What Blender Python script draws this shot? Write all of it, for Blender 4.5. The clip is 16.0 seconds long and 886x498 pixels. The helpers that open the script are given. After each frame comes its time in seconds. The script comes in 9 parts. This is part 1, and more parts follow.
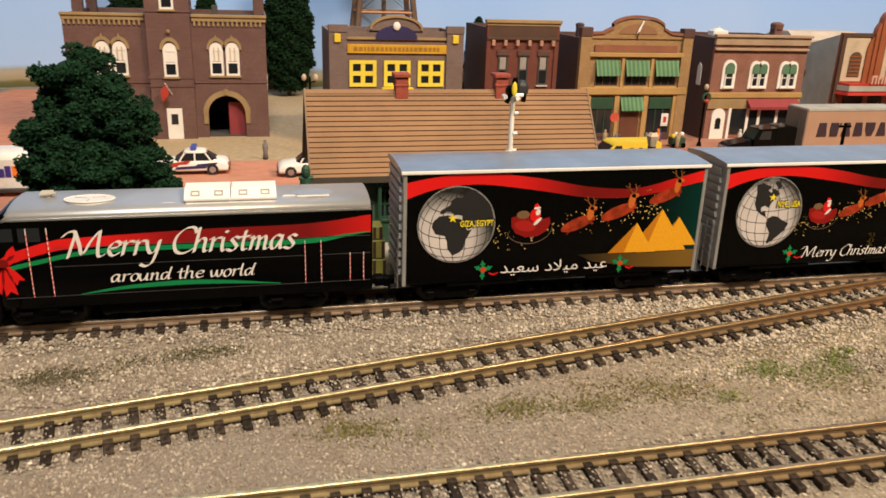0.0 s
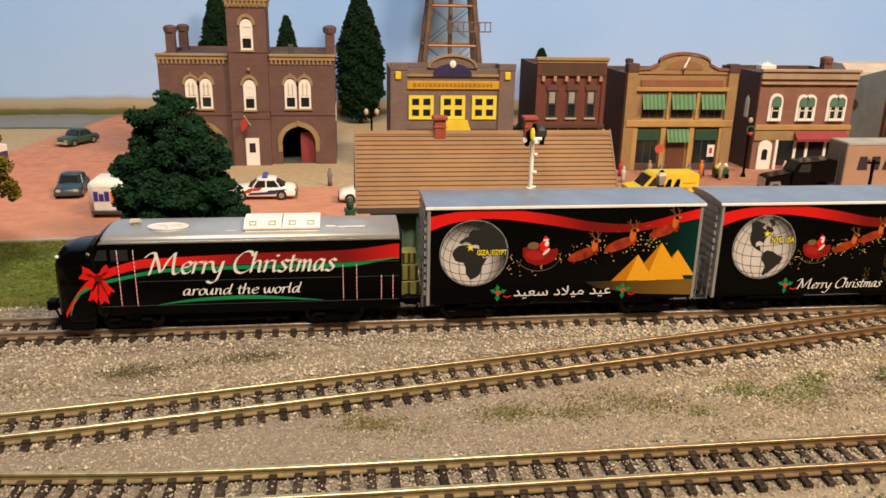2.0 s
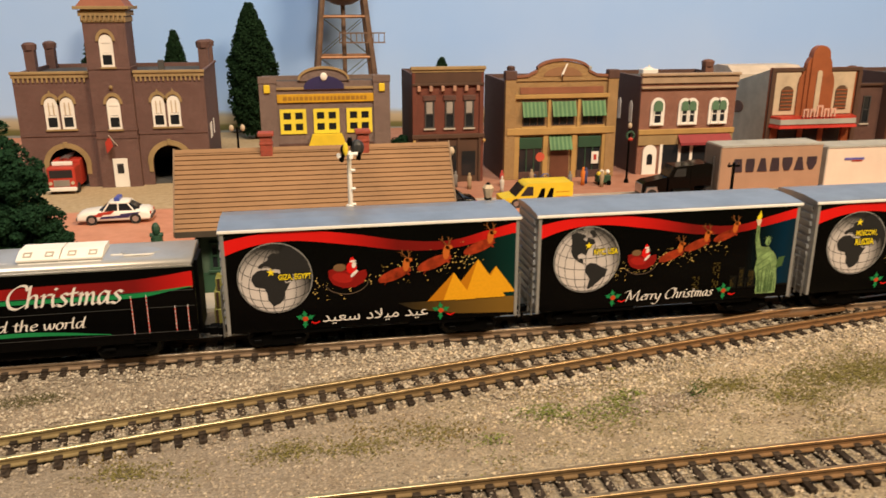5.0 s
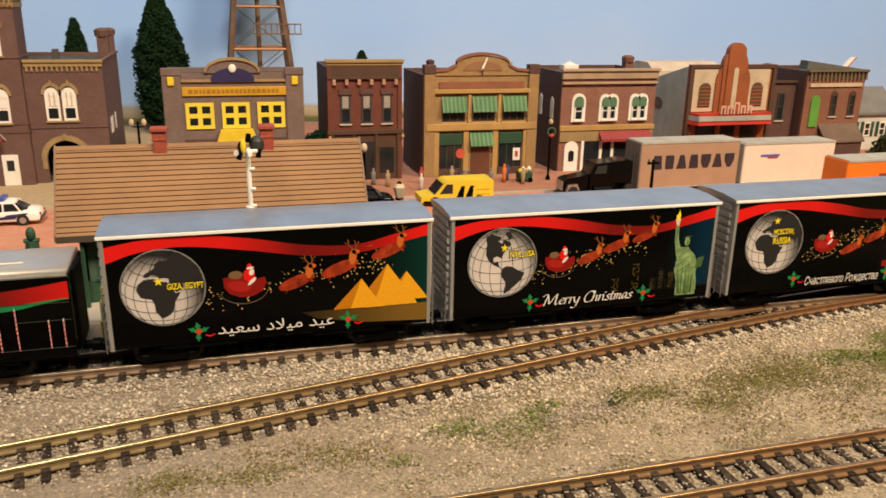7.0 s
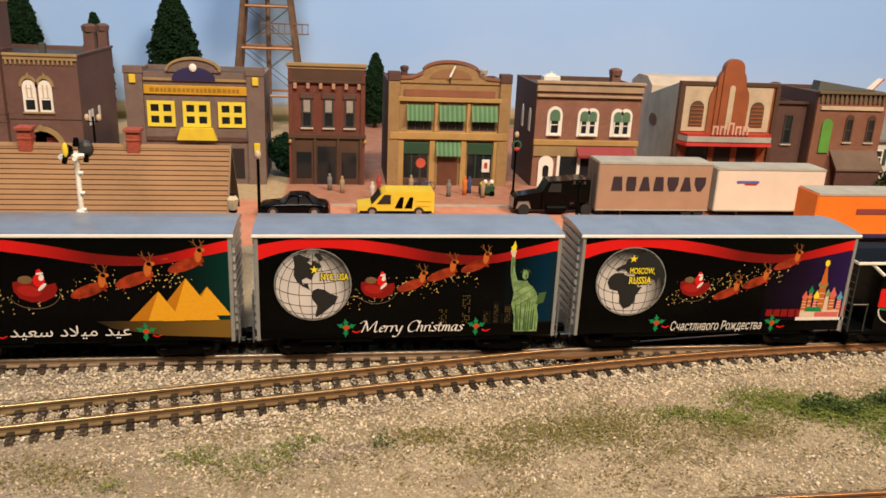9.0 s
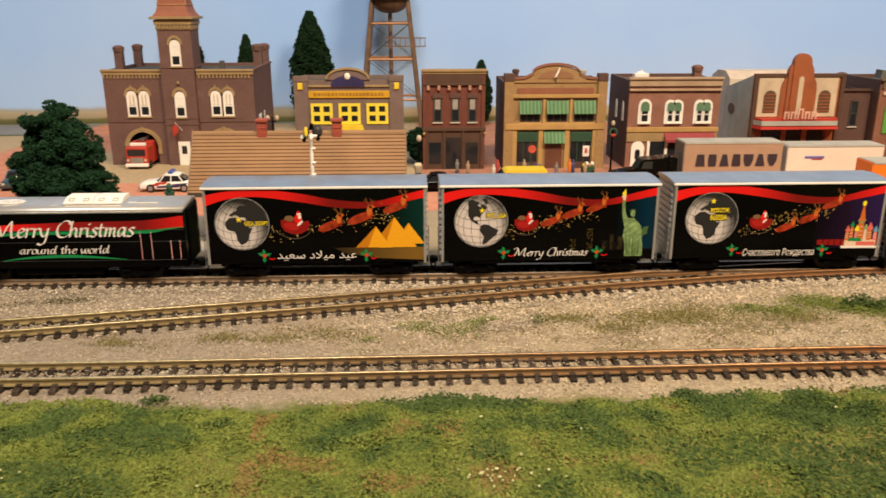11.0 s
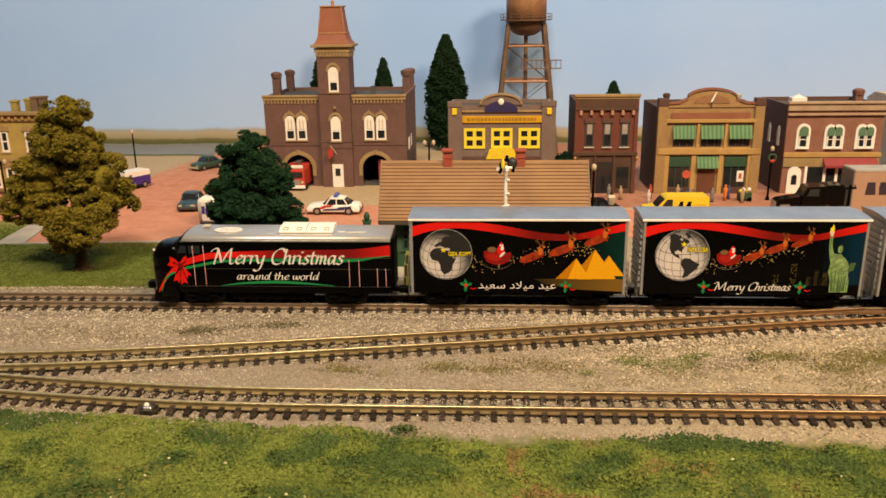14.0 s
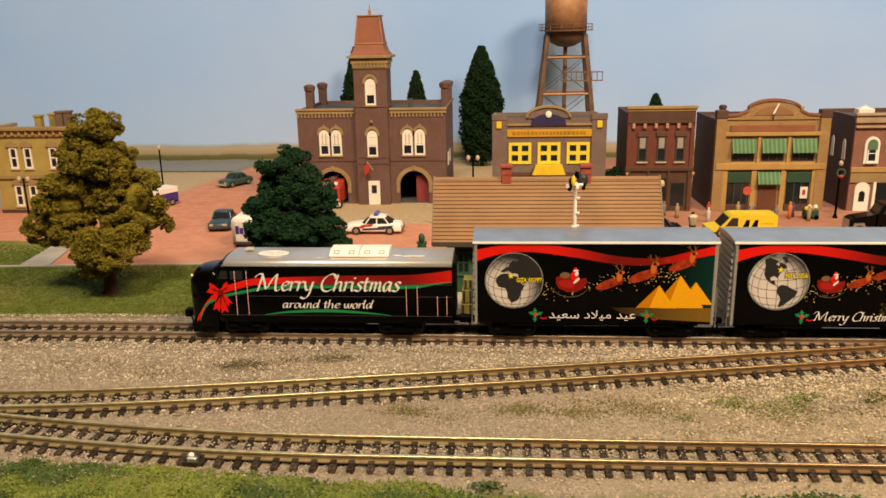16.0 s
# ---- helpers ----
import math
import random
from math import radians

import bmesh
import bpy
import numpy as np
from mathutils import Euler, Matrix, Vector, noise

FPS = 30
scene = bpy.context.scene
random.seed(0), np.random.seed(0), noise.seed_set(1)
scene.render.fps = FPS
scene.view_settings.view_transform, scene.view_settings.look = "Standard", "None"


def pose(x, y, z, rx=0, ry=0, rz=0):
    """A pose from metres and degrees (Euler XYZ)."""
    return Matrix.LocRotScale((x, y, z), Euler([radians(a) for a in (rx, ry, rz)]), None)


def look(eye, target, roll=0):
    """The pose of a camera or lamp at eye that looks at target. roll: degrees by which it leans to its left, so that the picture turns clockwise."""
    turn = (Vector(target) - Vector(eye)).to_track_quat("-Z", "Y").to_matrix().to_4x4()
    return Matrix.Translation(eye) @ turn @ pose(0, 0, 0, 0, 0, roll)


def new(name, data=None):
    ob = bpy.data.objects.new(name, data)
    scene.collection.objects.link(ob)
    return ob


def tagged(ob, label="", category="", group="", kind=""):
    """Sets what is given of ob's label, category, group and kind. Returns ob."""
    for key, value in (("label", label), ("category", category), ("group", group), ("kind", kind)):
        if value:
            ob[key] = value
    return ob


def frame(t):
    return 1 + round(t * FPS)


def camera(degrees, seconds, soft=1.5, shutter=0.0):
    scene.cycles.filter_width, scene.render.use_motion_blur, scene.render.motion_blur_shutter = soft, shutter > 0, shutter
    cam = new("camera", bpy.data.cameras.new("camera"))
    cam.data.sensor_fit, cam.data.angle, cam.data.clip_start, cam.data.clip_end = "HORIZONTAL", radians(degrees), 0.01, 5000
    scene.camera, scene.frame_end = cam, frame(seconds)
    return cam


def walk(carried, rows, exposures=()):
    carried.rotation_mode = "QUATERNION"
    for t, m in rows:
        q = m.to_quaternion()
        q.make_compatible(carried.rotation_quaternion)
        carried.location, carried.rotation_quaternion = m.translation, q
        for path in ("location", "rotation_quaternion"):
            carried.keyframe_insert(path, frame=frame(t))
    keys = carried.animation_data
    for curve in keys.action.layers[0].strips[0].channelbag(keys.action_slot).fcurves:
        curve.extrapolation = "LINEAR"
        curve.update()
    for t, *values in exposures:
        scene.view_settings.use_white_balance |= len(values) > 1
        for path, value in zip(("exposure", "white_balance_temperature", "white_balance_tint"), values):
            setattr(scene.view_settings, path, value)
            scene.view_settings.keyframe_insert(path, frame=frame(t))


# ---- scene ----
cam = camera(58.5, 16.0, soft=1.6, shutter=0.4)
PATH = [
    (0, (-0.04453, -0.17132, 0.07583), (0.02241, 0.10402, -0.02269), 1.90),
    (0.5, (-0.03738, -0.19046, 0.07866), (0.01276, 0.08817, -0.02060), 1.25),
    (1, (-0.04270, -0.20636, 0.08356), (-0.00458, 0.07547, -0.01194), 1.12),
    (1.5, (-0.03627, -0.20058, 0.08864), (-0.00057, 0.08220, -0.00495), 1.02),
    (2, (-0.03434, -0.19995, 0.08774), (0.00252, 0.08280, -0.00551), 1.15),
    (2.5, (-0.03401, -0.19795, 0.08620), (0.00229, 0.08516, -0.00618), 1.23),
    (3, (-0.04811, -0.20304, 0.08486), (-0.01721, 0.08050, -0.00814), 0.94),
    (3.5, (-0.04016, -0.19766, 0.08714), (-0.00984, 0.08580, -0.00631), 0.02),
    (4, (-0.01801, -0.18768, 0.08573), (0.01989, 0.09487, -0.00770), -0.51),
    (4.5, (-0.00202, -0.18642, 0.08560), (0.04468, 0.09518, -0.00670), -0.37),
    (5, (0.00730, -0.19384, 0.08741), (0.05985, 0.08761, -0.00219), 0.03),
    (5.2, (0.00978, -0.19484, 0.08847), (0.06284, 0.08684, -0.00009), 0.42),
    (7.3, (0.01781, -0.18138, 0.08380), (0.10157, 0.09159, -0.00824), 1.94),
    (7.5, (0.02515, -0.18349, 0.08203), (0.10851, 0.08912, -0.01145), 3.07),
    (7.7, (0.04560, -0.18549, 0.08375), (0.12155, 0.08863, -0.01158), 3.78),
    (8, (0.07771, -0.18250, 0.08010), (0.13755, 0.09510, -0.01663), 3.87),
    (8.2, (0.08792, -0.17971, 0.08513), (0.13916, 0.09974, -0.01119), 3.27),
    (10.3, (0.08636, -0.23679, 0.09552), (0.11944, 0.04804, 0.00734), 1.62),
    (10.5, (0.07503, -0.24997, 0.09794), (0.10146, 0.03503, 0.00808), 0.87),
    (11, (0.05818, -0.26695, 0.09424), (0.07073, 0.01903, 0.00447), 0.03),
    (11.5, (0.05343, -0.26285, 0.11186), (0.05366, 0.02262, 0.01962), -0.32),
    (12, (0.03562, -0.27292, 0.10468), (0.02843, 0.01050, 0.00661), 0.60),
    (12.5, (0.01797, -0.27129, 0.10310), (0.01228, 0.01069, 0.00083), 1.04),
    (13, (0.01512, -0.27765, 0.10704), (0.01083, 0.00686, 0.01199), 0.66),
    (13.5, (0.01088, -0.26718, 0.10623), (0.00130, 0.01965, 0.01886), 0.21),
    (14, (0.01530, -0.26993, 0.10279), (-0.00193, 0.01711, 0.01728), -0.77),
    (14.5, (0.01197, -0.26325, 0.10239), (-0.01002, 0.02368, 0.01761), -1.51),
    (15, (0.00583, -0.26366, 0.10219), (-0.01772, 0.02341, 0.01830), -1.60),
    (15.5, (0.00132, -0.25522, 0.10210), (-0.02332, 0.03272, 0.02155), -1.30),
    (16, (-0.00363, -0.24462, 0.09860), (-0.02603, 0.04371, 0.01883), -1.08),
]
walk(cam, [(t, look(eye, target, roll)) for t, eye, target, roll in PATH],
     exposures=[(0.0, -0.10, 6000, 10), (1.0, -0.06, 5900, 10), (2.5, -0.13, 6350, 10), (4.5, -0.15, 6550, 10), (7.5, -0.14, 6300, 10), (8.2, -0.16, 6000, 10), (10.5, -0.09, 6250, 10), (11.0, -0.08, 6350, 10), (11.5, -0.08, 6700, 10), (12.0, -0.03, 6750, 10), (12.5, 0.03, 6600, 10), (13.0, 0.05, 6650, 10), (13.5, -0.12, 6900, 10), (16.0, -0.14, 7100, 10)])

# A model railway in N scale (1:160). All sizes below are in millimetres; the top of the rails is z = 0.
MM = 0.001

# ---- light: two diffuser panels on the ceiling of the hobby room ----
world = bpy.data.worlds.new("world")
scene.world = world
world.use_nodes = True
world.node_tree.nodes["Background"].inputs["Color"].default_value = (1.0, 0.92, 0.82, 1)
world.node_tree.nodes["Background"].inputs["Strength"].default_value = 0.14


def ceiling_lamp(x, y, z, sx, sy, power, tx, ty, tint=(1.0, 0.86, 0.69)):
    data = bpy.data.lights.new("ceiling_panel_light", "AREA")
    data.shape, data.size, data.size_y, data.energy, data.color = "RECTANGLE", sx, sy, power, tint
    ob = new("ceiling_panel_light", data)
    ob.matrix_world = look((x, y, z), (tx, ty, 0))
    return ob


ceiling_lamp(0.00, -0.64, 1.00, 0.34, 0.20, 18.0, 0.02, 0.10)
ceiling_lamp(0.58, -0.50, 0.80, 0.30, 0.18, 13.4, 0.15, 0.05, (1.0, 0.72, 0.44))


# ---- materials ----
def nodes_of(name):
    m = bpy.data.materials.new(name)
    m.use_nodes = True
    t = m.node_tree
    return m, t, t.nodes["Principled BSDF"]


def node(t, kind, **values):
    n = t.nodes.new(kind)
    for key, value in values.items():
        n.inputs[key].default_value = value
    return n


def mix_rgb(t, fac, a, b, blend="MIX"):
    n = t.nodes.new("ShaderNodeMix")
    n.data_type, n.blend_type = "RGBA", blend
    for socket, value in ((n.inputs[0], fac), (n.inputs[6], a), (n.inputs[7], b)):
        if isinstance(value, bpy.types.NodeSocket):
            t.links.new(value, socket)
        elif isinstance(value, tuple):
            socket.default_value = (*value[:3], 1)
        else:
            socket.default_value = value
    return n.outputs[2]


def ramp(t, fac, stops):
    n = t.nodes.new("ShaderNodeValToRGB")
    el = n.color_ramp.elements
    while len(el) < len(stops):
        el.new(0.5)
    for e, (p, c) in zip(el, stops):
        e.position = p
        e.color = (*c, 1) if isinstance(c, tuple) else (c, c, c, 1)
    t.links.new(fac, n.inputs[0])
    return n.outputs[0]


def noise_of(t, scale, detail=4.0, rough=0.6, space="Object"):
    co = t.nodes.new("ShaderNodeTexCoord")
    n = node(t, "ShaderNodeTexNoise", Scale=scale, Detail=detail, Roughness=rough)
    t.links.new(co.outputs[space], n.inputs["Vector"])
    return n.outputs["Fac"]


def bump_of(t, p, height, strength, distance):
    b = node(t, "ShaderNodeBump", Strength=strength, Distance=distance)
    t.links.new(height, b.inputs["Height"])
    t.links.new(b.outputs["Normal"], p.inputs["Normal"])


def plain(name, color, rough=0.6, metal=0.0, vary=0.25, grain=900.0, stains=90.0, bump=0.15, shine=0.5):
    """A painted or moulded surface: fine grain and larger stains over one base colour."""
    m, t, p = nodes_of(name)
    dark = tuple(c * (1 - vary) for c in color)
    lite = tuple(min(1.0, c * (1 + vary * 0.6)) for c in color)
    fine, wide = noise_of(t, grain), noise_of(t, stains, 3.0)
    a = mix_rgb(t, ramp(t, wide, [(0.3, 0.0), (0.7, 1.0)]), dark, lite)
    c = mix_rgb(t, ramp(t, fine, [(0.35, 0.0), (0.65, 0.5)]), a, color)
    t.links.new(c, p.inputs["Base Color"])
    p.inputs["Roughness"].default_value, p.inputs["Metallic"].default_value = rough, metal
    p.inputs["Specular IOR Level"].default_value = shine
    if bump:
        bump_of(t, p, fine, bump, 0.0004)
    return m


def brick(name, color, mortar, size=1.0, vary=0.3):
    """Moulded brickwork in 1:160: courses of about half a millimetre, weathered."""
    m, t, p = nodes_of(name)
    co = t.nodes.new("ShaderNodeTexCoord")
    sep = t.nodes.new("ShaderNodeSeparateXYZ")
    t.links.new(co.outputs["Object"], sep.inputs[0])
    add = t.nodes.new("ShaderNodeMath")
    t.links.new(sep.outputs["X"], add.inputs[0]), t.links.new(sep.outputs["Y"], add.inputs[1])
    com = t.nodes.new("ShaderNodeCombineXYZ")
    t.links.new(add.outputs[0], com.inputs["X"]), t.links.new(sep.outputs["Z"], com.inputs["Y"])
    b = node(t, "ShaderNodeTexBrick", Scale=420.0 / size)
    b.inputs["Color1"].default_value = (*(c * (1 - vary) for c in color), 1)
    b.inputs["Color2"].default_value = (*(c * (1 + vary * 0.5) for c in color), 1)
    b.inputs["Mortar"].default_value = (*mortar, 1)
    b.inputs["Mortar Size"].default_value = 0.03
    t.links.new(com.outputs[0], b.inputs["Vector"])
    wide = noise_of(t, 70.0, 4.0)
    c = mix_rgb(t, ramp(t, wide, [(0.3, 0.0), (0.75, 0.6)]), b.outputs["Color"], tuple(x * 0.62 for x in color))
    t.links.new(c, p.inputs["Base Color"])
    p.inputs["Roughness"].default_value = 0.75
    bump_of(t, p, b.outputs["Fac"], 0.25, -0.0001)
    return m


def foliage(name, dark, lite):
    """Ground foam: coarse grains of several greens."""
    m, t, p = nodes_of(name)
    fine, wide = noise_of(t, 700.0, 5.0, 0.7), noise_of(t, 90.0, 3.0)
    c = mix_rgb(t, ramp(t, fine, [(0.3, 0.0), (0.7, 1.0)]), dark, lite)
    c = mix_rgb(t, ramp(t, wide, [(0.35, 0.0), (0.7, 0.5)]), c, dark)
    isl = t.nodes.new("ShaderNodeNewGeometry")
    c = mix_rgb(t, ramp(t, isl.outputs["Random Per Island"], [(0.0, 0.0), (1.0, 0.45)]), c, lite)
    t.links.new(c, p.inputs["Base Color"])
    p.inputs["Roughness"].default_value = 0.95
    p.inputs["Specular IOR Level"].default_value = 0.1
    bump_of(t, p, fine, 1.0, 0.0012)
    return m


def glass(name, color=(0.015, 0.017, 0.02)):
    m, t, p = nodes_of(name)
    p.inputs["Base Color"].default_value = (*color, 1)
    p.inputs["Roughness"].default_value = 0.12
    return m


def ink(name, color, rough=0.35, alpha=1.0):
    """Printing on the glossy sides of the cars."""
    m, t, p = nodes_of(name)
    fine = noise_of(t, 1500.0, 3.0)
    c = mix_rgb(t, ramp(t, fine, [(0.3, 0.0), (0.7, 1.0)]), tuple(x * 0.88 for x in color), color)
    t.links.new(c, p.inputs["Base Color"])
    p.inputs["Roughness"].default_value, p.inputs["Specular IOR Level"].default_value = rough, 0.2
    return m


def fade_ink(name, stops, axis, lo, hi, rough=0.35, shine=0.2):
    """Printing that runs from one colour to another along an axis of its object, from lo to hi millimetres."""
    m, t, p = nodes_of(name)
    co, sep = t.nodes.new("ShaderNodeTexCoord"), t.nodes.new("ShaderNodeSeparateXYZ")
    t.links.new(co.outputs["Object"], sep.inputs[0])
    mr = node(t, "ShaderNodeMapRange")
    mr.inputs[1].default_value, mr.inputs[2].default_value = lo * MM, hi * MM
    t.links.new(sep.outputs[axis], mr.inputs[0])
    t.links.new(ramp(t, mr.outputs[0], stops), p.inputs["Base Color"])
    p.inputs["Roughness"].default_value, p.inputs["Specular IOR Level"].default_value = rough, shine
    return m


def ball_ink(name, cx, cz, r, stops, rough=0.35):
    """Printing shaded like a ball round (cx, cz) millimetres on its object."""
    m, t, p = nodes_of(name)
    co, sub = t.nodes.new("ShaderNodeTexCoord"), t.nodes.new("ShaderNodeVectorMath")
    sub.operation = "SUBTRACT"
    sub.inputs[1].default_value = (cx * MM, 0, cz * MM)
    mul, size = t.nodes.new("ShaderNodeVectorMath"), t.nodes.new("ShaderNodeVectorMath")
    mul.operation, size.operation = "MULTIPLY", "LENGTH"
    mul.inputs[1].default_value = (1.0 / (r * MM), 0.0, 1.0 / (r * MM))
    t.links.new(co.outputs["Object"], sub.inputs[0])
    t.links.new(sub.outputs[0], mul.inputs[0])
    t.links.new(mul.outputs[0], size.inputs[0])
    t.links.new(ramp(t, size.outputs["Value"], stops), p.inputs["Base Color"])
    p.inputs["Roughness"].default_value, p.inputs["Specular IOR Level"].default_value = rough, 0.2
    return m


def ground_material():
    """Layout scenery: grey-buff ballast, tufts of turf, red street paint, buff aprons; zones follow the plan. Ballast
    turns paler and warmer eastward, partly for the light there.
    """
    m, t, p = nodes_of("scenery_ground")
    co, sep = t.nodes.new("ShaderNodeTexCoord"), t.nodes.new("ShaderNodeSeparateXYZ")
    t.links.new(co.outputs["Object"], sep.inputs[0])
    wob = noise_of(t, 45.0, 5.0, 0.65)

    def math_of(op, a, b, c=None):
        n = t.nodes.new("ShaderNodeMath")
        n.operation = op
        for s, v in zip(n.inputs, (a, b, c)):
            if v is None:
                continue
            if isinstance(v, (int, float)):
                s.default_value = v
            else:
                t.links.new(v, s)
        return n.outputs[0]

    x = math_of("MULTIPLY", sep.outputs["X"], 1000.0)
    y = math_of("MULTIPLY", sep.outputs["Y"], 1000.0)
    ragged = math_of("MULTIPLY_ADD", wob, 26.0, -13.0)
    yr, xr = math_of("ADD", y, ragged), math_of("ADD", x, ragged)

    def over(v, edge, soft):
        n = node(t, "ShaderNodeMapRange")
        n.inputs[1].default_value, n.inputs[2].default_value = edge - soft, edge + soft
        t.links.new(v, n.inputs[0])
        return n.outputs[0]

    def both(*some):
        r = some[0]
        for s in some[1:]:
            r = math_of("MULTIPLY", r, s)
        return r

    def no(v):
        return math_of("SUBTRACT", 1.0, v)

    grit, fine = noise_of(t, 1100.0, 6.0, 0.75), noise_of(t, 380.0, 5.0, 0.7)
    patch, patch2 = noise_of(t, 30.0, 4.0), noise_of(t, 17.0, 4.0)
    ballast = ramp(t, grit, [(0.28, (0.144, 0.116, 0.090)), (0.44, (0.270, 0.228, 0.176)), (0.60, (0.358, 0.301, 0.236)), (0.76, (0.493, 0.430, 0.342))])
    dirt = ramp(t, fine, [(0.3, (0.232, 0.194, 0.147)), (0.7, (0.358, 0.301, 0.232))])
    base = mix_rgb(t, ramp(t, patch, [(0.45, 0.0), (0.65, 0.7)]), ballast, dirt)
    # eastern ballast: its cream colour plus the warmer, brighter light painted in
    buff = ramp(t, grit, [(0.3, (0.220, 0.176, 0.113)), (0.5, (0.420, 0.345, 0.228)), (0.75, (0.599, 0.510, 0.356))])
    base = mix_rgb(t, math_of("MULTIPLY", over(xr, 45.0, 55.0), 0.85), base, buff)
    stain = noise_of(t, 75.0, 5.0, 0.7)
    tan = ramp(t, fine, [(0.3, (0.20, 0.155, 0.104)), (0.7, (0.36, 0.285, 0.205))])
    base = mix_rgb(t, both(ramp(t, stain, [(0.48, 0.0), (0.64, 0.65)]), no(over(y, -12.0, 4.0))), base, tan)
    earth = ramp(t, fine, [(0.3, (0.155, 0.130, 0.070)), (0.7, (0.30, 0.25, 0.145))])
    base = mix_rgb(t, both(ramp(t, patch, [(0.50, 0.0), (0.66, 0.75)]), over(xr, 30.0, 25.0), no(over(y, -12.0, 4.0)), over(y, -62.0, 4.0)), base, earth)
    turf = ramp(t, fine, [(0.25, (0.050, 0.070, 0.012)), (0.5, (0.12, 0.15, 0.028)), (0.75, (0.22, 0.24, 0.05))])
    dry = ramp(t, fine, [(0.3, (0.20, 0.15, 0.06)), (0.7, (0.34, 0.26, 0.10))])
    turf = mix_rgb(t, ramp(t, patch2, [(0.50, 0.0), (0.68, 0.8)]), turf, dry)
    base = mix_rgb(t, both(no(over(yr, -86.0, 3.0))), base, turf)
    back = mix_rgb(t, ramp(t, patch, [(0.42, 0.0), (0.7, 0.5)]), turf, (0.085, 0.115, 0.022))
    base = mix_rgb(t, both(over(yr, 26.0, 3.0), no(over(xr, -60.0, 6.0))), base, back)
    street_n = noise_of(t, 150.0, 5.0)
    street = mix_rgb(t, ramp(t, street_n, [(0.3, 0.0), (0.7, 1.0)]), (0.44, 0.175, 0.105), (0.60, 0.265, 0.175))
    street = mix_rgb(t, ramp(t, patch2, [(0.35, 0.0), (0.7, 0.5)]), street, (0.55, 0.30, 0.20))
    tilt = math_of("MULTIPLY_ADD", x, 0.055, 101.2)
    on_street = over(math_of("SUBTRACT", y, tilt), 0.0, 1.0)
    base = mix_rgb(t, on_street, base, street)
    yard = both(no(over(x, -222.0, 2.0)), no(over(y, 139.0, 1.5)), over(y, 60.0, 2.0))
    base = mix_rgb(t, yard, base, back)
    sand = ramp(t, fine, [(0.3, (0.36, 0.27, 0.16)), (0.7, (0.50, 0.39, 0.25))])
    lot = both(over(y, 179.0, 2.0), over(x, -152.0, 5.0), no(over(x, 66.0, 2.0)))
    base = mix_rgb(t, lot, base, sand)
    far = both(over(yr, 232.0, 6.0), no(over(math_of("MULTIPLY_ADD", y, -0.09, x), -252.0, 5.0)))
    base = mix_rgb(t, far, base, sand)
    ys = math_of("MULTIPLY_ADD", ragged, 0.35, y)
    bank = ramp(t, fine, [(0.3, (0.050, 0.060, 0.020)), (0.7, (0.14, 0.145, 0.055))])
    base = mix_rgb(t, both(far, over(ys, 374.0, 1.5)), base, bank)
    base = mix_rgb(t, both(far, over(ys, 381.0, 2.0)), base, mix_rgb(t, patch, (0.19, 0.20, 0.21), (0.26, 0.265, 0.26)))
    walkway = both(over(y, 168.0, 1.0), over(x, 66.0, 1.0))
    pave = mix_rgb(t, ramp(t, street_n, [(0.3, 0.0), (0.7, 1.0)]), (0.33, 0.15, 0.10), (0.42, 0.215, 0.15))
    base = mix_rgb(t, walkway, base, pave)
    t.links.new(base, p.inputs["Base Color"])
    p.inputs["Roughness"].default_value = 0.95
    p.inputs["Specular IOR Level"].default_value = 0.15
    rough_zone = mix_rgb(t, on_street, (1.0, 1.0, 1.0), (0.12, 0.12, 0.12))
    h = t.nodes.new("ShaderNodeMath")
    h.operation = "MULTIPLY"
    t.links.new(grit, h.inputs[0]), t.links.new(rough_zone, h.inputs[1])
    bump_of(t, p, h.outputs[0], 0.85, 0.0011)
    return m


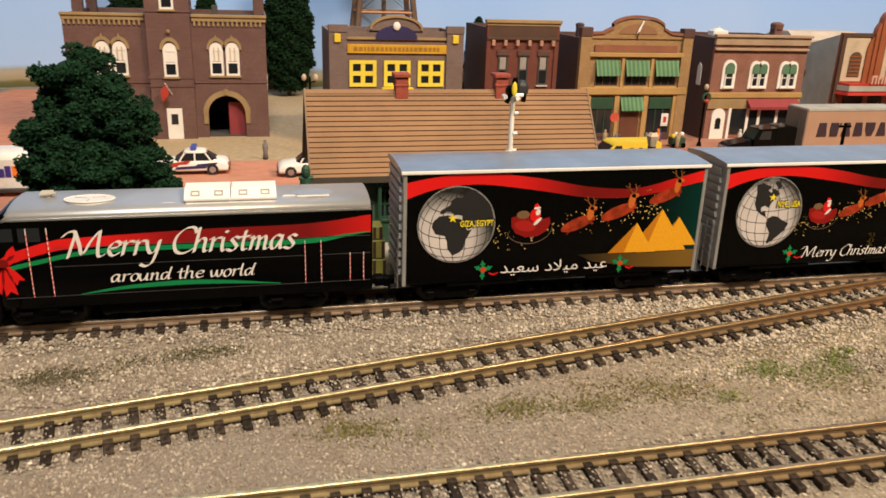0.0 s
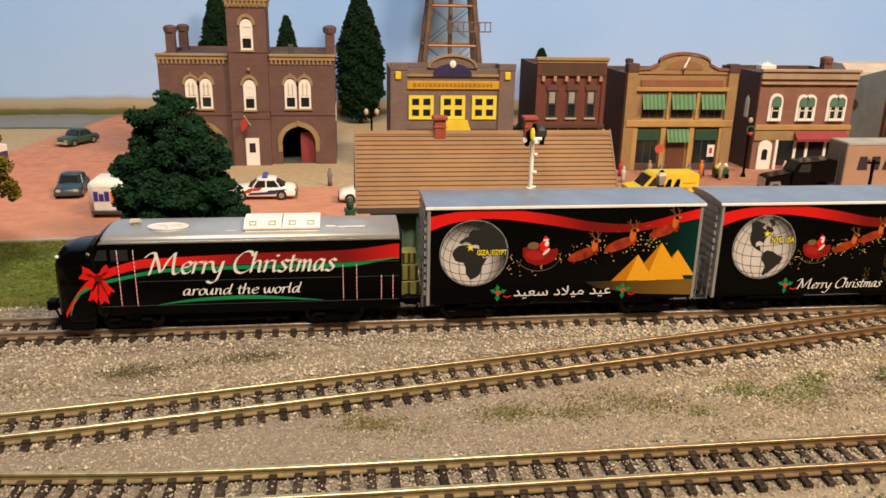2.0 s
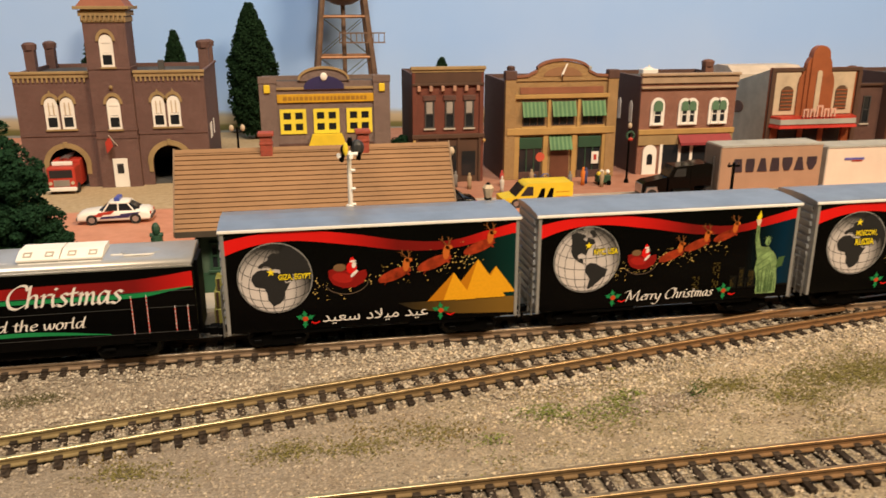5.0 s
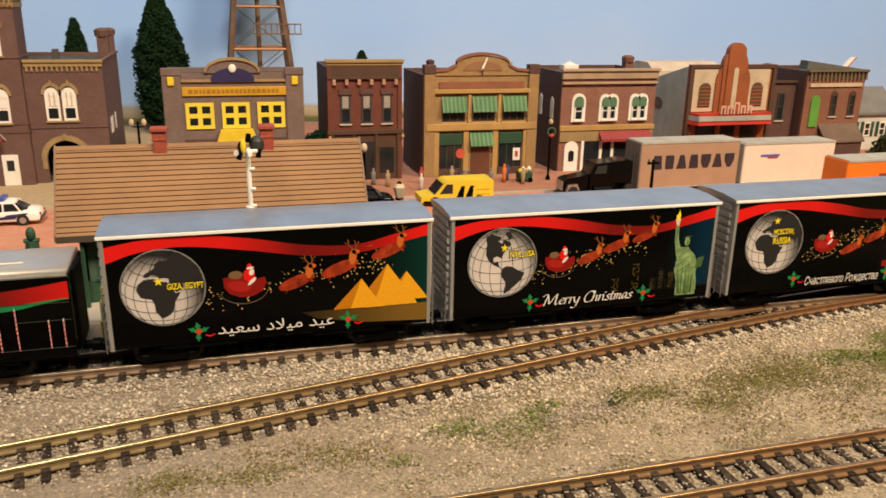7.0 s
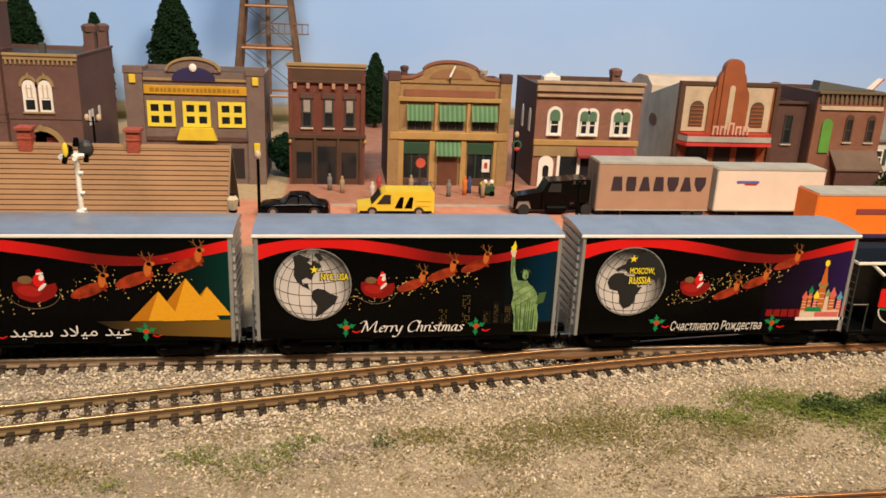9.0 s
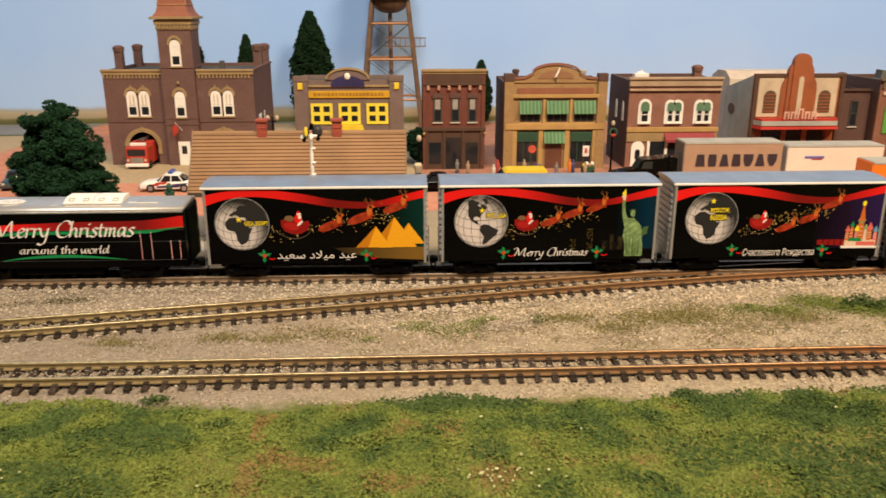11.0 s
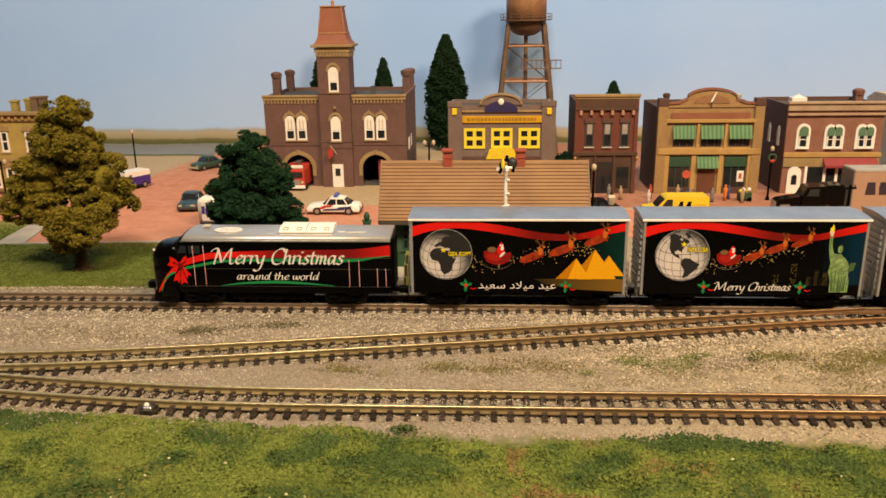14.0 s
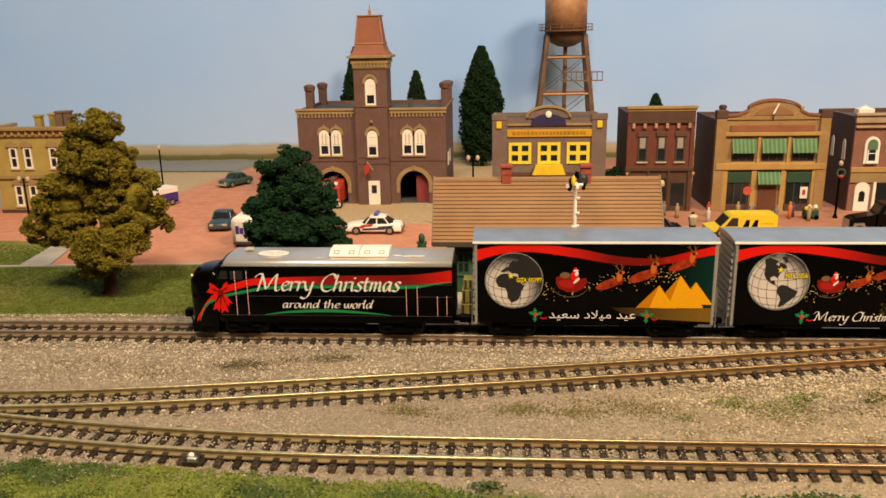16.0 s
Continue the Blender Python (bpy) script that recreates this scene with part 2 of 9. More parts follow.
def backdrop_material():
    """Painted sky on board: blue, paler to the ground, with a strip of painted fields at the foot."""
    m, t, p = nodes_of("backdrop_paint")
    co, sep = t.nodes.new("ShaderNodeTexCoord"), t.nodes.new("ShaderNodeSeparateXYZ")
    t.links.new(co.outputs["Object"], sep.inputs[0])
    mr = node(t, "ShaderNodeMapRange")
    mr.inputs[1].default_value, mr.inputs[2].default_value = 0.0, 0.30
    t.links.new(sep.outputs["Z"], mr.inputs[0])
    sky = ramp(t, mr.outputs[0], [(0.0, (0.39, 0.57, 0.90)), (0.20, (0.33, 0.54, 0.97)), (1.0, (0.27, 0.50, 0.98))])
    cloud = noise_of(t, 6.0, 4.0)
    sky = mix_rgb(t, ramp(t, cloud, [(0.40, 0.0), (0.75, 0.35)]), sky, (0.49, 0.65, 0.94))
    wob = noise_of(t, 16.0, 4.0)
    hz = node(t, "ShaderNodeMath")
    hz.operation = "MULTIPLY_ADD"
    hz.inputs[1].default_value = -0.009
    t.links.new(wob, hz.inputs[0]), t.links.new(sep.outputs["Z"], hz.inputs[2])
    lr = node(t, "ShaderNodeMapRange")
    lr.inputs[1].default_value, lr.inputs[2].default_value = -0.0142, 0.0008
    t.links.new(hz.outputs[0], lr.inputs[0])
    land = ramp(t, lr.outputs[0], [(0.0, (0.24, 0.25, 0.25)), (0.06, (0.22, 0.24, 0.24)), (0.12, (0.10, 0.105, 0.04)), (0.34, (0.15, 0.14, 0.06)), (0.46, (0.34, 0.29, 0.19)), (0.74, (0.42, 0.36, 0.26)), (0.88, (0.36, 0.36, 0.34)), (1.0, (0.36, 0.42, 0.50))])
    edge = node(t, "ShaderNodeMapRange")
    edge.inputs[1].default_value, edge.inputs[2].default_value = -0.0010, 0.0022
    t.links.new(hz.outputs[0], edge.inputs[0])
    t.links.new(mix_rgb(t, edge.outputs[0], land, sky), p.inputs["Base Color"])
    p.inputs["Roughness"].default_value = 0.85
    p.inputs["Specular IOR Level"].default_value = 0.15
    return m


BLACK = plain("black_gloss_paint", (0.0013, 0.0012, 0.0012), 0.16, vary=0.2, bump=0.0, shine=0.12)
BLACK_DULL = plain("black_plastic", (0.0016, 0.0015, 0.0014), 0.5, vary=0.4, shine=0.06)
SIDE = plain("black_printed_side", (0.0018, 0.0016, 0.0015), 0.2, vary=0.2, bump=0.0, shine=0.10)
SILVER = plain("silver_paint", (0.47, 0.47, 0.47), 0.36, 0.85, vary=0.22, bump=0.05)
SILVER_ROOF = plain("engine_roof_paint", (0.47, 0.47, 0.47), 0.42, 0.6, vary=0.15, bump=0.05)
SILVER_END = plain("silver_end_paint", (0.44, 0.43, 0.42), 0.42, 0.6, vary=0.2, bump=0.05)
WHITE = plain("white_paint", (0.78, 0.74, 0.68), 0.5, vary=0.10)


def tie_material():
    """Black plastic ties, some of them grey with ballast dust."""
    m, t, p = nodes_of("black_plastic_tie")
    info = t.nodes.new("ShaderNodeObjectInfo")
    fine = noise_of(t, 900.0, 4.0, 0.7)
    dust = mix_rgb(t, ramp(t, info.outputs["Random"], [(0.0, 0.15), (1.0, 0.9)]), (0.0, 0.0, 0.0), ramp(t, fine, [(0.36, 0.0), (0.6, 1.0)]))
    t.links.new(mix_rgb(t, dust, (0.012, 0.008, 0.0055), (0.090, 0.065, 0.046)), p.inputs["Base Color"])
    p.inputs["Roughness"].default_value, p.inputs["Specular IOR Level"].default_value = 0.7, 0.2
    bump_of(t, p, fine, 0.3, 0.0004)
    return m


TIE = tie_material()


def rail_material(name, stops, rough, metal):
    """Rail metal whose weathering changes along the line: brassy to the west, rust paint to the east."""
    m, t, p = nodes_of(name)
    co, sep = t.nodes.new("ShaderNodeTexCoord"), t.nodes.new("ShaderNodeSeparateXYZ")
    t.links.new(co.outputs["Object"], sep.inputs[0])
    wob = noise_of(t, 14.0, 3.0)
    add = node(t, "ShaderNodeMath")
    add.operation = "MULTIPLY_ADD"
    add.inputs[1].default_value = 0.10
    t.links.new(wob, add.inputs[0]), t.links.new(sep.outputs["X"], add.inputs[2])
    mr = node(t, "ShaderNodeMapRange")
    mr.inputs[1].default_value, mr.inputs[2].default_value = -0.15, 0.25
    t.links.new(add.outputs[0], mr.inputs[0])
    c = ramp(t, mr.outputs[0], stops)
    fine = noise_of(t, 500.0, 4.0)
    c = mix_rgb(t, ramp(t, fine, [(0.35, 0.0), (0.65, 0.45)]), c, (0.10, 0.065, 0.035))
    t.links.new(c, p.inputs["Base Color"])
    p.inputs["Roughness"].default_value, p.inputs["Metallic"].default_value = rough, metal
    return m


BRASS = rail_material("nickel_brass_rail", [(0.0, (0.70, 0.60, 0.33)), (0.45, (0.63, 0.52, 0.28)), (0.62, (0.38, 0.27, 0.14)), (1.0, (0.34, 0.18, 0.080))], 0.38, 0.7)
RUST = rail_material("weathered_rail_side", [(0.0, (0.27, 0.215, 0.11)), (0.40, (0.28, 0.215, 0.10)), (0.62, (0.20, 0.130, 0.060)), (1.0, (0.23, 0.105, 0.042))], 0.5, 0.25)
MAIN_TOP = rail_material("main_line_rail_top", [(0.0, (0.42, 0.34, 0.24)), (1.0, (0.40, 0.30, 0.20))], 0.35, 0.6)
MAIN_SIDE = rail_material("main_line_rail_side", [(0.0, (0.25, 0.185, 0.125)), (1.0, (0.27, 0.175, 0.105))], 0.55, 0.2)
STONE = plain("ballast_stone", (0.264, 0.222, 0.171), 0.9, vary=0.5, grain=500.0, stains=160.0)
GROUND = ground_material()
SKY = backdrop_material()
TURF = foliage("turf_foam", (0.069, 0.106, 0.022), (0.221, 0.272, 0.063))
TURF_DARK = foliage("dark_bush_foam", (0.034, 0.064, 0.018), (0.109, 0.163, 0.049))
TURF_DRY = foliage("dry_tuft_foam", (0.15, 0.11, 0.035), (0.32, 0.235, 0.085))
OLIVE = foliage("olive_tree_foam", (0.082, 0.068, 0.009), (0.285, 0.222, 0.032))
PINE = foliage("dark_green_tree_foam", (0.008, 0.026, 0.012), (0.022, 0.065, 0.030))
POPLAR = foliage("poplar_foam", (0.006, 0.018, 0.008), (0.018, 0.045, 0.018))
BARK = plain("brown_bark", (0.060, 0.028, 0.014), 0.9, vary=0.5, bump=0.6)
ROOF = plain("tan_shingle", (0.268, 0.150, 0.072), 0.8, vary=0.25, stains=45.0)
RED = plain("red_paint", (0.42, 0.035, 0.020), 0.5)
GLASS = glass("dark_window_glass")
B_FIRE = brick("plum_brick", (0.122, 0.053, 0.043), (0.20, 0.13, 0.11))
B_RED = brick("dark_red_brick", (0.135, 0.029, 0.015), (0.16, 0.060, 0.038))
B_ROSE = brick("rose_brick", (0.227, 0.084, 0.051), (0.34, 0.20, 0.15))
B_GREY = brick("grey_brown_brick", (0.150, 0.098, 0.082), (0.25, 0.19, 0.165))
B_OCHRE = brick("ochre_brick", (0.302, 0.168, 0.058), (0.42, 0.30, 0.15))
# also colours the side and back walls of four shops, darker than their fronts
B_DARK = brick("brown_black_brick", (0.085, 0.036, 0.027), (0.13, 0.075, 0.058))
B_MUST = plain("mustard_siding", (0.36, 0.265, 0.075), 0.75)
TANTRIM = plain("tan_trim", (0.302, 0.204, 0.090), 0.7)
OCHRE = plain("ochre_trim", (0.395, 0.240, 0.078), 0.7)
YELLOW = plain("yellow_paint", (0.68, 0.50, 0.025), 0.55, vary=0.15)
GOLD = plain("gold_sign_paint", (0.55, 0.30, 0.01), 0.55)
GREYWALL = plain("grey_stucco", (0.37, 0.36, 0.32), 0.85)
CREAM = plain("cream_plaster", (0.50, 0.395, 0.275), 0.75)
TERRA = plain("terracotta_paint", (0.275, 0.076, 0.024), 0.6)
GREEN = plain("green_awning", (0.050, 0.144, 0.058), 0.7)
GREEN_PALE = plain("pale_green_stripe", (0.109, 0.224, 0.098), 0.7)
DKGREEN = plain("dark_green_paint", (0.018, 0.060, 0.030), 0.6)
MAROON = plain("maroon_awning", (0.24, 0.030, 0.035), 0.65)
NAVY = plain("navy_paint", (0.025, 0.020, 0.085), 0.5)
RUSTMETAL = plain("rusty_steel", (0.19, 0.115, 0.075), 0.65, 0.3, vary=0.5, stains=120.0)
BRIGHTRUST = plain("orange_rust", (0.40, 0.20, 0.10), 0.6, 0.2, vary=0.4, stains=150.0)
TAR = plain("flat_roof_tar", (0.07, 0.065, 0.06), 0.9)
CONCRETE = plain("grey_concrete", (0.40, 0.36, 0.30), 0.85)
STEEL = plain("dark_steel", (0.10, 0.10, 0.10), 0.45, 0.7)
RUBBER = plain("black_rubber", (0.012, 0.012, 0.012), 0.8)
BEIGE = plain("beige_trailer_paint", (0.353, 0.224, 0.148), 0.55, vary=0.12)
ORANGE = plain("orange_paint", (0.80, 0.18, 0.012), 0.5, vary=0.12)
TEAL = plain("teal_car_paint", (0.030, 0.060, 0.078), 0.35)
OLDGREEN = plain("dark_green_car_paint", (0.030, 0.065, 0.040), 0.35)
PURPLE = plain("violet_van_paint", (0.050, 0.025, 0.20), 0.4)
ROOMWALL = plain("room_wall_paint", (0.30, 0.26, 0.21), 0.9)
BROWNWOOD = plain("dark_brown_trim", (0.070, 0.033, 0.018), 0.7)


# ---- tools for building ----
def box(bm, x0, x1, y0, y1, z0, z1, bevel=0.0):
    vs = [bm.verts.new((x, y, z)) for z in (z0, z1) for y in (y0, y1) for x in (x0, x1)]
    fs = [bm.faces.new([vs[i] for i in q]) for q in ((0, 2, 3, 1), (4, 5, 7, 6), (0, 1, 5, 4), (2, 6, 7, 3), (0, 4, 6, 2), (1, 3, 7, 5))]
    if bevel:
        edges = list({e for f in fs for e in f.edges})
        bmesh.ops.bevel(bm, geom=edges, offset=bevel, segments=1, affect="EDGES", profile=0.5)
    return bm


def tube(bm, a, b, r0, r1=None, seg=8, caps=True):
    a, b = Vector(a), Vector(b)
    r1 = r0 if r1 is None else r1
    d = (b - a).normalized()
    u = d.orthogonal().normalized()
    w = d.cross(u)
    rings = [[bm.verts.new(c + r * (u * math.cos(i * math.tau / seg) + w * math.sin(i * math.tau / seg))) for i in range(seg)] for c, r in ((a, r0), (b, r1))]
    for i in range(seg):
        bm.faces.new((rings[0][i], rings[0][(i + 1) % seg], rings[1][(i + 1) % seg], rings[1][i]))
    if caps:
        bm.faces.new(rings[0][::-1]), bm.faces.new(rings[1])
    return bm


def slab(bm, pts, plane, d0, d1):
    """A flat outline pushed from d0 to d1. plane 'xz': pts are (x, z), pushed along y; 'yz' along x; 'xy' along z."""
    put = {"xz": lambda p, d: (p[0], d, p[1]), "yz": lambda p, d: (d, p[0], p[1]), "xy": lambda p, d: (p[0], p[1], d)}[plane]
    a, b = [bm.verts.new(put(p, d0)) for p in pts], [bm.verts.new(put(p, d1)) for p in pts]
    n = len(pts)
    bm.faces.new(a), bm.faces.new(b[::-1])
    for i in range(n):
        bm.faces.new((a[i], a[(i + 1) % n], b[(i + 1) % n], b[i]))
    return bm


def sheet(bm, pts, plane, d):
    """A flat printed shape with no thickness to speak of."""
    put = {"xz": lambda p: (p[0], d, p[1]), "yz": lambda p: (d, p[0], p[1]), "xy": lambda p: (p[0], p[1], d)}[plane]
    bm.faces.new([bm.verts.new(put(p)) for p in pts])
    return bm


def ellipse(cx, cz, rx, rz, n=20, a0=0.0, a1=math.tau, turn=0.0):
    full = abs(a1 - a0 - math.tau) < 1e-6
    out = []
    for i in range(n if full else n + 1):
        a = a0 + (a1 - a0) * i / n
        px, pz = rx * math.cos(a), rz * math.sin(a)
        out.append((cx + px * math.cos(turn) - pz * math.sin(turn), cz + px * math.sin(turn) + pz * math.cos(turn)))
    return out


def dome(bm, c, rx, ry, rz, seg=10, rings=6, low=-math.pi / 2):
    rows = []
    for j in range(rings + 1):
        v = low + (math.pi / 2 - low) * j / rings
        rows.append([bm.verts.new((c[0] + rx * math.cos(v) * math.cos(i * math.tau / seg), c[1] + ry * math.cos(v) * math.sin(i * math.tau / seg), c[2] + rz * math.sin(v))) for i in range(seg)])
    for a, b in zip(rows, rows[1:]):
        for i in range(seg):
            bm.faces.new((a[i], a[(i + 1) % seg], b[(i + 1) % seg], b[i]))
    bm.faces.new(rows[0][::-1])
    bmesh.ops.remove_doubles(bm, verts=rows[-1], dist=1e-4)
    return bm


def loft(bm, rows, close=True, caps=True):
    """Skin over rows of points with the same count."""
    vs = [[bm.verts.new(p) for p in row] for row in rows]
    n = len(rows[0])
    for a, b in zip(vs, vs[1:]):
        for i in range(n if close else n - 1):
            bm.faces.new((a[i], a[(i + 1) % n], b[(i + 1) % n], b[i]))
    if caps:
        bm.faces.new(vs[0][::-1]), bm.faces.new(vs[-1])
    return bm


def B():
    return bmesh.new()


def mesh_of(name, bm, material, smooth=False):
    bmesh.ops.recalc_face_normals(bm, faces=bm.faces)
    bmesh.ops.scale(bm, vec=(MM, MM, MM), verts=bm.verts)
    data = bpy.data.meshes.new(name)
    bm.to_mesh(data)
    bm.free()
    data.materials.append(material)
    if smooth:
        data.polygons.foreach_set("use_smooth", [True] * len(data.polygons))
    return data


def part(name, bm, material, parent, label="", smooth=False):
    """One mesh under a thing or a part, built in the thing's own millimetres."""
    ob = new(name, mesh_of(name, bm, material, smooth))
    ob.parent = parent
    return tagged(ob, label)


def pieces(name, bm, material, parent, label=""):
    """As part(), but every separate piece of the mesh becomes a part of its own."""
    left = set(bm.faces)
    while left:
        island, todo = set(), [left.pop()]
        while todo:
            f = todo.pop()
            island.add(f)
            for e in f.edges:
                for o in e.link_faces:
                    if o in left:
                        left.discard(o)
                        todo.append(o)
        one, made = bmesh.new(), {}
        for f in island:
            for v in f.verts:
                if v not in made:
                    made[v] = one.verts.new(v.co)
            one.faces.new([made[v] for v in f.verts])
        part(name, one, material, parent, label)
    bm.free()


def street(y):
    """Height of the street, which falls slightly towards the backdrop."""
    return -2.4 - 0.0205 * max(0.0, y - 85.0)


def thing(name, x, y, z, label, category, group="", rz=0.0):
    """The Empty that holds a thing's parts; z None: standing on the street."""
    z = street(y) if z is None else z
    ob = new(name)
    ob.empty_display_size = 0.005
    ob.matrix_world = pose(x * MM, y * MM, z * MM, 0, 0, rz)
    return tagged(ob, label, category, group)


def at(x, y, z, rz=0.0):
    return pose(x * MM, y * MM, z * MM, 0, 0, rz)


def structure(name, bm, material, label, smooth=False):
    return tagged(new(name, mesh_of(name, bm, material, smooth)), label, kind="structure")


def stuff(name, verts, faces, material, label, category, parent=None):
    """Loose small matter as one object, from arrays in millimetres."""
    data = bpy.data.meshes.new(name)
    data.from_pydata((np.asarray(verts) * MM).tolist(), [], np.asarray(faces).tolist())
    data.materials.append(material)
    ob = new(name, data)
    if parent:
        ob.parent = parent
    return tagged(ob, label, category, kind="stuff")


def scatter(points, sizes, shape_v, shape_f, rng, squash=1.0):
    """Copies of a small shape at points, each turned and scaled by its own; returns vertices and faces."""
    n, k = len(points), len(shape_v)
    ang = rng.random((n, 3)) * math.tau
    c, s = np.cos(ang), np.sin(ang)
    rz = np.zeros((n, 3, 3))
    rz[:, 0, 0], rz[:, 0, 1], rz[:, 1, 0], rz[:, 1, 1], rz[:, 2, 2] = c[:, 0], -s[:, 0], s[:, 0], c[:, 0], 1
    rx = np.zeros((n, 3, 3))
    rx[:, 1, 1], rx[:, 1, 2], rx[:, 2, 1], rx[:, 2, 2], rx[:, 0, 0] = c[:, 1], -s[:, 1], s[:, 1], c[:, 1], 1
    v = shape_v[None] * (0.7 + 0.6 * rng.random((n, k, 1)))
    v = np.einsum("nij,nkj->nki", rz @ rx, v) * np.asarray(sizes)[:, None, None]
    v[:, :, 2] *= squash
    v += np.asarray(points)[:, None, :]
    f = np.asarray(shape_f)[None] + (np.arange(n) * k)[:, None, None]
    return v.reshape(-1, 3), f.reshape(-1, len(shape_f[0]))


OCTA_V = np.array([(1, 0, 0), (-1, 0, 0), (0, 1, 0), (0, -1, 0), (0, 0, 1), (0, 0, -1)], float)
OCTA_F = [(0, 2, 4), (2, 1, 4), (1, 3, 4), (3, 0, 4), (2, 0, 5), (1, 2, 5), (3, 1, 5), (0, 3, 5)]


def words(name, text, x, y, z, height, width, material, parent, slant=0.0, bold=0.0, label="", turn=0.0):
    """Lettering that stands on a wall facing -y: its lower left corner at x, z, fitted to a height and width."""
    cu = bpy.data.curves.new(name, "FONT")
    cu.body, cu.shear, cu.offset = text, slant, bold
    cu.size = 1.0
    cu.resolution_u = 3
    tmp = bpy.data.objects.new(name, cu)
    scene.collection.objects.link(tmp)
    dg = bpy.context.evaluated_depsgraph_get()
    data = bpy.data.meshes.new_from_object(tmp.evaluated_get(dg))
    bpy.data.objects.remove(tmp)
    bpy.data.curves.remove(cu)
    co = np.empty(len(data.vertices) * 3)
    data.vertices.foreach_get("co", co)
    co = co.reshape(-1, 3)
    lo, hi = co.min(0), co.max(0)
    sx, sz = width / (hi[0] - lo[0]), height / (hi[1] - lo[1])
    px, pz = (co[:, 0] - lo[0]) * sx, (co[:, 1] - lo[1]) * sz
    c, s = math.cos(radians(turn)), math.sin(radians(turn))
    out = np.stack([x + px * c - pz * s, np.full(len(co), y), z + px * s + pz * c], 1) * MM
    data.vertices.foreach_set("co", out.ravel())
    data.materials.clear()
    data.materials.append(material)
    data.update()
    ob = new(name, data)
    ob.parent = parent
    return tagged(ob, label)


# Letters of a broad-nibbed script: strokes of (x, z) on a baseline, x-height 1; the last number is the advance.
SCRIPT = {}
SCRIPT["M"] = ([[(-0.5, 1.42), (-0.22, 1.74), (0.12, 1.72), (0.02, 0.9), (-0.14, -0.05)], [(0.12, 1.72), (0.36, 0.9), (0.56, 0.2), (0.95, 1.15), (1.34, 1.8)], [(1.34, 1.8), (1.30, 0.9), (1.33, 0.15), (1.48, 0.0), (1.7, 0.18)]], 1.78)
SCRIPT["C"] = ([[(1.12, 1.38), (1.0, 1.74), (0.62, 1.74), (0.2, 1.3), (0.05, 0.7), (0.2, 0.12), (0.6, -0.02), (1.08, 0.3)]], 1.12)
SCRIPT["a"] = ([[(0.55, 0.9), (0.3, 1.0), (0.05, 0.6), (0.1, 0.08), (0.3, 0.08), (0.55, 0.7)], [(0.6, 1.0), (0.54, 0.3), (0.6, 0.02), (0.78, 0.16)]], 0.82)
SCRIPT["d"] = ([[(0.55, 0.9), (0.3, 1.0), (0.05, 0.6), (0.1, 0.08), (0.3, 0.08), (0.55, 0.7)], [(0.76, 1.72), (0.6, 0.6), (0.6, 0.05), (0.78, 0.16)]], 0.84)
SCRIPT["e"] = ([[(0.08, 0.5), (0.5, 0.62), (0.62, 0.85), (0.42, 1.0), (0.15, 0.75), (0.08, 0.35), (0.28, 0.02), (0.65, 0.22)]], 0.70)
SCRIPT["h"] = ([[(0.16, 1.75), (0.08, 0.9), (0.0, 0.0)], [(0.05, 0.55), (0.3, 0.96), (0.52, 0.88), (0.5, 0.3), (0.55, 0.02), (0.72, 0.14)]], 0.78)
SCRIPT["i"] = ([[(0.06, 0.96), (0.03, 0.4), (0.1, 0.02), (0.28, 0.16)], [(0.12, 1.42), (0.26, 1.34)]], 0.36)
SCRIPT["l"] = ([[(0.16, 1.72), (0.06, 0.6), (0.1, 0.04), (0.28, 0.14)]], 0.36)
SCRIPT["m"] = ([[(0.0, 0.85), (0.12, 1.0), (0.1, 0.5), (0.05, 0.0)], [(0.1, 0.6), (0.35, 0.97), (0.46, 0.8), (0.42, 0.0)], [(0.45, 0.6), (0.7, 0.97), (0.82, 0.8), (0.8, 0.15), (0.88, 0.02), (1.05, 0.16)]], 1.10)
SCRIPT["n"] = ([[(0.0, 0.85), (0.12, 1.0), (0.1, 0.5), (0.05, 0.0)], [(0.1, 0.6), (0.4, 0.98), (0.52, 0.8), (0.48, 0.2), (0.56, 0.02), (0.72, 0.16)]], 0.78)
SCRIPT["o"] = ([[(0.3, 1.0), (0.05, 0.6), (0.12, 0.05), (0.38, 0.05), (0.58, 0.5), (0.5, 0.95), (0.26, 1.0)]], 0.70)
SCRIPT["r"] = ([[(0.0, 0.85), (0.14, 1.0), (0.12, 0.5), (0.07, 0.0)], [(0.1, 0.6), (0.34, 0.94), (0.62, 0.96)]], 0.62)
SCRIPT["s"] = ([[(0.56, 0.86), (0.35, 1.0), (0.15, 0.82), (0.3, 0.55), (0.45, 0.3), (0.25, 0.0), (-0.04, 0.12)]], 0.62)
SCRIPT["t"] = ([[(0.22, 1.42), (0.14, 0.6), (0.18, 0.04), (0.42, 0.14)], [(-0.1, 0.93), (0.48, 1.02)]], 0.52)
SCRIPT["u"] = ([[(0.02, 0.95), (0.0, 0.4), (0.12, 0.02), (0.35, 0.2), (0.52, 0.8)], [(0.56, 1.0), (0.5, 0.3), (0.58, 0.02), (0.75, 0.16)]], 0.80)
SCRIPT["w"] = ([[(0.0, 0.95), (0.05, 0.3), (0.15, 0.02), (0.35, 0.3), (0.45, 0.9)], [(0.45, 0.95), (0.48, 0.3), (0.6, 0.02), (0.8, 0.35), (0.86, 0.98)]], 0.98)
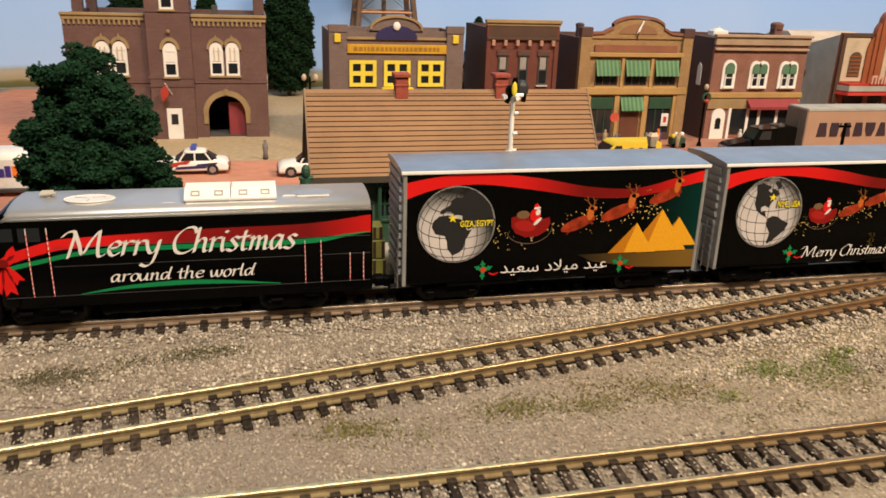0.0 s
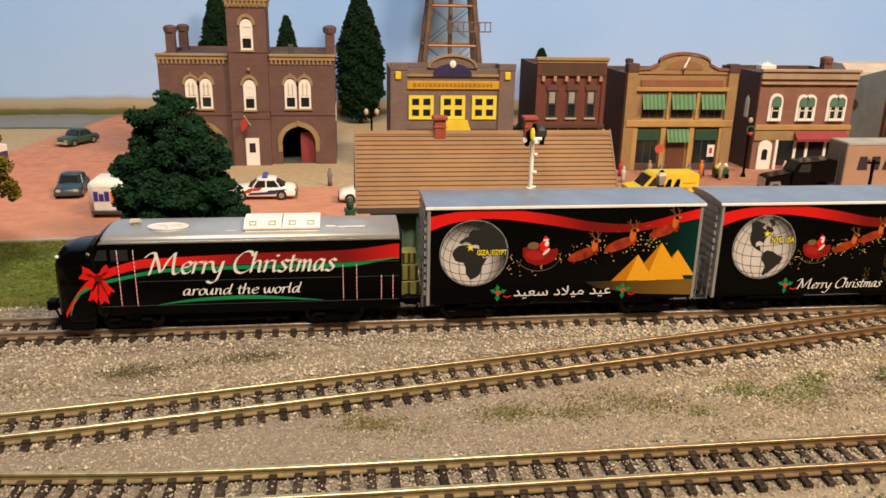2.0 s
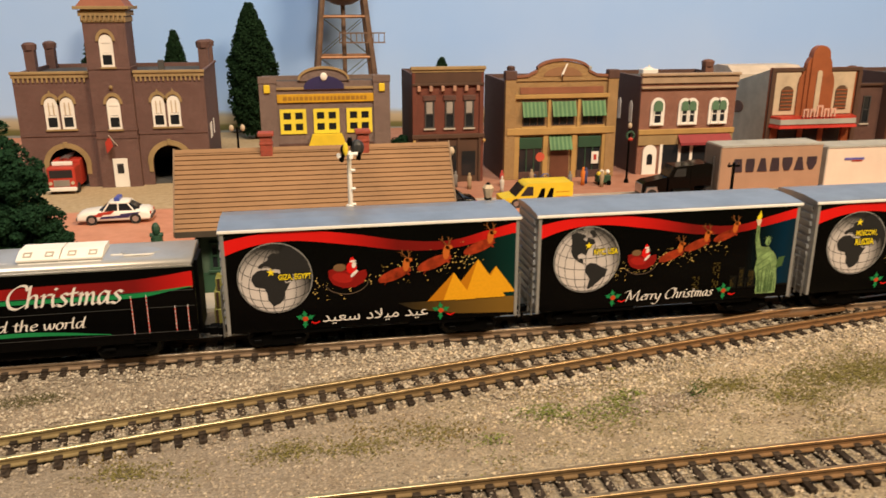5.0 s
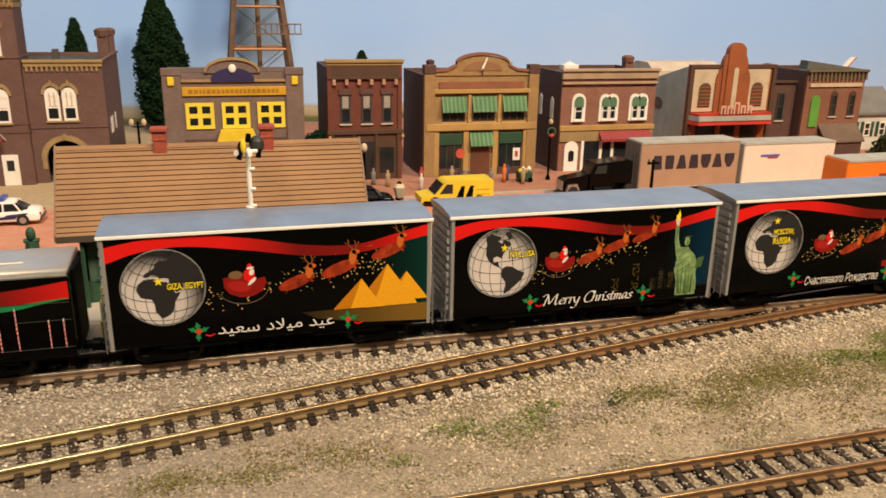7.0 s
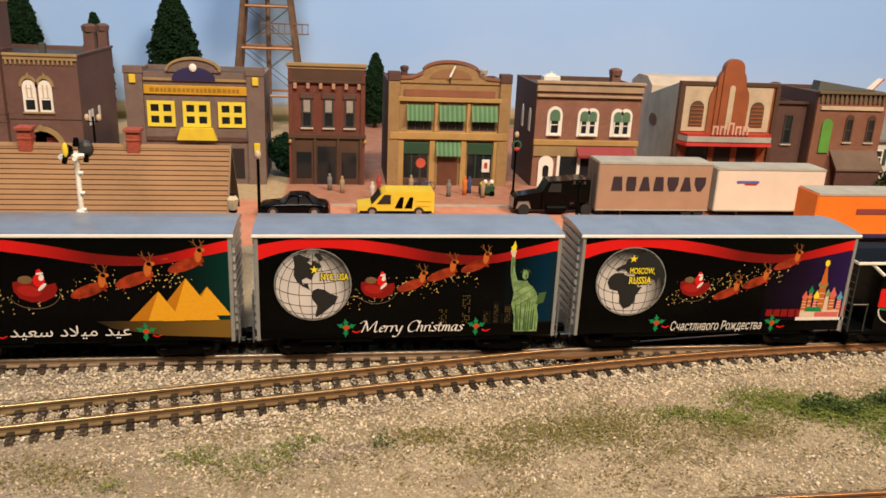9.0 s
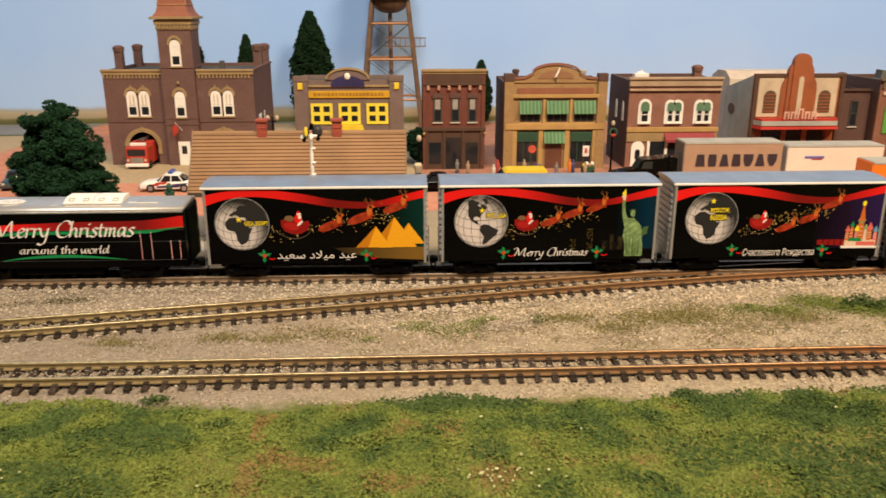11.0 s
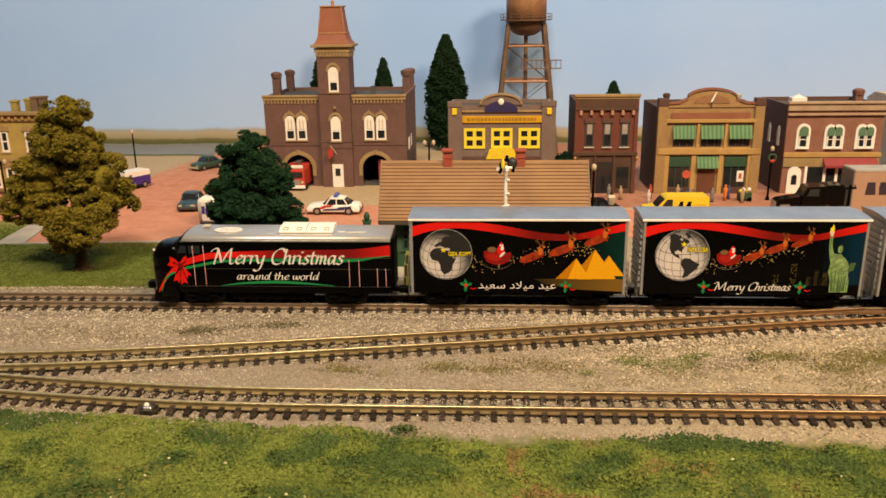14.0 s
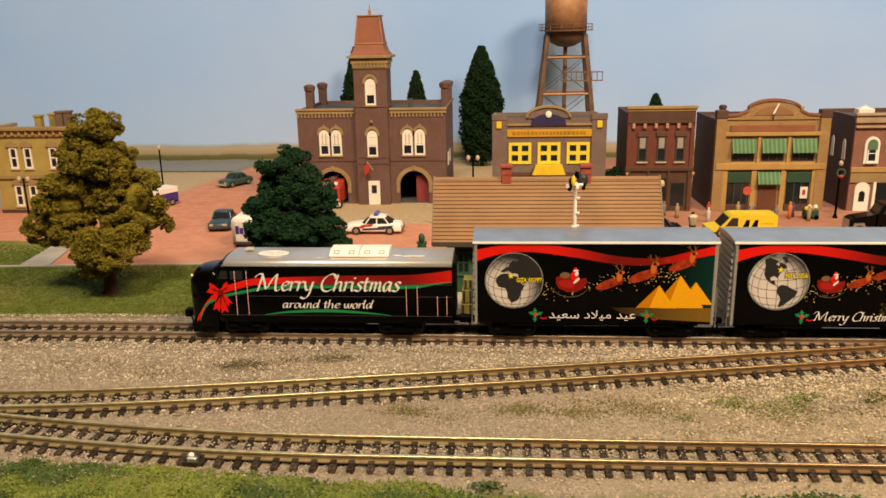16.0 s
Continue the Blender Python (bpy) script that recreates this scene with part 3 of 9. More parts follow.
SCRIPT["y"] = ([[(0.0, 0.95), (0.08, 0.4), (0.25, 0.08), (0.5, 0.3), (0.65, 0.95)], [(0.66, 1.0), (0.56, 0.2), (0.36, -0.6), (0.05, -0.82), (-0.22, -0.66)]], 0.85)


def brushed(name, text, x, y, z, tall, width, material, parent, nib=0.2, lean=0.16, label=""):
    """Script lettering on a wall facing -y, written with a broad nib held at an angle; z is the baseline, tall the x-height."""
    room = sum(SCRIPT[c][1] if c != " " else 0.5 for c in text)
    k, bm, pen, n = width / (room * tall), B(), 0.0, 0
    nx, nz = nib * math.cos(0.72) * 0.5, nib * math.sin(0.72) * 0.5
    for c in text:
        if c == " ":
            pen += 0.5
            continue
        strokes, step = SCRIPT[c]
        for st in strokes:
            line = curve_through(st, 0.07)
            line = np.vstack([line, st[-1:]])
            d = np.gradient(line, axis=0)
            d /= np.maximum(np.hypot(d[:, 0], d[:, 1]), 1e-6)[:, None]
            n += 1
            rows = []
            for (px, pz), (dx, dz) in zip(line, d):
                side = 1.0 if -dz * nx + dx * nz > 0 else -1.0
                ox, oz = nx * side - dz * 0.03, nz * side + dx * 0.03
                row = []
                for q in (1, -1):
                    ax, az = px + q * ox, pz + q * oz
                    row.append(bm.verts.new((x + (pen + ax + lean * az) * tall * k, y - 0.012 * (n % 4), z + az * tall)))
                rows.append(row)
            for a, b in zip(rows, rows[1:]):
                if (a[0].co - b[0].co).length > 1e-5 and (a[1].co - b[1].co).length > 1e-5:
                    bm.faces.new((a[0], b[0], b[1], a[1]))
        pen += step
    return part(name, bm, material, parent, label)


# ---- the room and the table ----
g = B()
NX, NY = 240, 170
xs = [-620 + 1300 * i / NX for i in range(NX + 1)]
ys = [-420 + 880 * j / NY for j in range(NY + 1)]


def ground_z(x, y):
    rough = noise.noise((x * 0.03, y * 0.03, 1.7)) * 1.2 + noise.noise((x * 0.11, y * 0.11, 4.2)) * 0.5
    if y > 85:
        return street(y)
    if y > 24:
        return -2.6 + 0.2 * (y - 24) / 61 + (rough * 0.5 if y < 80 else 0)
    k = min(1.0, max(0.0, (-72 - y) / 24))
    return (-3.0 + rough * 0.35) * (1 - k) + (-3.6 + rough + 0.02 * min(0.0, 86 + y)) * k


grid = [[g.verts.new((x, y, ground_z(x, y))) for x in xs] for y in ys]
for j in range(NY):
    for i in range(NX):
        g.faces.new((grid[j][i], grid[j][i + 1], grid[j + 1][i + 1], grid[j + 1][i]))
structure("ground", g, GROUND, "model scenery with ballast, turf and red streets", smooth=True)
structure("table_board", box(B(), -620, 680, -420, 460, -60, -16), BROWNWOOD, "plywood table under the layout")
structure("backdrop", box(B(), -900, 1100, 440, 446, -60, 700), SKY, "blue sky painted on a board behind the town")
structure("backdrop_seam", box(B(), 262, 262.5, 439.6, 440.2, 128, 500), GREYWALL, "thin dark seam in the painted backdrop")
structure("wall_north", box(B(), -2000, 2200, 900, 1000, -1200, 1400), ROOMWALL, "plain painted room wall")
structure("wall_south", box(B(), -2000, 2200, -2100, -2000, -1200, 1400), ROOMWALL, "plain painted room wall")
structure("wall_west", box(B(), -2100, -2000, -2100, 1000, -1200, 1400), ROOMWALL, "plain painted room wall")
structure("wall_east", box(B(), 2200, 2300, -2100, 1000, -1200, 1400), ROOMWALL, "plain painted room wall")
structure("ceiling", box(B(), -2100, 2300, -2100, 1000, 1400, 1500), ROOMWALL, "plain white room ceiling")
structure("floor", box(B(), -2100, 2300, -2100, 1000, -1300, -1200), BROWNWOOD, "brown room floor")


# ---- tracks ----
def curve_through(pts, step):
    """Evenly spaced points on a smooth line through pts."""
    p = np.array(pts, float)
    fine = []
    for i in range(len(p) - 1):
        a, b, c, d = p[max(i - 1, 0)], p[i], p[i + 1], p[min(i + 2, len(p) - 1)]
        for k in range(24):
            u = k / 24
            fine.append(0.5 * (2 * b + (c - a) * u + (2 * a - 5 * b + 4 * c - d) * u**2 + (3 * b - a - 3 * c + d) * u**3))
    fine.append(p[-1])
    fine = np.array(fine)
    length = np.r_[0, np.cumsum(np.hypot(*np.diff(fine, axis=0).T))]
    at_l = np.arange(0, length[-1], step)
    return np.stack([np.interp(at_l, length, fine[:, 0]), np.interp(at_l, length, fine[:, 1])], 1)


RAIL = [(-0.95, -2.0), (0.95, -2.0), (0.95, -1.7), (0.25, -1.5), (0.25, -0.75), (0.48, -0.55), (0.48, -0.08), (0.40, 0.0), (-0.40, 0.0), (-0.48, -0.08), (-0.48, -0.55), (-0.25, -0.75), (-0.25, -1.5), (-0.95, -1.7)]
TIE_MESH = mesh_of("tie", box(B(), -0.85, 0.85, -8.2, 8.2, -3.4, -2.0, 0.12), TIE)
PLATE_MESH = mesh_of("spike_plate", box(B(), -0.85, 0.85, -1.3, 1.3, -2.05, -1.45, 0.1), TIE)


def sweep(line, off):
    d = np.gradient(line, axis=0)
    d /= np.hypot(d[:, 0], d[:, 1])[:, None]
    nrm = np.stack([-d[:, 1], d[:, 0]], 1)
    mid = line + nrm * off
    return [[(m[0] + n[0] * a, m[1] + n[1] * a, z) for a, z in RAIL] for m, n in zip(mid, nrm)]


def track(pts, label, x0, x1, side, top, drop=1e9):
    tr = thing("railway_track", 0, 0, 0, label, "track", "tracks of the yard")
    line = curve_through(pts, 6.0)
    for off in (-4.75, 4.75):
        bm = loft(B(), sweep(line, off), True, True)
        ob = part("rail", bm, side, tr, "metal rail with weathered sides")
        ob.data.materials.append(top)
        for f in ob.data.polygons:
            if f.normal.z > 0.3 and f.center.z > -0.0003:
                f.material_index = 1
    spots = curve_through(pts, 4.7)
    d = np.gradient(spots, axis=0)
    rng = random.Random(len(pts))
    for (x, y), (dx, dy) in zip(spots, d):
        if x0 <= x <= x1:
            ob = new("tie", TIE_MESH)
            ob.parent = tr
            ob.matrix_local = at(x + rng.uniform(-0.15, 0.15), y, rng.uniform(-0.08, 0.04) - (0.14 if x > drop else 0.0), math.degrees(math.atan2(dy, dx)) + rng.uniform(-1, 1))
            for off in (-4.75, 4.75):
                a = math.atan2(dy, dx)
                sp = new("spike_plate", PLATE_MESH)
                sp.parent = ob
                sp.matrix_local = at(0, off, 0)
    return tr


MAIN_Y = 8.6
MAIN = [(-500, MAIN_Y), (-200, MAIN_Y), (0, MAIN_Y), (200, MAIN_Y), (600, MAIN_Y)]
YARD_B = [(-420, -50.5), (-260, -50.5), (-200, -50.2), (-145, -48.0), (-97, -43.0), (-21, -30.6), (31, -21.6), (100, -9.2), (143, -2.0), (185, 4.0), (222, 7.4), (262, MAIN_Y)]
YARD_C = [(-250, -50.5), (-210, -52.8), (-165, -58.8), (-125, -64.6), (-88, -68.4), (-55, -70.1), (0, -70.2), (120, -69.6), (300, -68.6), (600, -68.0)]
track(MAIN, "main line of model track under the train", -210, 330, MAIN_SIDE, MAIN_TOP)
track(YARD_B, "siding of model track that leaves the main line", -200, 236, RUST, BRASS, 128)
track(YARD_C, "siding of model track beside the front turf", -200, 330, RUST, BRASS)

g = B()
slab(g, [(150, -1.6), (166, 0.6), (166, 1.6), (140, -0.6)], "xy", -0.7, 0.05)
frog = thing("turnout_frog", 0, 0, 0, "rusty cast frog where two rails cross", "rail frog")
part("casting", g, RUST, frog)
sw = thing("switch_stand", -79, -76, -2.5, "small silver and white ground throw beside the siding ties", "switch stand")
part("base", box(B(), -2.6, 2.6, -1.4, 1.4, -0.6, 0.7, 0.2), TIE, sw)
part("housing", box(B(), -1.4, 1.2, -1.5, 1.0, 0.5, 1.9, 0.3), SILVER, sw, "bright metal housing")
part("lever", tube(B(), (-2.4, 0, 0.8), (1.6, 0, 2.4), 0.45), STEEL, sw)
part("weight", dome(B(), (-0.4, -0.5, 2.2), 0.75, 0.7, 0.6), WHITE, sw, "white target weight")


# ---- the train ----
I_RED, I_DKRED = ink("ribbon_red_ink", (0.62, 0.010, 0.008)), ink("dark_red_ink", (0.16, 0.006, 0.005))
I_WHITE, I_GREEN = ink("white_ink", (0.72, 0.66, 0.60)), ink("holly_green_ink", (0.012, 0.20, 0.060))
I_GOLD, I_GOLDDK = ink("gold_ink", (0.72, 0.33, 0.012)), ink("shaded_gold_ink", (0.46, 0.165, 0.006))
I_STAR, I_DEER = ink("yellow_ink", (0.80, 0.62, 0.02)), plain("red_brown_ink", (0.27, 0.030, 0.009), 0.35, vary=0.7, grain=1400.0, stains=500.0, bump=0.0, shine=0.2)
I_ANTLER = ink("dull_brown_ink", (0.20, 0.075, 0.022))
I_DEER_LT, I_SPARK = ink("orange_ink", (0.50, 0.12, 0.02)), ink("pale_gold_ink", (0.58, 0.40, 0.12))
I_LAND, I_HAZE, I_LINE = ink("dark_grey_ink", (0.022, 0.021, 0.021)), ink("sea_grey_ink", (0.5, 0.46, 0.43)), ink("thin_black_ink", (0.012, 0.012, 0.012))
I_LIB, I_LIBDK = plain("verdigris_ink", (0.20, 0.30, 0.115), 0.35, vary=0.7, grain=1100.0, stains=420.0, bump=0.0, shine=0.2), ink("dark_verdigris_ink", (0.055, 0.105, 0.035))
I_SLEDGE, I_TRIM = ink("sledge_red_ink", (0.21, 0.008, 0.006)), ink("pink_cream_ink", (0.66, 0.48, 0.34))
I_TEAL = fade_ink("teal_night_ink", [(0.0, (0.0018, 0.0016, 0.0015)), (0.35, (0.0018, 0.0016, 0.0015)), (1.0, (0.003, 0.024, 0.019))], "X", 54.0, 76.0, 0.2, 0.10)
I_BLUE = fade_ink("blue_night_ink", [(0.0, (0.0018, 0.0016, 0.0015)), (0.3, (0.0018, 0.0016, 0.0015)), (0.55, (0.0018, 0.007, 0.009)), (0.85, (0.002, 0.017, 0.036)), (1.0, (0.005, 0.017, 0.026))], "X", 55.0, 76.0, 0.2, 0.10)
I_VIOLET = fade_ink("violet_night_ink", [(0.0, (0.0018, 0.0016, 0.0015)), (0.5, (0.010, 0.004, 0.014)), (1.0, (0.020, 0.009, 0.055))], "X", 50.0, 76.0, 0.2, 0.10)
I_SAND = fade_ink("sand_ink", [(0.0, (0.012, 0.010, 0.006)), (1.0, (0.16, 0.085, 0.014))], "X", 44.0, 72.0)
I_BLUEINK, I_ROSE = ink("pale_blue_ink", (0.10, 0.30, 0.42)), ink("rose_ink", (0.60, 0.12, 0.10))

DARKWHEEL = plain("black_steel_wheel", (0.004, 0.0038, 0.0035), 0.35, 0.3)
LEN, WID, Z0, Z1 = 76.6, 18.6, 5.8, 33.2
FACE = -WID / 2


def rel(px):
    return FACE - 0.03 * px


AFRICA = [(-17, 15), (-16, 24), (-8, 33), (10, 37), (20, 32), (32, 31), (35, 27), (43, 12), (51, 12), (40, -5), (39, -17), (33, -27), (20, -35), (12, -18), (12, -5), (8, 4), (-8, 5)]
EUROPE = [(-9, 37), (-9, 43), (-2, 48), (8, 54), (6, 62), (20, 70), (42, 67), (70, 72), (110, 76), (150, 60), (140, 35), (121, 30), (108, 18), (100, 8), (92, 22), (80, 10), (76, 20), (68, 23), (58, 25), (57, 18), (45, 13), (36, 28), (36, 36), (27, 38), (22, 37), (14, 42), (3, 42), (0, 38)]
N_AMERICA = [(-125, 48), (-160, 58), (-162, 69), (-120, 70), (-85, 67), (-94, 58), (-80, 52), (-78, 62), (-62, 57), (-56, 50), (-66, 44), (-76, 36), (-81, 26), (-90, 30), (-97, 26), (-95, 18), (-87, 21), (-84, 12), (-79, 8), (-95, 15), (-106, 22), (-115, 31)]
S_AMERICA = [(-79, 8), (-71, 12), (-60, 9), (-50, 1), (-35, -7), (-39, -18), (-48, -27), (-57, -37), (-66, -48), (-70, -54), (-74, -44), (-71, -20), (-80, -5)]
GREENLAND = [(-55, 60), (-70, 76), (-40, 83), (-20, 76), (-40, 64)]


def globe_xz(lon, lat, lon0, lat0):
    a, b, c0 = radians(lon - lon0), radians(lat), radians(lat0)
    x = math.cos(b) * math.sin(a)
    z = math.cos(c0) * math.sin(b) - math.sin(c0) * math.cos(b) * math.cos(a)
    d = math.sin(c0) * math.sin(b) + math.cos(c0) * math.cos(b) * math.cos(a)
    return x, z, d


def globe(car, lon0, lat0, lands, star, cx, cz, r, fade=0.52):
    shades = [(0.0, (0.60, 0.53, 0.485)), (fade, (0.48, 0.43, 0.40)), (fade + 0.16, (0.22, 0.20, 0.185)), (fade + 0.34, (0.020, 0.019, 0.018))]
    gl = part("globe_print", sheet(B(), ellipse(cx, cz, r, r, 40), "xz", rel(2)), ball_ink("globe_shaded_ink", cx - 0.34 * r, cz - 0.40 * r, 1.5 * r, shades), car, "white globe print with dark continents")
    rim = B()
    outer, inner = ellipse(cx, cz, r + 0.25, r + 0.25, 40), ellipse(cx, cz, r - 0.12, r - 0.12, 40)
    for i in range(40):
        j = (i + 1) % 40
        sheet(rim, [outer[i], outer[j], inner[j], inner[i]], "xz", rel(2.5))
    part("globe_rim", rim, ink("grey_rim_ink", (0.20, 0.19, 0.18)), gl)
    lines = B()
    for lon in range(-180, 180, 20):
        pts = [globe_xz(lon, la, lon0, lat0) for la in range(-80, 81, 8)]
        for a, b in zip(pts, pts[1:]):
            if a[2] > 0.05 and b[2] > 0.05:
                dx, dz = b[0] - a[0], b[1] - a[1]
                k = 0.0085 / max(math.hypot(dx, dz), 1e-6)
                sheet(lines, [(cx + r * (p[0] + s * -dz * k), cz + r * (p[1] + s * dx * k)) for p, s in ((a, 1), (b, 1), (b, -1), (a, -1))], "xz", rel(3))
    for lat in range(-60, 80, 20):
        pts = [globe_xz(lo, lat, lon0, lat0) for lo in range(-180, 181, 8)]
        for a, b in zip(pts, pts[1:]):
            if a[2] > 0.05 and b[2] > 0.05:
                dx, dz = b[0] - a[0], b[1] - a[1]
                k = 0.0085 / max(math.hypot(dx, dz), 1e-6)
                sheet(lines, [(cx + r * (p[0] + s * -dz * k), cz + r * (p[1] + s * dx * k)) for p, s in ((a, 1), (b, 1), (b, -1), (a, -1))], "xz", rel(3))
    part("grid_print", lines, I_LINE, gl)
    for land in lands:
        pts = []
        for lon, lat in land:
            x, z, d = globe_xz(lon, lat, lon0, lat0)
            if d < 0:
                k = 1 / math.hypot(x, z)
                x, z = x * k, z * k
            pts.append((cx + 0.985 * r * x, cz + 0.985 * r * z))
        part("continent", sheet(B(), pts, "xz", rel(4)), I_LAND, gl)
    sx, sz = star
    pts = [(sx + (1.15 if i % 2 == 0 else 0.45) * math.sin(i * math.pi / 5), sz + (1.15 if i % 2 == 0 else 0.45) * math.cos(i * math.pi / 5)) for i in range(10)]
    part("star", sheet(B(), pts, "xz", rel(6)), I_STAR, gl)


def city(car, text, x, z, h, w):
    """Yellow place name over a dark shadow of itself."""
    t = words("city_name", text, x, rel(8), z, h, w, I_STAR, car, bold=0.02)
    words("dark_outline", text, x - 0.25, rel(7), z - 0.25, h + 0.5, w + 0.5, I_LINE, t, bold=0.08)


def holly(car, cx, cz):
    bm = B()
    for a in (20, 155, 95, 265):
        c, s = math.cos(radians(a)), math.sin(radians(a))
        leaf = [(0.1, 0.0), (0.8, 0.55), (1.1, 0.30), (1.5, 0.75), (1.8, 0.35), (2.6, 0.1), (1.8, -0.35), (1.5, -0.75), (1.1, -0.3), (0.8, -0.55)]
        sheet(bm, [(cx + u * c - w * s, cz + u * s + w * c) for u, w in leaf], "xz", rel(4))
    h = part("holly_print", bm, I_GREEN, car)
    side = 1 if cx > LEN / 2 - 20 else -1
    bm = sheet(B(), ellipse(cx, cz + 0.1, 0.75, 0.7, 10), "xz", rel(5))
    part("berries", bm, ink("berry_ink", (0.50, 0.05, 0.012)), h)
    bm = sheet(B(), [(cx + side * 1.6, cz - 0.7), (cx + side * 2.6, cz - 1.1), (cx + side * 3.7, cz - 0.7), (cx + side * 3.8, cz - 0.95), (cx + side * 2.6, cz - 1.5), (cx + side * 1.5, cz - 1.1)], "xz", rel(3.5))
    part("bow_tail", bm, I_RED, h)


def ribbon_band(car, knots, material, d, name):
    """A ribbon along x: knots of (x, lower z, upper z)."""
    k = np.array(knots, float)
    lo, hi = curve_through(k[:, :2], 1.5), curve_through(k[:, [0, 2]], 1.5)
    xs = np.linspace(k[0, 0], k[-1, 0], 48)
    zl, zh = np.interp(xs, lo[:, 0], lo[:, 1]), np.interp(xs, hi[:, 0], hi[:, 1])
    bm = B()
    for i in range(47):
        sheet(bm, [(xs[i], zl[i]), (xs[i + 1], zl[i + 1]), (xs[i + 1], zh[i + 1]), (xs[i], zh[i])], "xz", d)
    return part(name, bm, material, car)


I_BAND = fade_ink("ribbon_band_ink", [(0.0, (0.62, 0.010, 0.008)), (0.36, (0.55, 0.010, 0.008)), (0.58, (0.14, 0.006, 0.005)), (0.75, (0.17, 0.006, 0.005)), (1.0, (0.62, 0.010, 0.008))], "X", 0.0, 76.0)


def sledge_print(car, cx, cz, k, deer, rng):
    """A red sledge, three brown-red running shapes before it and a trail of gold dots."""
    bm = sheet(B(), [(cx - 4.8 * k, cz + 0.9 * k), (cx - 4.7 * k, cz - 1.2 * k), (cx - 3.6 * k, cz - 2.9 * k), (cx - 1.2 * k, cz - 3.9 * k), (cx + 1.6 * k, cz - 3.8 * k), (cx + 3.8 * k, cz - 2.6 * k), (cx + 4.7 * k, cz - 0.8 * k), (cx + 4.4 * k, cz + 0.7 * k), (cx + 2.6 * k, cz + 0.3 * k), (cx + 0.4 * k, cz + 0.5 * k), (cx - 2.4 * k, cz + 1.5 * k)], "xz", rel(4))
    sl = part("sledge_print", bm, I_SLEDGE, car)
    part("sheen", sheet(B(), ellipse(cx - 1.4 * k, cz - 1.2 * k, 2.6 * k, 1.3 * k, 14, turn=-0.2), "xz", rel(4.3)), ink("bright_red_ink", (0.34, 0.014, 0.010)), sl)
    bm = B()
    arc = ellipse(cx - 0.4 * k, cz - 1.6 * k, 5.6 * k, 4.0 * k, 18, a0=math.pi * 1.12, a1=math.pi * 1.95)
    for u, w in zip(arc, arc[1:]):
        sheet(bm, [u, w, (w[0], w[1] + 0.22 * k), (u[0], u[1] + 0.22 * k)], "xz", rel(3.6))
    part("runner", bm, ink("brown_runner_ink", (0.10, 0.07, 0.05)), sl)
    part("load", sheet(B(), ellipse(cx - 2.0 * k, cz + 1.5 * k, 1.6 * k, 1.0 * k, 10), "xz", rel(5)), ink("sack_brown_ink", (0.17, 0.095, 0.045)), sl)
    part("load", sheet(B(), ellipse(cx + 0.9 * k, cz + 1.3 * k, 1.3 * k, 1.6 * k, 12), "xz", rel(6)), I_RED, sl)
    part("red_tip", sheet(B(), [(cx + 0.4 * k, cz + 3.0 * k), (cx + 0.7 * k, cz + 3.9 * k), (cx + 1.3 * k, cz + 4.1 * k), (cx + 2.0 * k, cz + 3.0 * k)], "xz", rel(6.4)), I_RED, sl)
    part("white_trim", sheet(B(), ellipse(cx + 1.25 * k, cz + 3.0 * k, 0.85 * k, 0.28 * k, 10, turn=0.1), "xz", rel(7.2)), I_WHITE, sl)
    part("white_fluff", sheet(B(), ellipse(cx + 1.5 * k, cz + 2.0 * k, 0.55 * k, 0.8 * k, 10, turn=-0.3), "xz", rel(7)), I_WHITE, sl)
    part("white_fluff", sheet(B(), ellipse(cx + 1.5 * k, cz - 0.2 * k, 0.4 * k, 1.3 * k, 10, turn=-0.8), "xz", rel(7)), I_WHITE, sl)
    for x, z, s in deer:
        d = part("running_shape", sheet(B(), ellipse(x - 2.4 * s, z - 1.2 * s, 4.6 * s, 1.5 * s, 14, turn=0.36), "xz", rel(4)), I_DEER, sl)
        bm = B()
        sheet(bm, ellipse(x + 0.7 * s, z + 1.4 * s, 0.9 * s, 2.0 * s, 10, turn=-0.1), "xz", rel(5))
        sheet(bm, ellipse(x + 1.4 * s, z + 2.6 * s, 1.0 * s, 0.6 * s, 8), "xz", rel(5))
        part("patch", bm, I_DEER_LT, d)
        bm = B()
        for lx, lz, ax, az in ((-5.2, -2.4, -6.6, -3.6), (-4.4, -2.6, -5.2, -4.2), (-0.4, -0.6, 1.4, -1.6), (0.0, -0.2, 1.8, -0.6)):
            sheet(bm, [(x + lx * s, z + lz * s), (x + ax * s, z + az * s), (x + (ax + 0.3) * s, z + (az + 0.35) * s), (x + (lx + 0.8) * s, z + (lz + 0.7) * s)], "xz", rel(3.8))
        part("legs", bm, I_DEER, d)
        bm = B()
        for px, pz, qx, qz, w in ((0.9, 3.0, -0.2, 4.3, 0.22), (-0.2, 4.3, -0.4, 5.6, 0.16), (-0.2, 4.3, -1.3, 5.0, 0.16), (0.3, 3.7, -0.9, 3.9, 0.14), (1.3, 3.0, 1.5, 4.2, 0.2), (1.5, 4.2, 1.1, 5.4, 0.15), (1.5, 4.2, 2.2, 5.0, 0.15), (1.4, 3.6, 2.1, 3.9, 0.13)):
            sheet(bm, [(x + (px - w) * s, z + pz * s), (x + (px + w) * s, z + pz * s), (x + (qx + w * 0.7) * s, z + qz * s), (x + (qx - w * 0.7) * s, z + qz * s)], "xz", rel(5.4))
        part("antler", bm, I_ANTLER, d)
    bm = B()
    for _ in range(190):
        u = rng.random()
        x = cx - 9 * k + u * (deer[-1][0] - cx + 8 * k)
        z = cz - 4.0 * k + u * (deer[-1][1] - cz + 1.0) + rng.gauss(0, 1.7 * k)
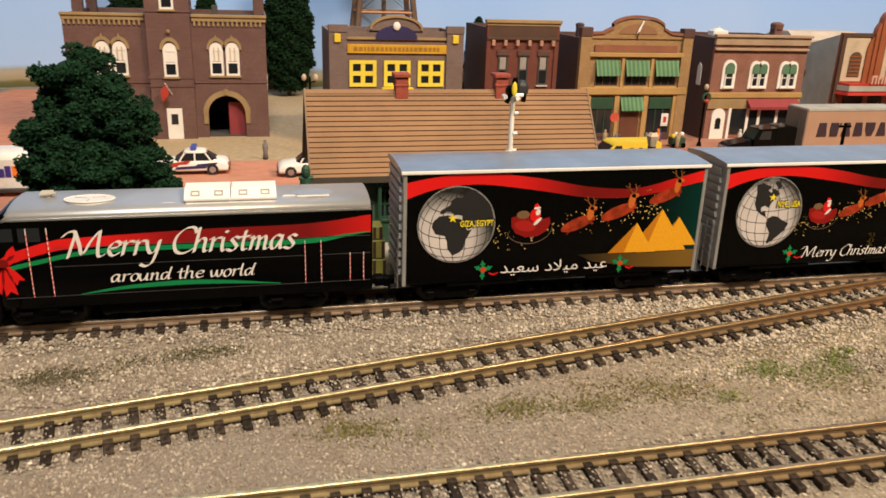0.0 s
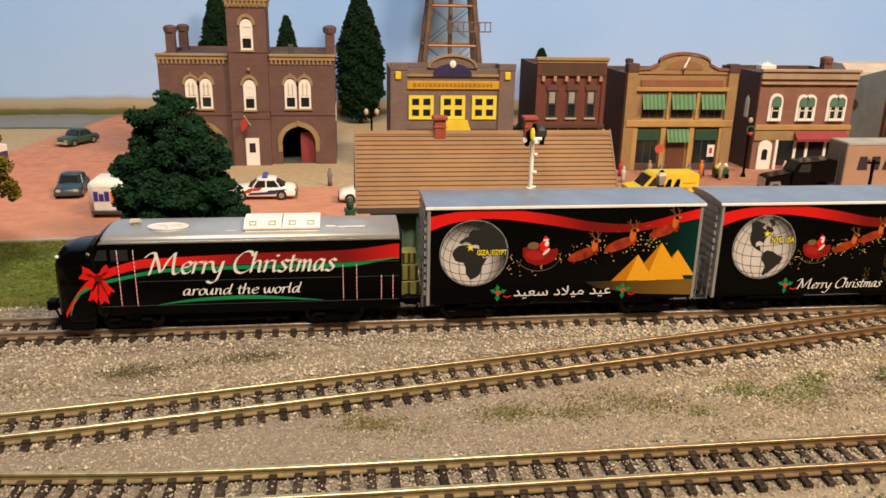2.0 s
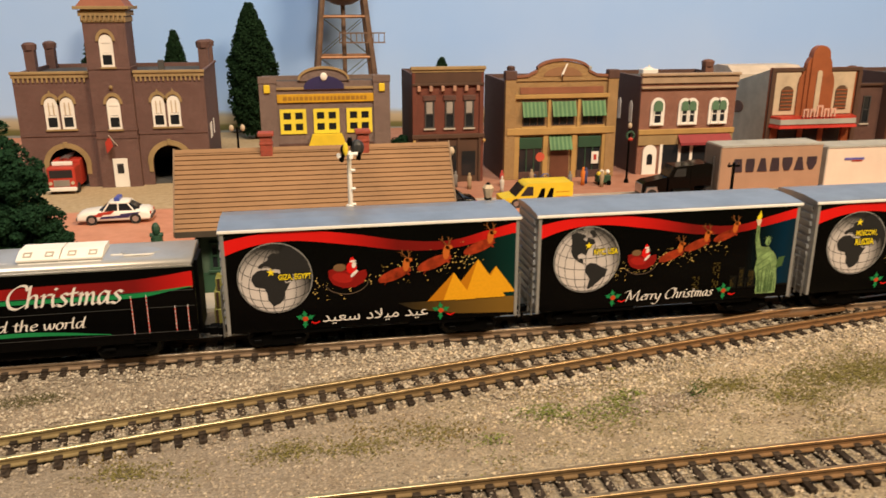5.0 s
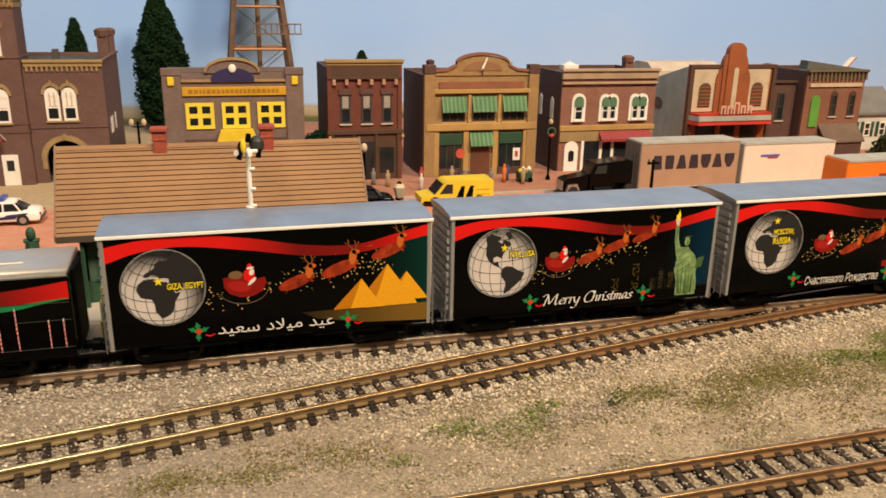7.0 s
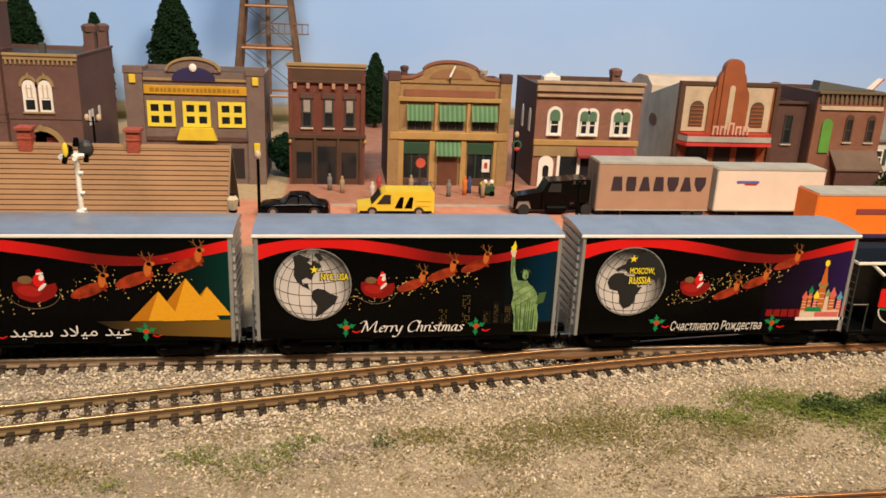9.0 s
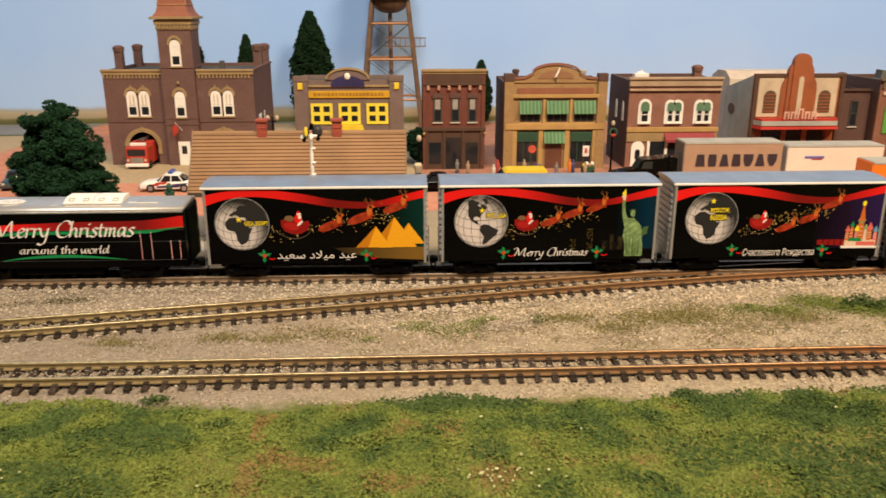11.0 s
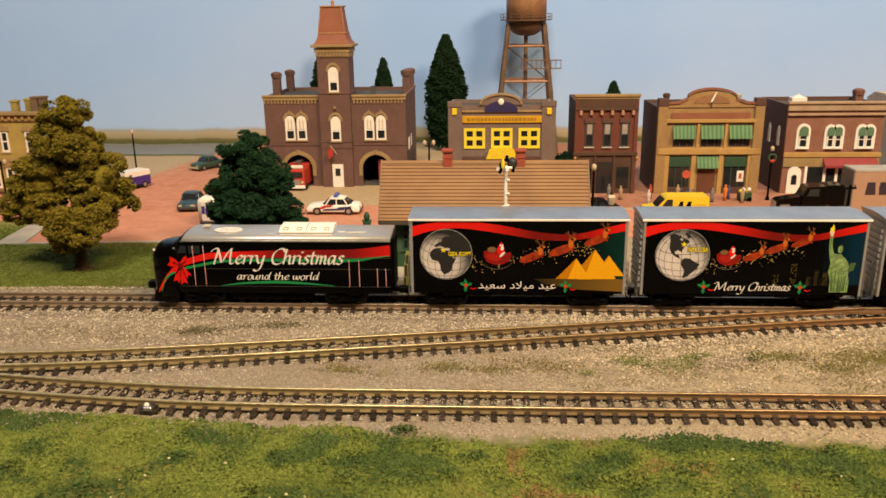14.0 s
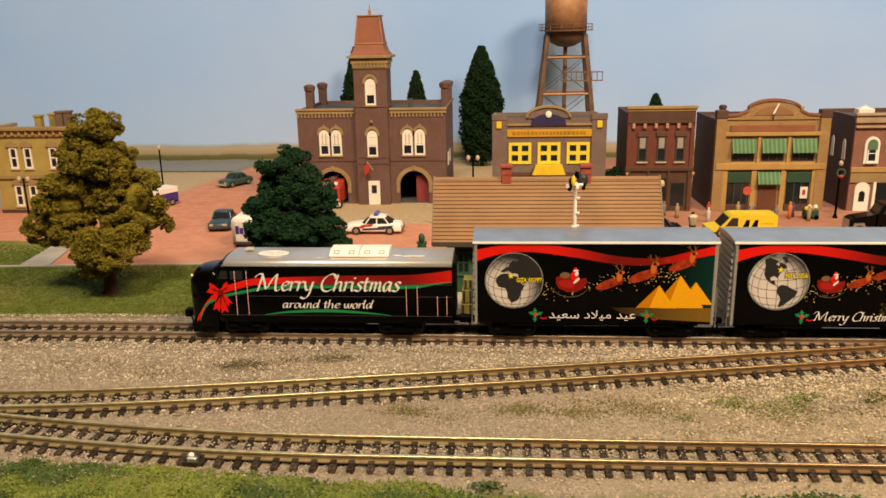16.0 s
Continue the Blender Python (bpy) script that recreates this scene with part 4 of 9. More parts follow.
        s = rng.choice((0.10, 0.14, 0.18, 0.24))
        sheet(bm, [(x - s, z), (x, z - s), (x + s, z), (x, z + s)], "xz", rel(3.2))
    part("gold_dust", bm, I_SPARK, sl)


def car_body(x, label):
    car = thing("boxcar", x + LEN / 2, 9.3, 0, label, "boxcar", "boxcars of the holiday train")
    # the car's own x runs from 0 at its front end: parts are shifted by half its length
    hold = car
    body = part("body", box(B(), 0.5, LEN - 0.5, -WID / 2, WID / 2, Z0, Z1 - 0.2, 0.12), SIDE, hold, "black printed body side")
    g = B()
    prof = [(-WID / 2 - 0.35, Z1 - 0.55), (-WID / 2 - 0.35, Z1 + 0.25), (-WID / 2 + 0.5, Z1 + 0.5), (-3.0, Z1 + 1.0), (3.0, Z1 + 1.0), (WID / 2 - 0.5, Z1 + 0.5), (WID / 2 + 0.35, Z1 + 0.25), (WID / 2 + 0.35, Z1 - 0.55)]
    slab(g, prof, "yz", -0.5, LEN + 0.5)
    roof = part("roof", g, SILVER, hold, "plain silver roof")
    part("roof_rim", box(B(), -0.55, LEN + 0.55, -WID / 2 - 0.55, -WID / 2 - 0.2, Z1 - 0.45, Z1 + 0.3, 0.08), WHITE, roof, "pale rim along the roof edge")
    for xe, s in ((0.0, -1), (LEN, 1)):
        g = box(B(), min(xe, xe - s * 0.9), max(xe, xe - s * 0.9), -WID / 2 - 0.12, WID / 2 + 0.12, Z0 - 0.3, Z1 - 0.5, 0.1)
        end = part("end_wall", g, SILVER_END, hold, "ribbed silver end wall")
        for i in range(11):
            z = Z0 + 2.2 + i * 2.25
            g = B()
            a, b = sorted((xe - s * 0.1, xe + s * 0.55))
            slab(g, [(-7.6, z), (7.6, z), (7.2, z + 1.25), (-7.2, z + 1.25)], "yz", a, b)
            part("rib", g, SILVER_END, end)
        lad = B()
        for yy in (-8.4, -5.2):
            tube(lad, (xe + s * 0.9, yy, Z0 - 1), (xe + s * 0.9, yy, Z0 + 12), 0.18, seg=5)
        for i in range(6):
            tube(lad, (xe + s * 0.9, -8.4, Z0 + i * 2.1), (xe + s * 0.9, -5.2, Z0 + i * 2.1), 0.15, seg=5)
        part("ladder", lad, SILVER, end)
        cp = B()
        box(cp, min(xe, xe + s * 2.6), max(xe, xe + s * 2.6), -1.0, 1.0, 3.0, 4.8, 0.2)
        box(cp, min(xe + s * 1.6, xe + s * 3.2), max(xe + s * 1.6, xe + s * 3.2), -1.6, 1.4, 2.6, 5.0, 0.3)
        coup = part("coupler", cp, BLACK_DULL, hold)
        part("air_hose", tube(B(), (xe + s * 1.6, -2.2, 3.2), (xe + s * 2.6, -2.6, 1.0), 0.3, seg=6), BLACK_DULL, coup)
    part("underframe", box(B(), 3, LEN - 3, -3.4, 3.4, 3.0, Z0 + 0.1, 0.2), BLACK_DULL, hold)
    for tx in (12.5, LEN - 12.5):
        truck(hold, tx)
    bars = B()
    for xx in (20, 56):
        box(bars, xx - 9, xx + 9, -WID / 2 + 0.3, -WID / 2 + 1.1, Z0 - 1.1, Z0 + 0.1, 0.1)
    pieces("side_sill", bars, BLACK_DULL, hold)
    return car


def truck(hold, tx):
    g = B()
    for yy in (-7.2, 7.2):
        slab(g, [(tx - 7.2, 3.2), (tx - 6.0, 1.9), (tx - 2.4, 1.4), (tx + 2.4, 1.4), (tx + 6.0, 1.9), (tx + 7.2, 3.2), (tx + 6.0, 4.0), (tx + 2.0, 4.6), (tx - 2.0, 4.6), (tx - 6.0, 4.0)], "xz", yy - 0.6, yy + 0.6)
    box(g, tx - 1.6, tx + 1.6, -7, 7, 2.4, 4.4)
    tr = part("truck_frame", g, BLACK_DULL, hold)
    for xx in (tx - 5.2, tx + 5.2):
        for yy in (-4.75, 4.75):
            w = B()
            tube(w, (xx, yy - 0.8, 2.55), (xx, yy + 0.8, 2.55), 2.55, seg=16)
            tube(w, (xx, yy + (0.8 if yy < 0 else -0.8), 2.55), (xx, yy + (1.1 if yy < 0 else -1.1), 2.55), 2.95, seg=16)
            part("wheel", w, DARKWHEEL, tr)
        part("spring_cap", box(B(), xx - 0.9, xx + 0.9, -8.1, -7.7, 2.0, 3.2, 0.15), BLACK_DULL, tr)


RIBBON = [(0, 26.6, 30.6), (8, 29.2, 32.0), (18, 30.0, 32.7), (32, 28.2, 31.2), (46, 25.9, 28.6), (58, 25.8, 28.0), (68, 27.6, 30.2), (76.4, 29.4, 32.2)]


def finish_car(car):
    """Shifts the printed and built parts, which were drawn from the car's end, to sit round its middle."""
    for o in car.children:
        o.location.x -= LEN / 2 * MM


def boxcar_pyramids(x):
    car = car_body(x, "black boxcar with globe, sledge and pyramids printed, silver roof")
    part("night_glow", sheet(B(), [(58, 11.4), (76.0, 11.4), (76.0, 29.6), (66, 27.5), (58, 26.0)], "xz", rel(0.6)), I_TEAL, car)
    part("sand_print", sheet(B(), [(44, 11.4), (76.0, 11.4), (76.0, 6.6), (60, 7.4), (48, 9.4)], "xz", rel(0.7)), I_SAND, car)
    ribbon_band(car, RIBBON, I_BAND, rel(1), "ribbon_print")
    globe(car, 26, 22, [AFRICA, EUROPE], (11.8, 22.0), 12.8, 20.4, 9.2)
    city(car, "GIZA, EGYPT", 13.6, 19.6, 1.8, 8.2)
    sledge_print(car, 31.2, 20.7, 1.05, [(45.6, 20.7, 1.0), (56.2, 23.4, 1.05), (68.1, 27.0, 0.98)], random.Random(4))
    for k, (apex, l, r, mid, z) in enumerate((((70.4, 20.2), 64.5, 76.0, 66.6, 12.6), ((65.5, 22.4), 57.0, 73.2, 61.9, 11.5), ((59.0, 19.1), 51.8, 64.2, 56.2, 11.4), ((69.2, 14.4), 65.0, 73.0, 66.0, 11.4), ((62.3, 14.2), 59.6, 65.0, 60.8, 11.3))):
        p = part("pyramid_print", sheet(B(), [(l, z), (mid, z), apex], "xz", rel(2.5 + k)), I_GOLDDK if k < 3 else I_GOLD, car)
        part("lit_face", sheet(B(), [(mid, z), (r, z), apex], "xz", rel(2.7 + k)), I_GOLD, p)
    holly(car, 19.8, 8.7), holly(car, 55.5, 8.5)
    # the greeting in Arabic letters, set as joined strokes
    words("greeting_text", "\uFEAA\uFEF4\uFECC\uFEB3 \u062F\uFEFC\uFEF4\uFEE3 \uFEAA\uFEF4\uFECB", 24.2, rel(5), 6.9, 3.5, 27.8, I_WHITE, car, bold=0.0)
    finish_car(car)
    return car


def boxcar_liberty(x):
    car = car_body(x, "black boxcar with globe, sledge and green statue printed, silver roof")
    part("night_glow", sheet(B(), [(55, 9.4), (76.0, 9.4), (76.0, 30.0), (66, 27.5), (55, 26.5)], "xz", rel(0.6)), I_BLUE, car)
    ribbon_band(car, RIBBON, I_BAND, rel(1), "ribbon_print")
    globe(car, -78, 18, [N_AMERICA, S_AMERICA, GREENLAND], (14.3, 24.4), 14.0, 20.4, 9.25, 0.70)
    city(car, "NYC, USA", 15.9, 21.4, 2.0, 6.8)
    sledge_print(car, 30.1, 20.2, 0.9, [(40.6, 21.2, 0.85), (48.2, 24.0, 0.88), (56.6, 26.2, 0.85)], random.Random(6))
    g = sheet(B(), [(67.2, 6.5), (73.4, 6.5), (73.5, 10.5), (73.0, 13.0), (73.3, 15.2), (72.4, 17.6), (71.4, 19.0), (70.4, 19.8), (69.9, 20.6), (68.7, 20.6), (67.3, 20.8), (66.5, 23.2), (66.3, 27.0), (65.3, 27.0), (65.4, 22.6), (66.0, 19.4), (66.6, 17.2), (66.1, 14.2), (67.0, 11.0)], "xz", rel(4))
    lib = part("statue_print", g, I_LIB, car, "pale green statue shape print")
    part("head", sheet(B(), ellipse(69.3, 22.2, 0.8, 1.3, 12), "xz", rel(5)), I_LIB, lib)
    g = B()
    for k in range(7):
        a = math.pi * (0.08 + 0.14 * k)
        c, q = math.cos(a), math.sin(a)
        sheet(g, [(69.3 + 0.9 * c - 0.14 * q, 22.5 + 0.7 * q), (69.3 + 1.9 * c, 22.5 + 1.6 * q), (69.3 + 0.9 * c + 0.14 * q, 22.5 + 0.7 * q)], "xz", rel(4.6))
    part("crown", g, I_LIB, lib)
    part("tablet", sheet(B(), [(72.6, 14.0), (74.6, 14.6), (75.2, 17.6), (73.2, 17.2)], "xz", rel(5)), I_LIBDK, lib)
    g = B()
    for x0, z0, x1, z1, w in ((67.9, 7.0, 67.2, 14.4, 0.28), (68.8, 6.8, 68.6, 16.0, 0.22), (69.8, 7.0, 69.9, 14.0, 0.30), (70.9, 6.8, 71.0, 15.4, 0.22), (72.0, 7.0, 72.2, 13.6, 0.30), (66.7, 15.2, 71.6, 18.6, 0.25), (66.9, 17.6, 70.2, 19.6, 0.2), (67.0, 13.4, 72.6, 16.6, 0.22), (72.9, 7.0, 72.7, 11.0, 0.18), (68.3, 7.0, 67.8, 12.0, 0.16), (70.3, 6.8, 70.5, 16.5, 0.16), (71.5, 7.0, 71.7, 14.6, 0.18), (66.4, 19.0, 69.0, 20.4, 0.18), (65.7, 22.5, 65.9, 26.6, 0.14)):
        sheet(g, [(x0 - w, z0), (x0 + w, z0), (x1 + w * 0.3, z1), (x1 - w * 0.3, z1)], "xz", rel(6))
    sheet(g, ellipse(69.5, 21.9, 0.28, 0.7, 8), "xz", rel(6))
    part("folds", g, I_LIBDK, lib)
    torch = part("torch", sheet(B(), [(65.5, 27.0), (66.2, 27.0), (66.6, 28.8), (64.9, 28.8)], "xz", rel(5)), I_TRIM, lib)
    part("flame", sheet(B(), [(65.2, 28.8), (66.3, 28.8), (66.5, 29.8), (66.0, 31.4), (65.6, 30.2), (65.1, 29.8)], "xz", rel(5)), I_STAR, torch)
    lib.location = (-1.6 * MM, 0, 0.5 * MM)
    g = B()
    rng = random.Random(3)
    for x0, n, h in ((45.8, 4, 4.4), (51.8, 4, 8.0), (57.6, 2, 2.8), (60.2, 2, 5.0), (63.0, 3, 4.6)):
        for q in range(int(h / 0.55)):
            for e in range(n):
                if rng.random() < 0.62:
                    xx, zz = x0 + e * 0.55, 9.8 + q * 0.55
                    sheet(g, [(xx, zz), (xx + 0.26, zz), (xx + 0.26, zz + 0.3), (xx, zz + 0.3)], "xz", rel(2))
    part("city_lights", g, ink("dim_gold_ink", (0.12, 0.085, 0.02)), car)
    g = B()
    for x0, x1, z1 in ((57.2, 59.4, 13.0), (59.8, 61.6, 15.4), (61.9, 62.6, 12.2), (62.8, 65.0, 14.6), (65.0, 76.0, 9.8)):
        sheet(g, [(x0, 9.2), (x1, 9.2), (x1, z1), (x0, z1)], "xz", rel(1.4))
    part("dark_skyline", g, ink("skyline_ink", (0.0024, 0.0024, 0.0022)), car)
    holly(car, 22.2, 8.7), holly(car, 55.6, 8.6)
    brushed("greeting_text", "Merry Christmas", 26.4, rel(5), 7.5, 1.68, 25.8, I_WHITE, car, nib=0.13)
    finish_car(car)
    return car


def boxcar_domes(x):
    car = car_body(x, "black boxcar with globe, sledge and coloured domes printed, silver roof")
    part("night_glow", sheet(B(), [(52, 9.0), (76.0, 9.0), (76.0, 30.0), (66, 27.5), (52, 26.5)], "xz", rel(0.6)), I_VIOLET, car)
    ribbon_band(car, RIBBON, I_BAND, rel(1), "ribbon_print")
    globe(car, 30, 22, [AFRICA, EUROPE], (14.1, 26.9), 14.1, 20.6, 9.3)
    city(car, "MOSCOW,", 13.4, 22.5, 2.0, 6.8)
    city(car, "RUSSIA", 13.5, 20.0, 2.0, 6.0)
    sledge_print(car, 32.0, 19.7, 0.88, [(43.2, 18.1, 0.85), (51.1, 21.2, 0.86), (59.2, 26.4, 0.85)], random.Random(8))
    church = part("church_print", sheet(B(), [(61.0, 9.6), (75.2, 9.6), (75.2, 10.4), (61.0, 10.6)], "xz", rel(4)), I_WHITE, car, "coloured domed church print")
    wall = B()
    for k in range(5):
        sheet(wall, [(52.0 + k * 2.2, 11.0 - k * 0.1), (53.9 + k * 2.2, 11.0 - k * 0.1), (53.9 + k * 2.2, 13.0), (52.0 + k * 2.2, 12.9)], "xz", rel(3))
    sheet(wall, [(72.6, 11.0), (75.3, 11.0), (75.3, 14.0), (72.6, 13.4)], "xz", rel(3))
    part("red_wall", wall, I_SLEDGE, church)
    part("arcade", sheet(B(), [(62.0, 10.5), (73.6, 10.5), (73.6, 12.8), (62.0, 13.0)], "xz", rel(4.2)), I_TRIM, church)
    part("arches", sheet(B(), [(66.4, 10.6), (73.4, 10.6), (73.4, 12.0), (66.4, 12.0)], "xz", rel(4.4)), I_ROSE, church)
    part("green_roof", sheet(B(), [(63.0, 12.4), (68.4, 12.2), (67.6, 13.5), (63.8, 13.5)], "xz", rel(7.5)), I_GREEN, church)
    for cx, w, z, top, mat, cap in ((62.7, 1.5, 12.6, 15.8, I_DEER_LT, I_ROSE), (64.2, 1.3, 12.6, 17.6, I_DEER_LT, I_GREEN), (66.0, 1.5, 12.8, 16.0, I_ROSE, I_STAR), (67.4, 2.4, 12.8, 19.0, I_DEER_LT, I_LIB), (69.2, 1.3, 12.8, 16.6, I_TRIM, I_LIB), (70.8, 1.9, 12.6, 16.2, I_DEER_LT, I_ROSE), (73.0, 1.5, 12.6, 15.6, I_ROSE, I_BLUEINK)):
        tw = part("church_tower", sheet(B(), [(cx - w / 2, z), (cx + w / 2, z), (cx + w * 0.4, top), (cx - w * 0.4, top)], "xz", rel(5)), mat, church)
        part("onion_dome", sheet(B(), [(cx - w * 0.38, top), (cx + w * 0.38, top), (cx + w * 0.62, top + w * 0.45), (cx + w * 0.3, top + w * 0.95), (cx, top + w * 1.7), (cx - w * 0.3, top + w * 0.95), (cx - w * 0.62, top + w * 0.45)], "xz", rel(6)), cap, tw)
        g = B()
        for q in range(3):
            zz = z + (top - z) * (0.25 + 0.25 * q)
            sheet(g, [(cx - w * 0.4, zz), (cx + w * 0.4, zz), (cx + w * 0.4, zz + 0.22), (cx - w * 0.4, zz + 0.22)], "xz", rel(5.5))
        part("cornice", g, I_TRIM, tw)
    spire = part("spire", sheet(B(), [(66.3, 19.6), (68.5, 19.6), (67.7, 25.2), (67.1, 25.2)], "xz", rel(7)), I_DEER_LT, church)
    part("gold_tip", sheet(B(), ellipse(67.4, 26.2, 0.7, 1.0, 8), "xz", rel(7.5)), I_STAR, spire)
    holly(car, 22.6, 8.7), holly(car, 55.8, 8.2)
    church.location = (1.5 * MM, 0, -0.7 * MM)
    words("greeting_text", "Счастливого Рождества", 26.7, rel(5), 5.9, 3.3, 26.2, I_WHITE, car, slant=0.25, bold=0.0)
    finish_car(car)
    return car


boxcar_pyramids(-12.6)
boxcar_liberty(69.3)
boxcar_domes(151.4)


def locomotive():
    """A streamlined cab unit, 91 mm long; its own x runs from 0 at the nose to 90 at the tail."""
    lo = thing("locomotive", -109.6, 9.3, 0, "black cab locomotive with silver roof and ribbon lettering", "locomotive")
    W = 9.0

    def ring(x, half, zlow, zside, ztop, crown=0.55):
        pts = [(x, -half * 0.96, zlow), (x, -half, zlow + 1.2), (x, -half, zside)]
        for a in (20, 42, 66, 90, 114, 138, 160):
            pts.append((x, -half * math.cos(radians(a)) ** 1.0 if a != 90 else 0.0, zside + (ztop - zside) * math.sin(radians(a)) ** crown))
        pts += [(x, half, zside), (x, half, zlow + 1.2), (x, half * 0.96, zlow)]
        return pts

    # the nose: rounded, sloping up to the windscreen
    g = B()
    rows = [ring(0.4, 4.6, 5.0, 13.5, 19.0), ring(1.0, 6.4, 3.4, 15.8, 21.4), ring(2.4, 7.8, 3.0, 17.2, 22.6), ring(5.0, 8.7, 3.0, 18.2, 23.2), ring(9.0, W, 3.2, 19.0, 23.6), ring(10.6, W, 4.6, 20.0, 24.4)]
    part("nose", loft(g, rows), BLACK, lo, "rounded glossy black nose", smooth=True)
    g = loft(B(), [ring(10.4, W - 0.05, 5.0, 20.0, 24.2), ring(12.6, W, 5.0, 23.6, 26.6), ring(14.5, W, 5.0, 24.2, 27.3)])
    part("cab", g, BLACK, lo, smooth=True)
    g = loft(B(), [[(x, y, z) for y, z in ((-W, 5.2), (-W, 24.6), (-W + 0.3, 25.2), (W - 0.3, 25.2), (W, 24.6), (W, 5.2))] for x in (14.3, 90.0)])
    part("body", g, BLACK, lo, "glossy black body side with printed ribbon")
    roof = []
    for x, dz in ((12.9, -1.2), (14.5, 0.0), (89.6, 0.0)):
        pts = [(x, -W + 0.05, 24.9 + dz * 0.4)]
        for a in (15, 32, 50, 70, 90, 110, 130, 148, 165):
            pts.append((x, -W * math.cos(radians(a)), 24.9 + dz + 2.7 * math.sin(radians(a)) ** 0.6))
        pts += [(x, W - 0.05, 24.9 + dz * 0.4)]
        roof.append(pts)
    rf = part("roof", loft(B(), roof), SILVER_ROOF, lo, "curved silver roof", smooth=True)
    part("gutter", box(B(), 13.5, 89.8, -W - 0.15, -W + 0.1, 24.75, 25.05), SILVER, rf)
    def oval(x, y, rx, ry, z):
        return [(x + rx * math.cos(i * math.tau / 32), y + ry * math.sin(i * math.tau / 32), z) for i in range(32)]

    fan = part("fan_hatch", loft(B(), [oval(29.4, -3.2, 5.2, 3.2, 26.6), oval(29.4, -3.2, 5.0, 3.0, 27.7)]), plain("pale_fan_cover", (0.62, 0.61, 0.58), 0.5, vary=0.12), rf, "pale round fan cover")
    ring = oval(29.4, -3.2, 5.1, 3.1, 27.65)
    g = B()
    for u, w in zip(ring, ring[1:] + ring[:1]):
        tube(g, u, w, 0.14, seg=6)
    part("fan_rim", g, WHITE, fan, "white rim of the fan hatch")
    for i in range(3):
        c, q = math.cos(i * math.tau / 3 + 0.5), math.sin(i * math.tau / 3 + 0.5)
        part("fan_spoke", tube(B(), (29.4 + 0.6 * c, -3.2 + 0.4 * q, 27.75), (29.4 + 3.6 * c, -3.2 + 2.2 * q, 27.75), 0.10, seg=5), CONCRETE, fan)
    fan = part("fan_hatch", loft(B(), [oval(77.0, -2.6, 5.0, 3.0, 26.6), oval(77.0, -2.6, 4.8, 2.8, 27.6)]), SILVER_ROOF, rf)
    part("fan_rim", box(B(), 73.4, 80.6, -5.75, -5.5, 27.3, 27.65, 0.05), WHITE, fan)
    g = B()
    slab(g, [(-6.9, 26.2), (-6.9, 27.6), (2.0, 28.0), (2.0, 26.6)], "yz", 49.4, 68.6)
    hatch = part("dynamic_brake_hatch", g, WHITE, rf, "white roof hatch")
    part("hatch_apron", slab(B(), [(-8.5, 25.75), (-8.4, 26.1), (-6.85, 27.1), (-6.85, 26.2)], "yz", 49.6, 68.4), plain("pale_grey_apron", (0.56, 0.55, 0.52), 0.4), hatch, "pale grey apron under the hatch")
    for x in (49.0, 59.0):
        part("hatch_lid", slab(B(), [(-7.2, 27.5), (-7.2, 27.9), (-3.4, 29.4), (1.6, 29.4), (1.6, 27.9)], "yz", x + 0.1, x + 9.8), WHITE, hatch)
    for x in (51.4, 56.4, 61.6, 66.4):
        g = B()
        for dx, dy, w, d in ((-0.8, 0, 0.16, 0.8), (0.8, 0, 0.16, 0.8), (0, -0.7, 0.9, 0.14), (0, 0.7, 0.9, 0.14)):
            yy = -5.4 + dy
            zz = 27.9 + (yy + 7.2) * 0.395
            slab(g, [(yy - d, zz - d * 0.395 - 0.1), (yy - d, zz - d * 0.395 + 0.2), (yy + d, zz + d * 0.395 + 0.2), (yy + d, zz + d * 0.395 - 0.1)], "yz", x + dx - w, x + dx + w)
        part("lifting_lug", g, CONCRETE, hatch)
    for x0, x1, yy, zz in ((44.6, 47.0, -6.2, 26.75), (70.2, 73.0, -4.6, 27.2), (25.0, 31.4, -7.6, 26.2), (73.6, 79.8, -7.6, 26.2)):
        part("roof_grab", box(B(), x0, x1, yy - 0.15, yy + 0.15, zz, zz + 0.35, 0.05), WHITE, rf)
    horn = tube(tube(B(), (19.2, -1.2, 28.3), (22.4, -1.2, 28.5), 0.55, 0.3, 8), (19.2, 0.6, 28.3), (21.6, 0.6, 28.5), 0.5, 0.3, 8)
    part("air_horn", box(horn, 20.4, 21.2, -1.2, 0.8, 27.2, 28.3), CONCRETE, rf)
    g = B()
    slab(g, [(11.6, 20.4), (14.8, 20.4), (14.8, 23.2), (12.8, 23.2)], "xz", -W - 0.06, -W + 0.3)
    slab(g, [(15.8, 20.2), (20.0, 20.2), (20.0, 23.2), (15.8, 23.2)], "xz", -W - 0.06, -W + 0.3)
    part("cab_window", g, GLASS, lo)
    part("headlight", dome(B(), (0.9, 0, 17.6), 0.8, 1.3, 1.3), WHITE, lo, "clear headlight in the nose")
    part("marker_light", dome(B(), (1.8, -6.4, 20.8), 0.5, 0.4, 0.5), WHITE, lo)
    part("number_board", box(B(), 2.2, 4.0, -8.3, -7.9, 13.6, 15.0), BLACK_DULL, lo)
    part("pilot", slab(B(), [(1.2, 1.2), (9.5, 1.0), (10.5, 4.0), (4.0, 8.0), (1.0, 5.0)], "xz", -8.2, 8.2), BLACK, lo)
    cp = box(box(B(), -2.6, 1.4, -1.0, 1.0, 4.6, 6.4, 0.2), -4.2, -1.6, -1.7, 1.5, 4.1, 6.8, 0.3)
    tube(cp, (-1.5, -2.4, 4.6), (-0.4, -2.8, 1.8), 0.32, seg=6)
    part("front_coupler", cp, BLACK_DULL, lo)
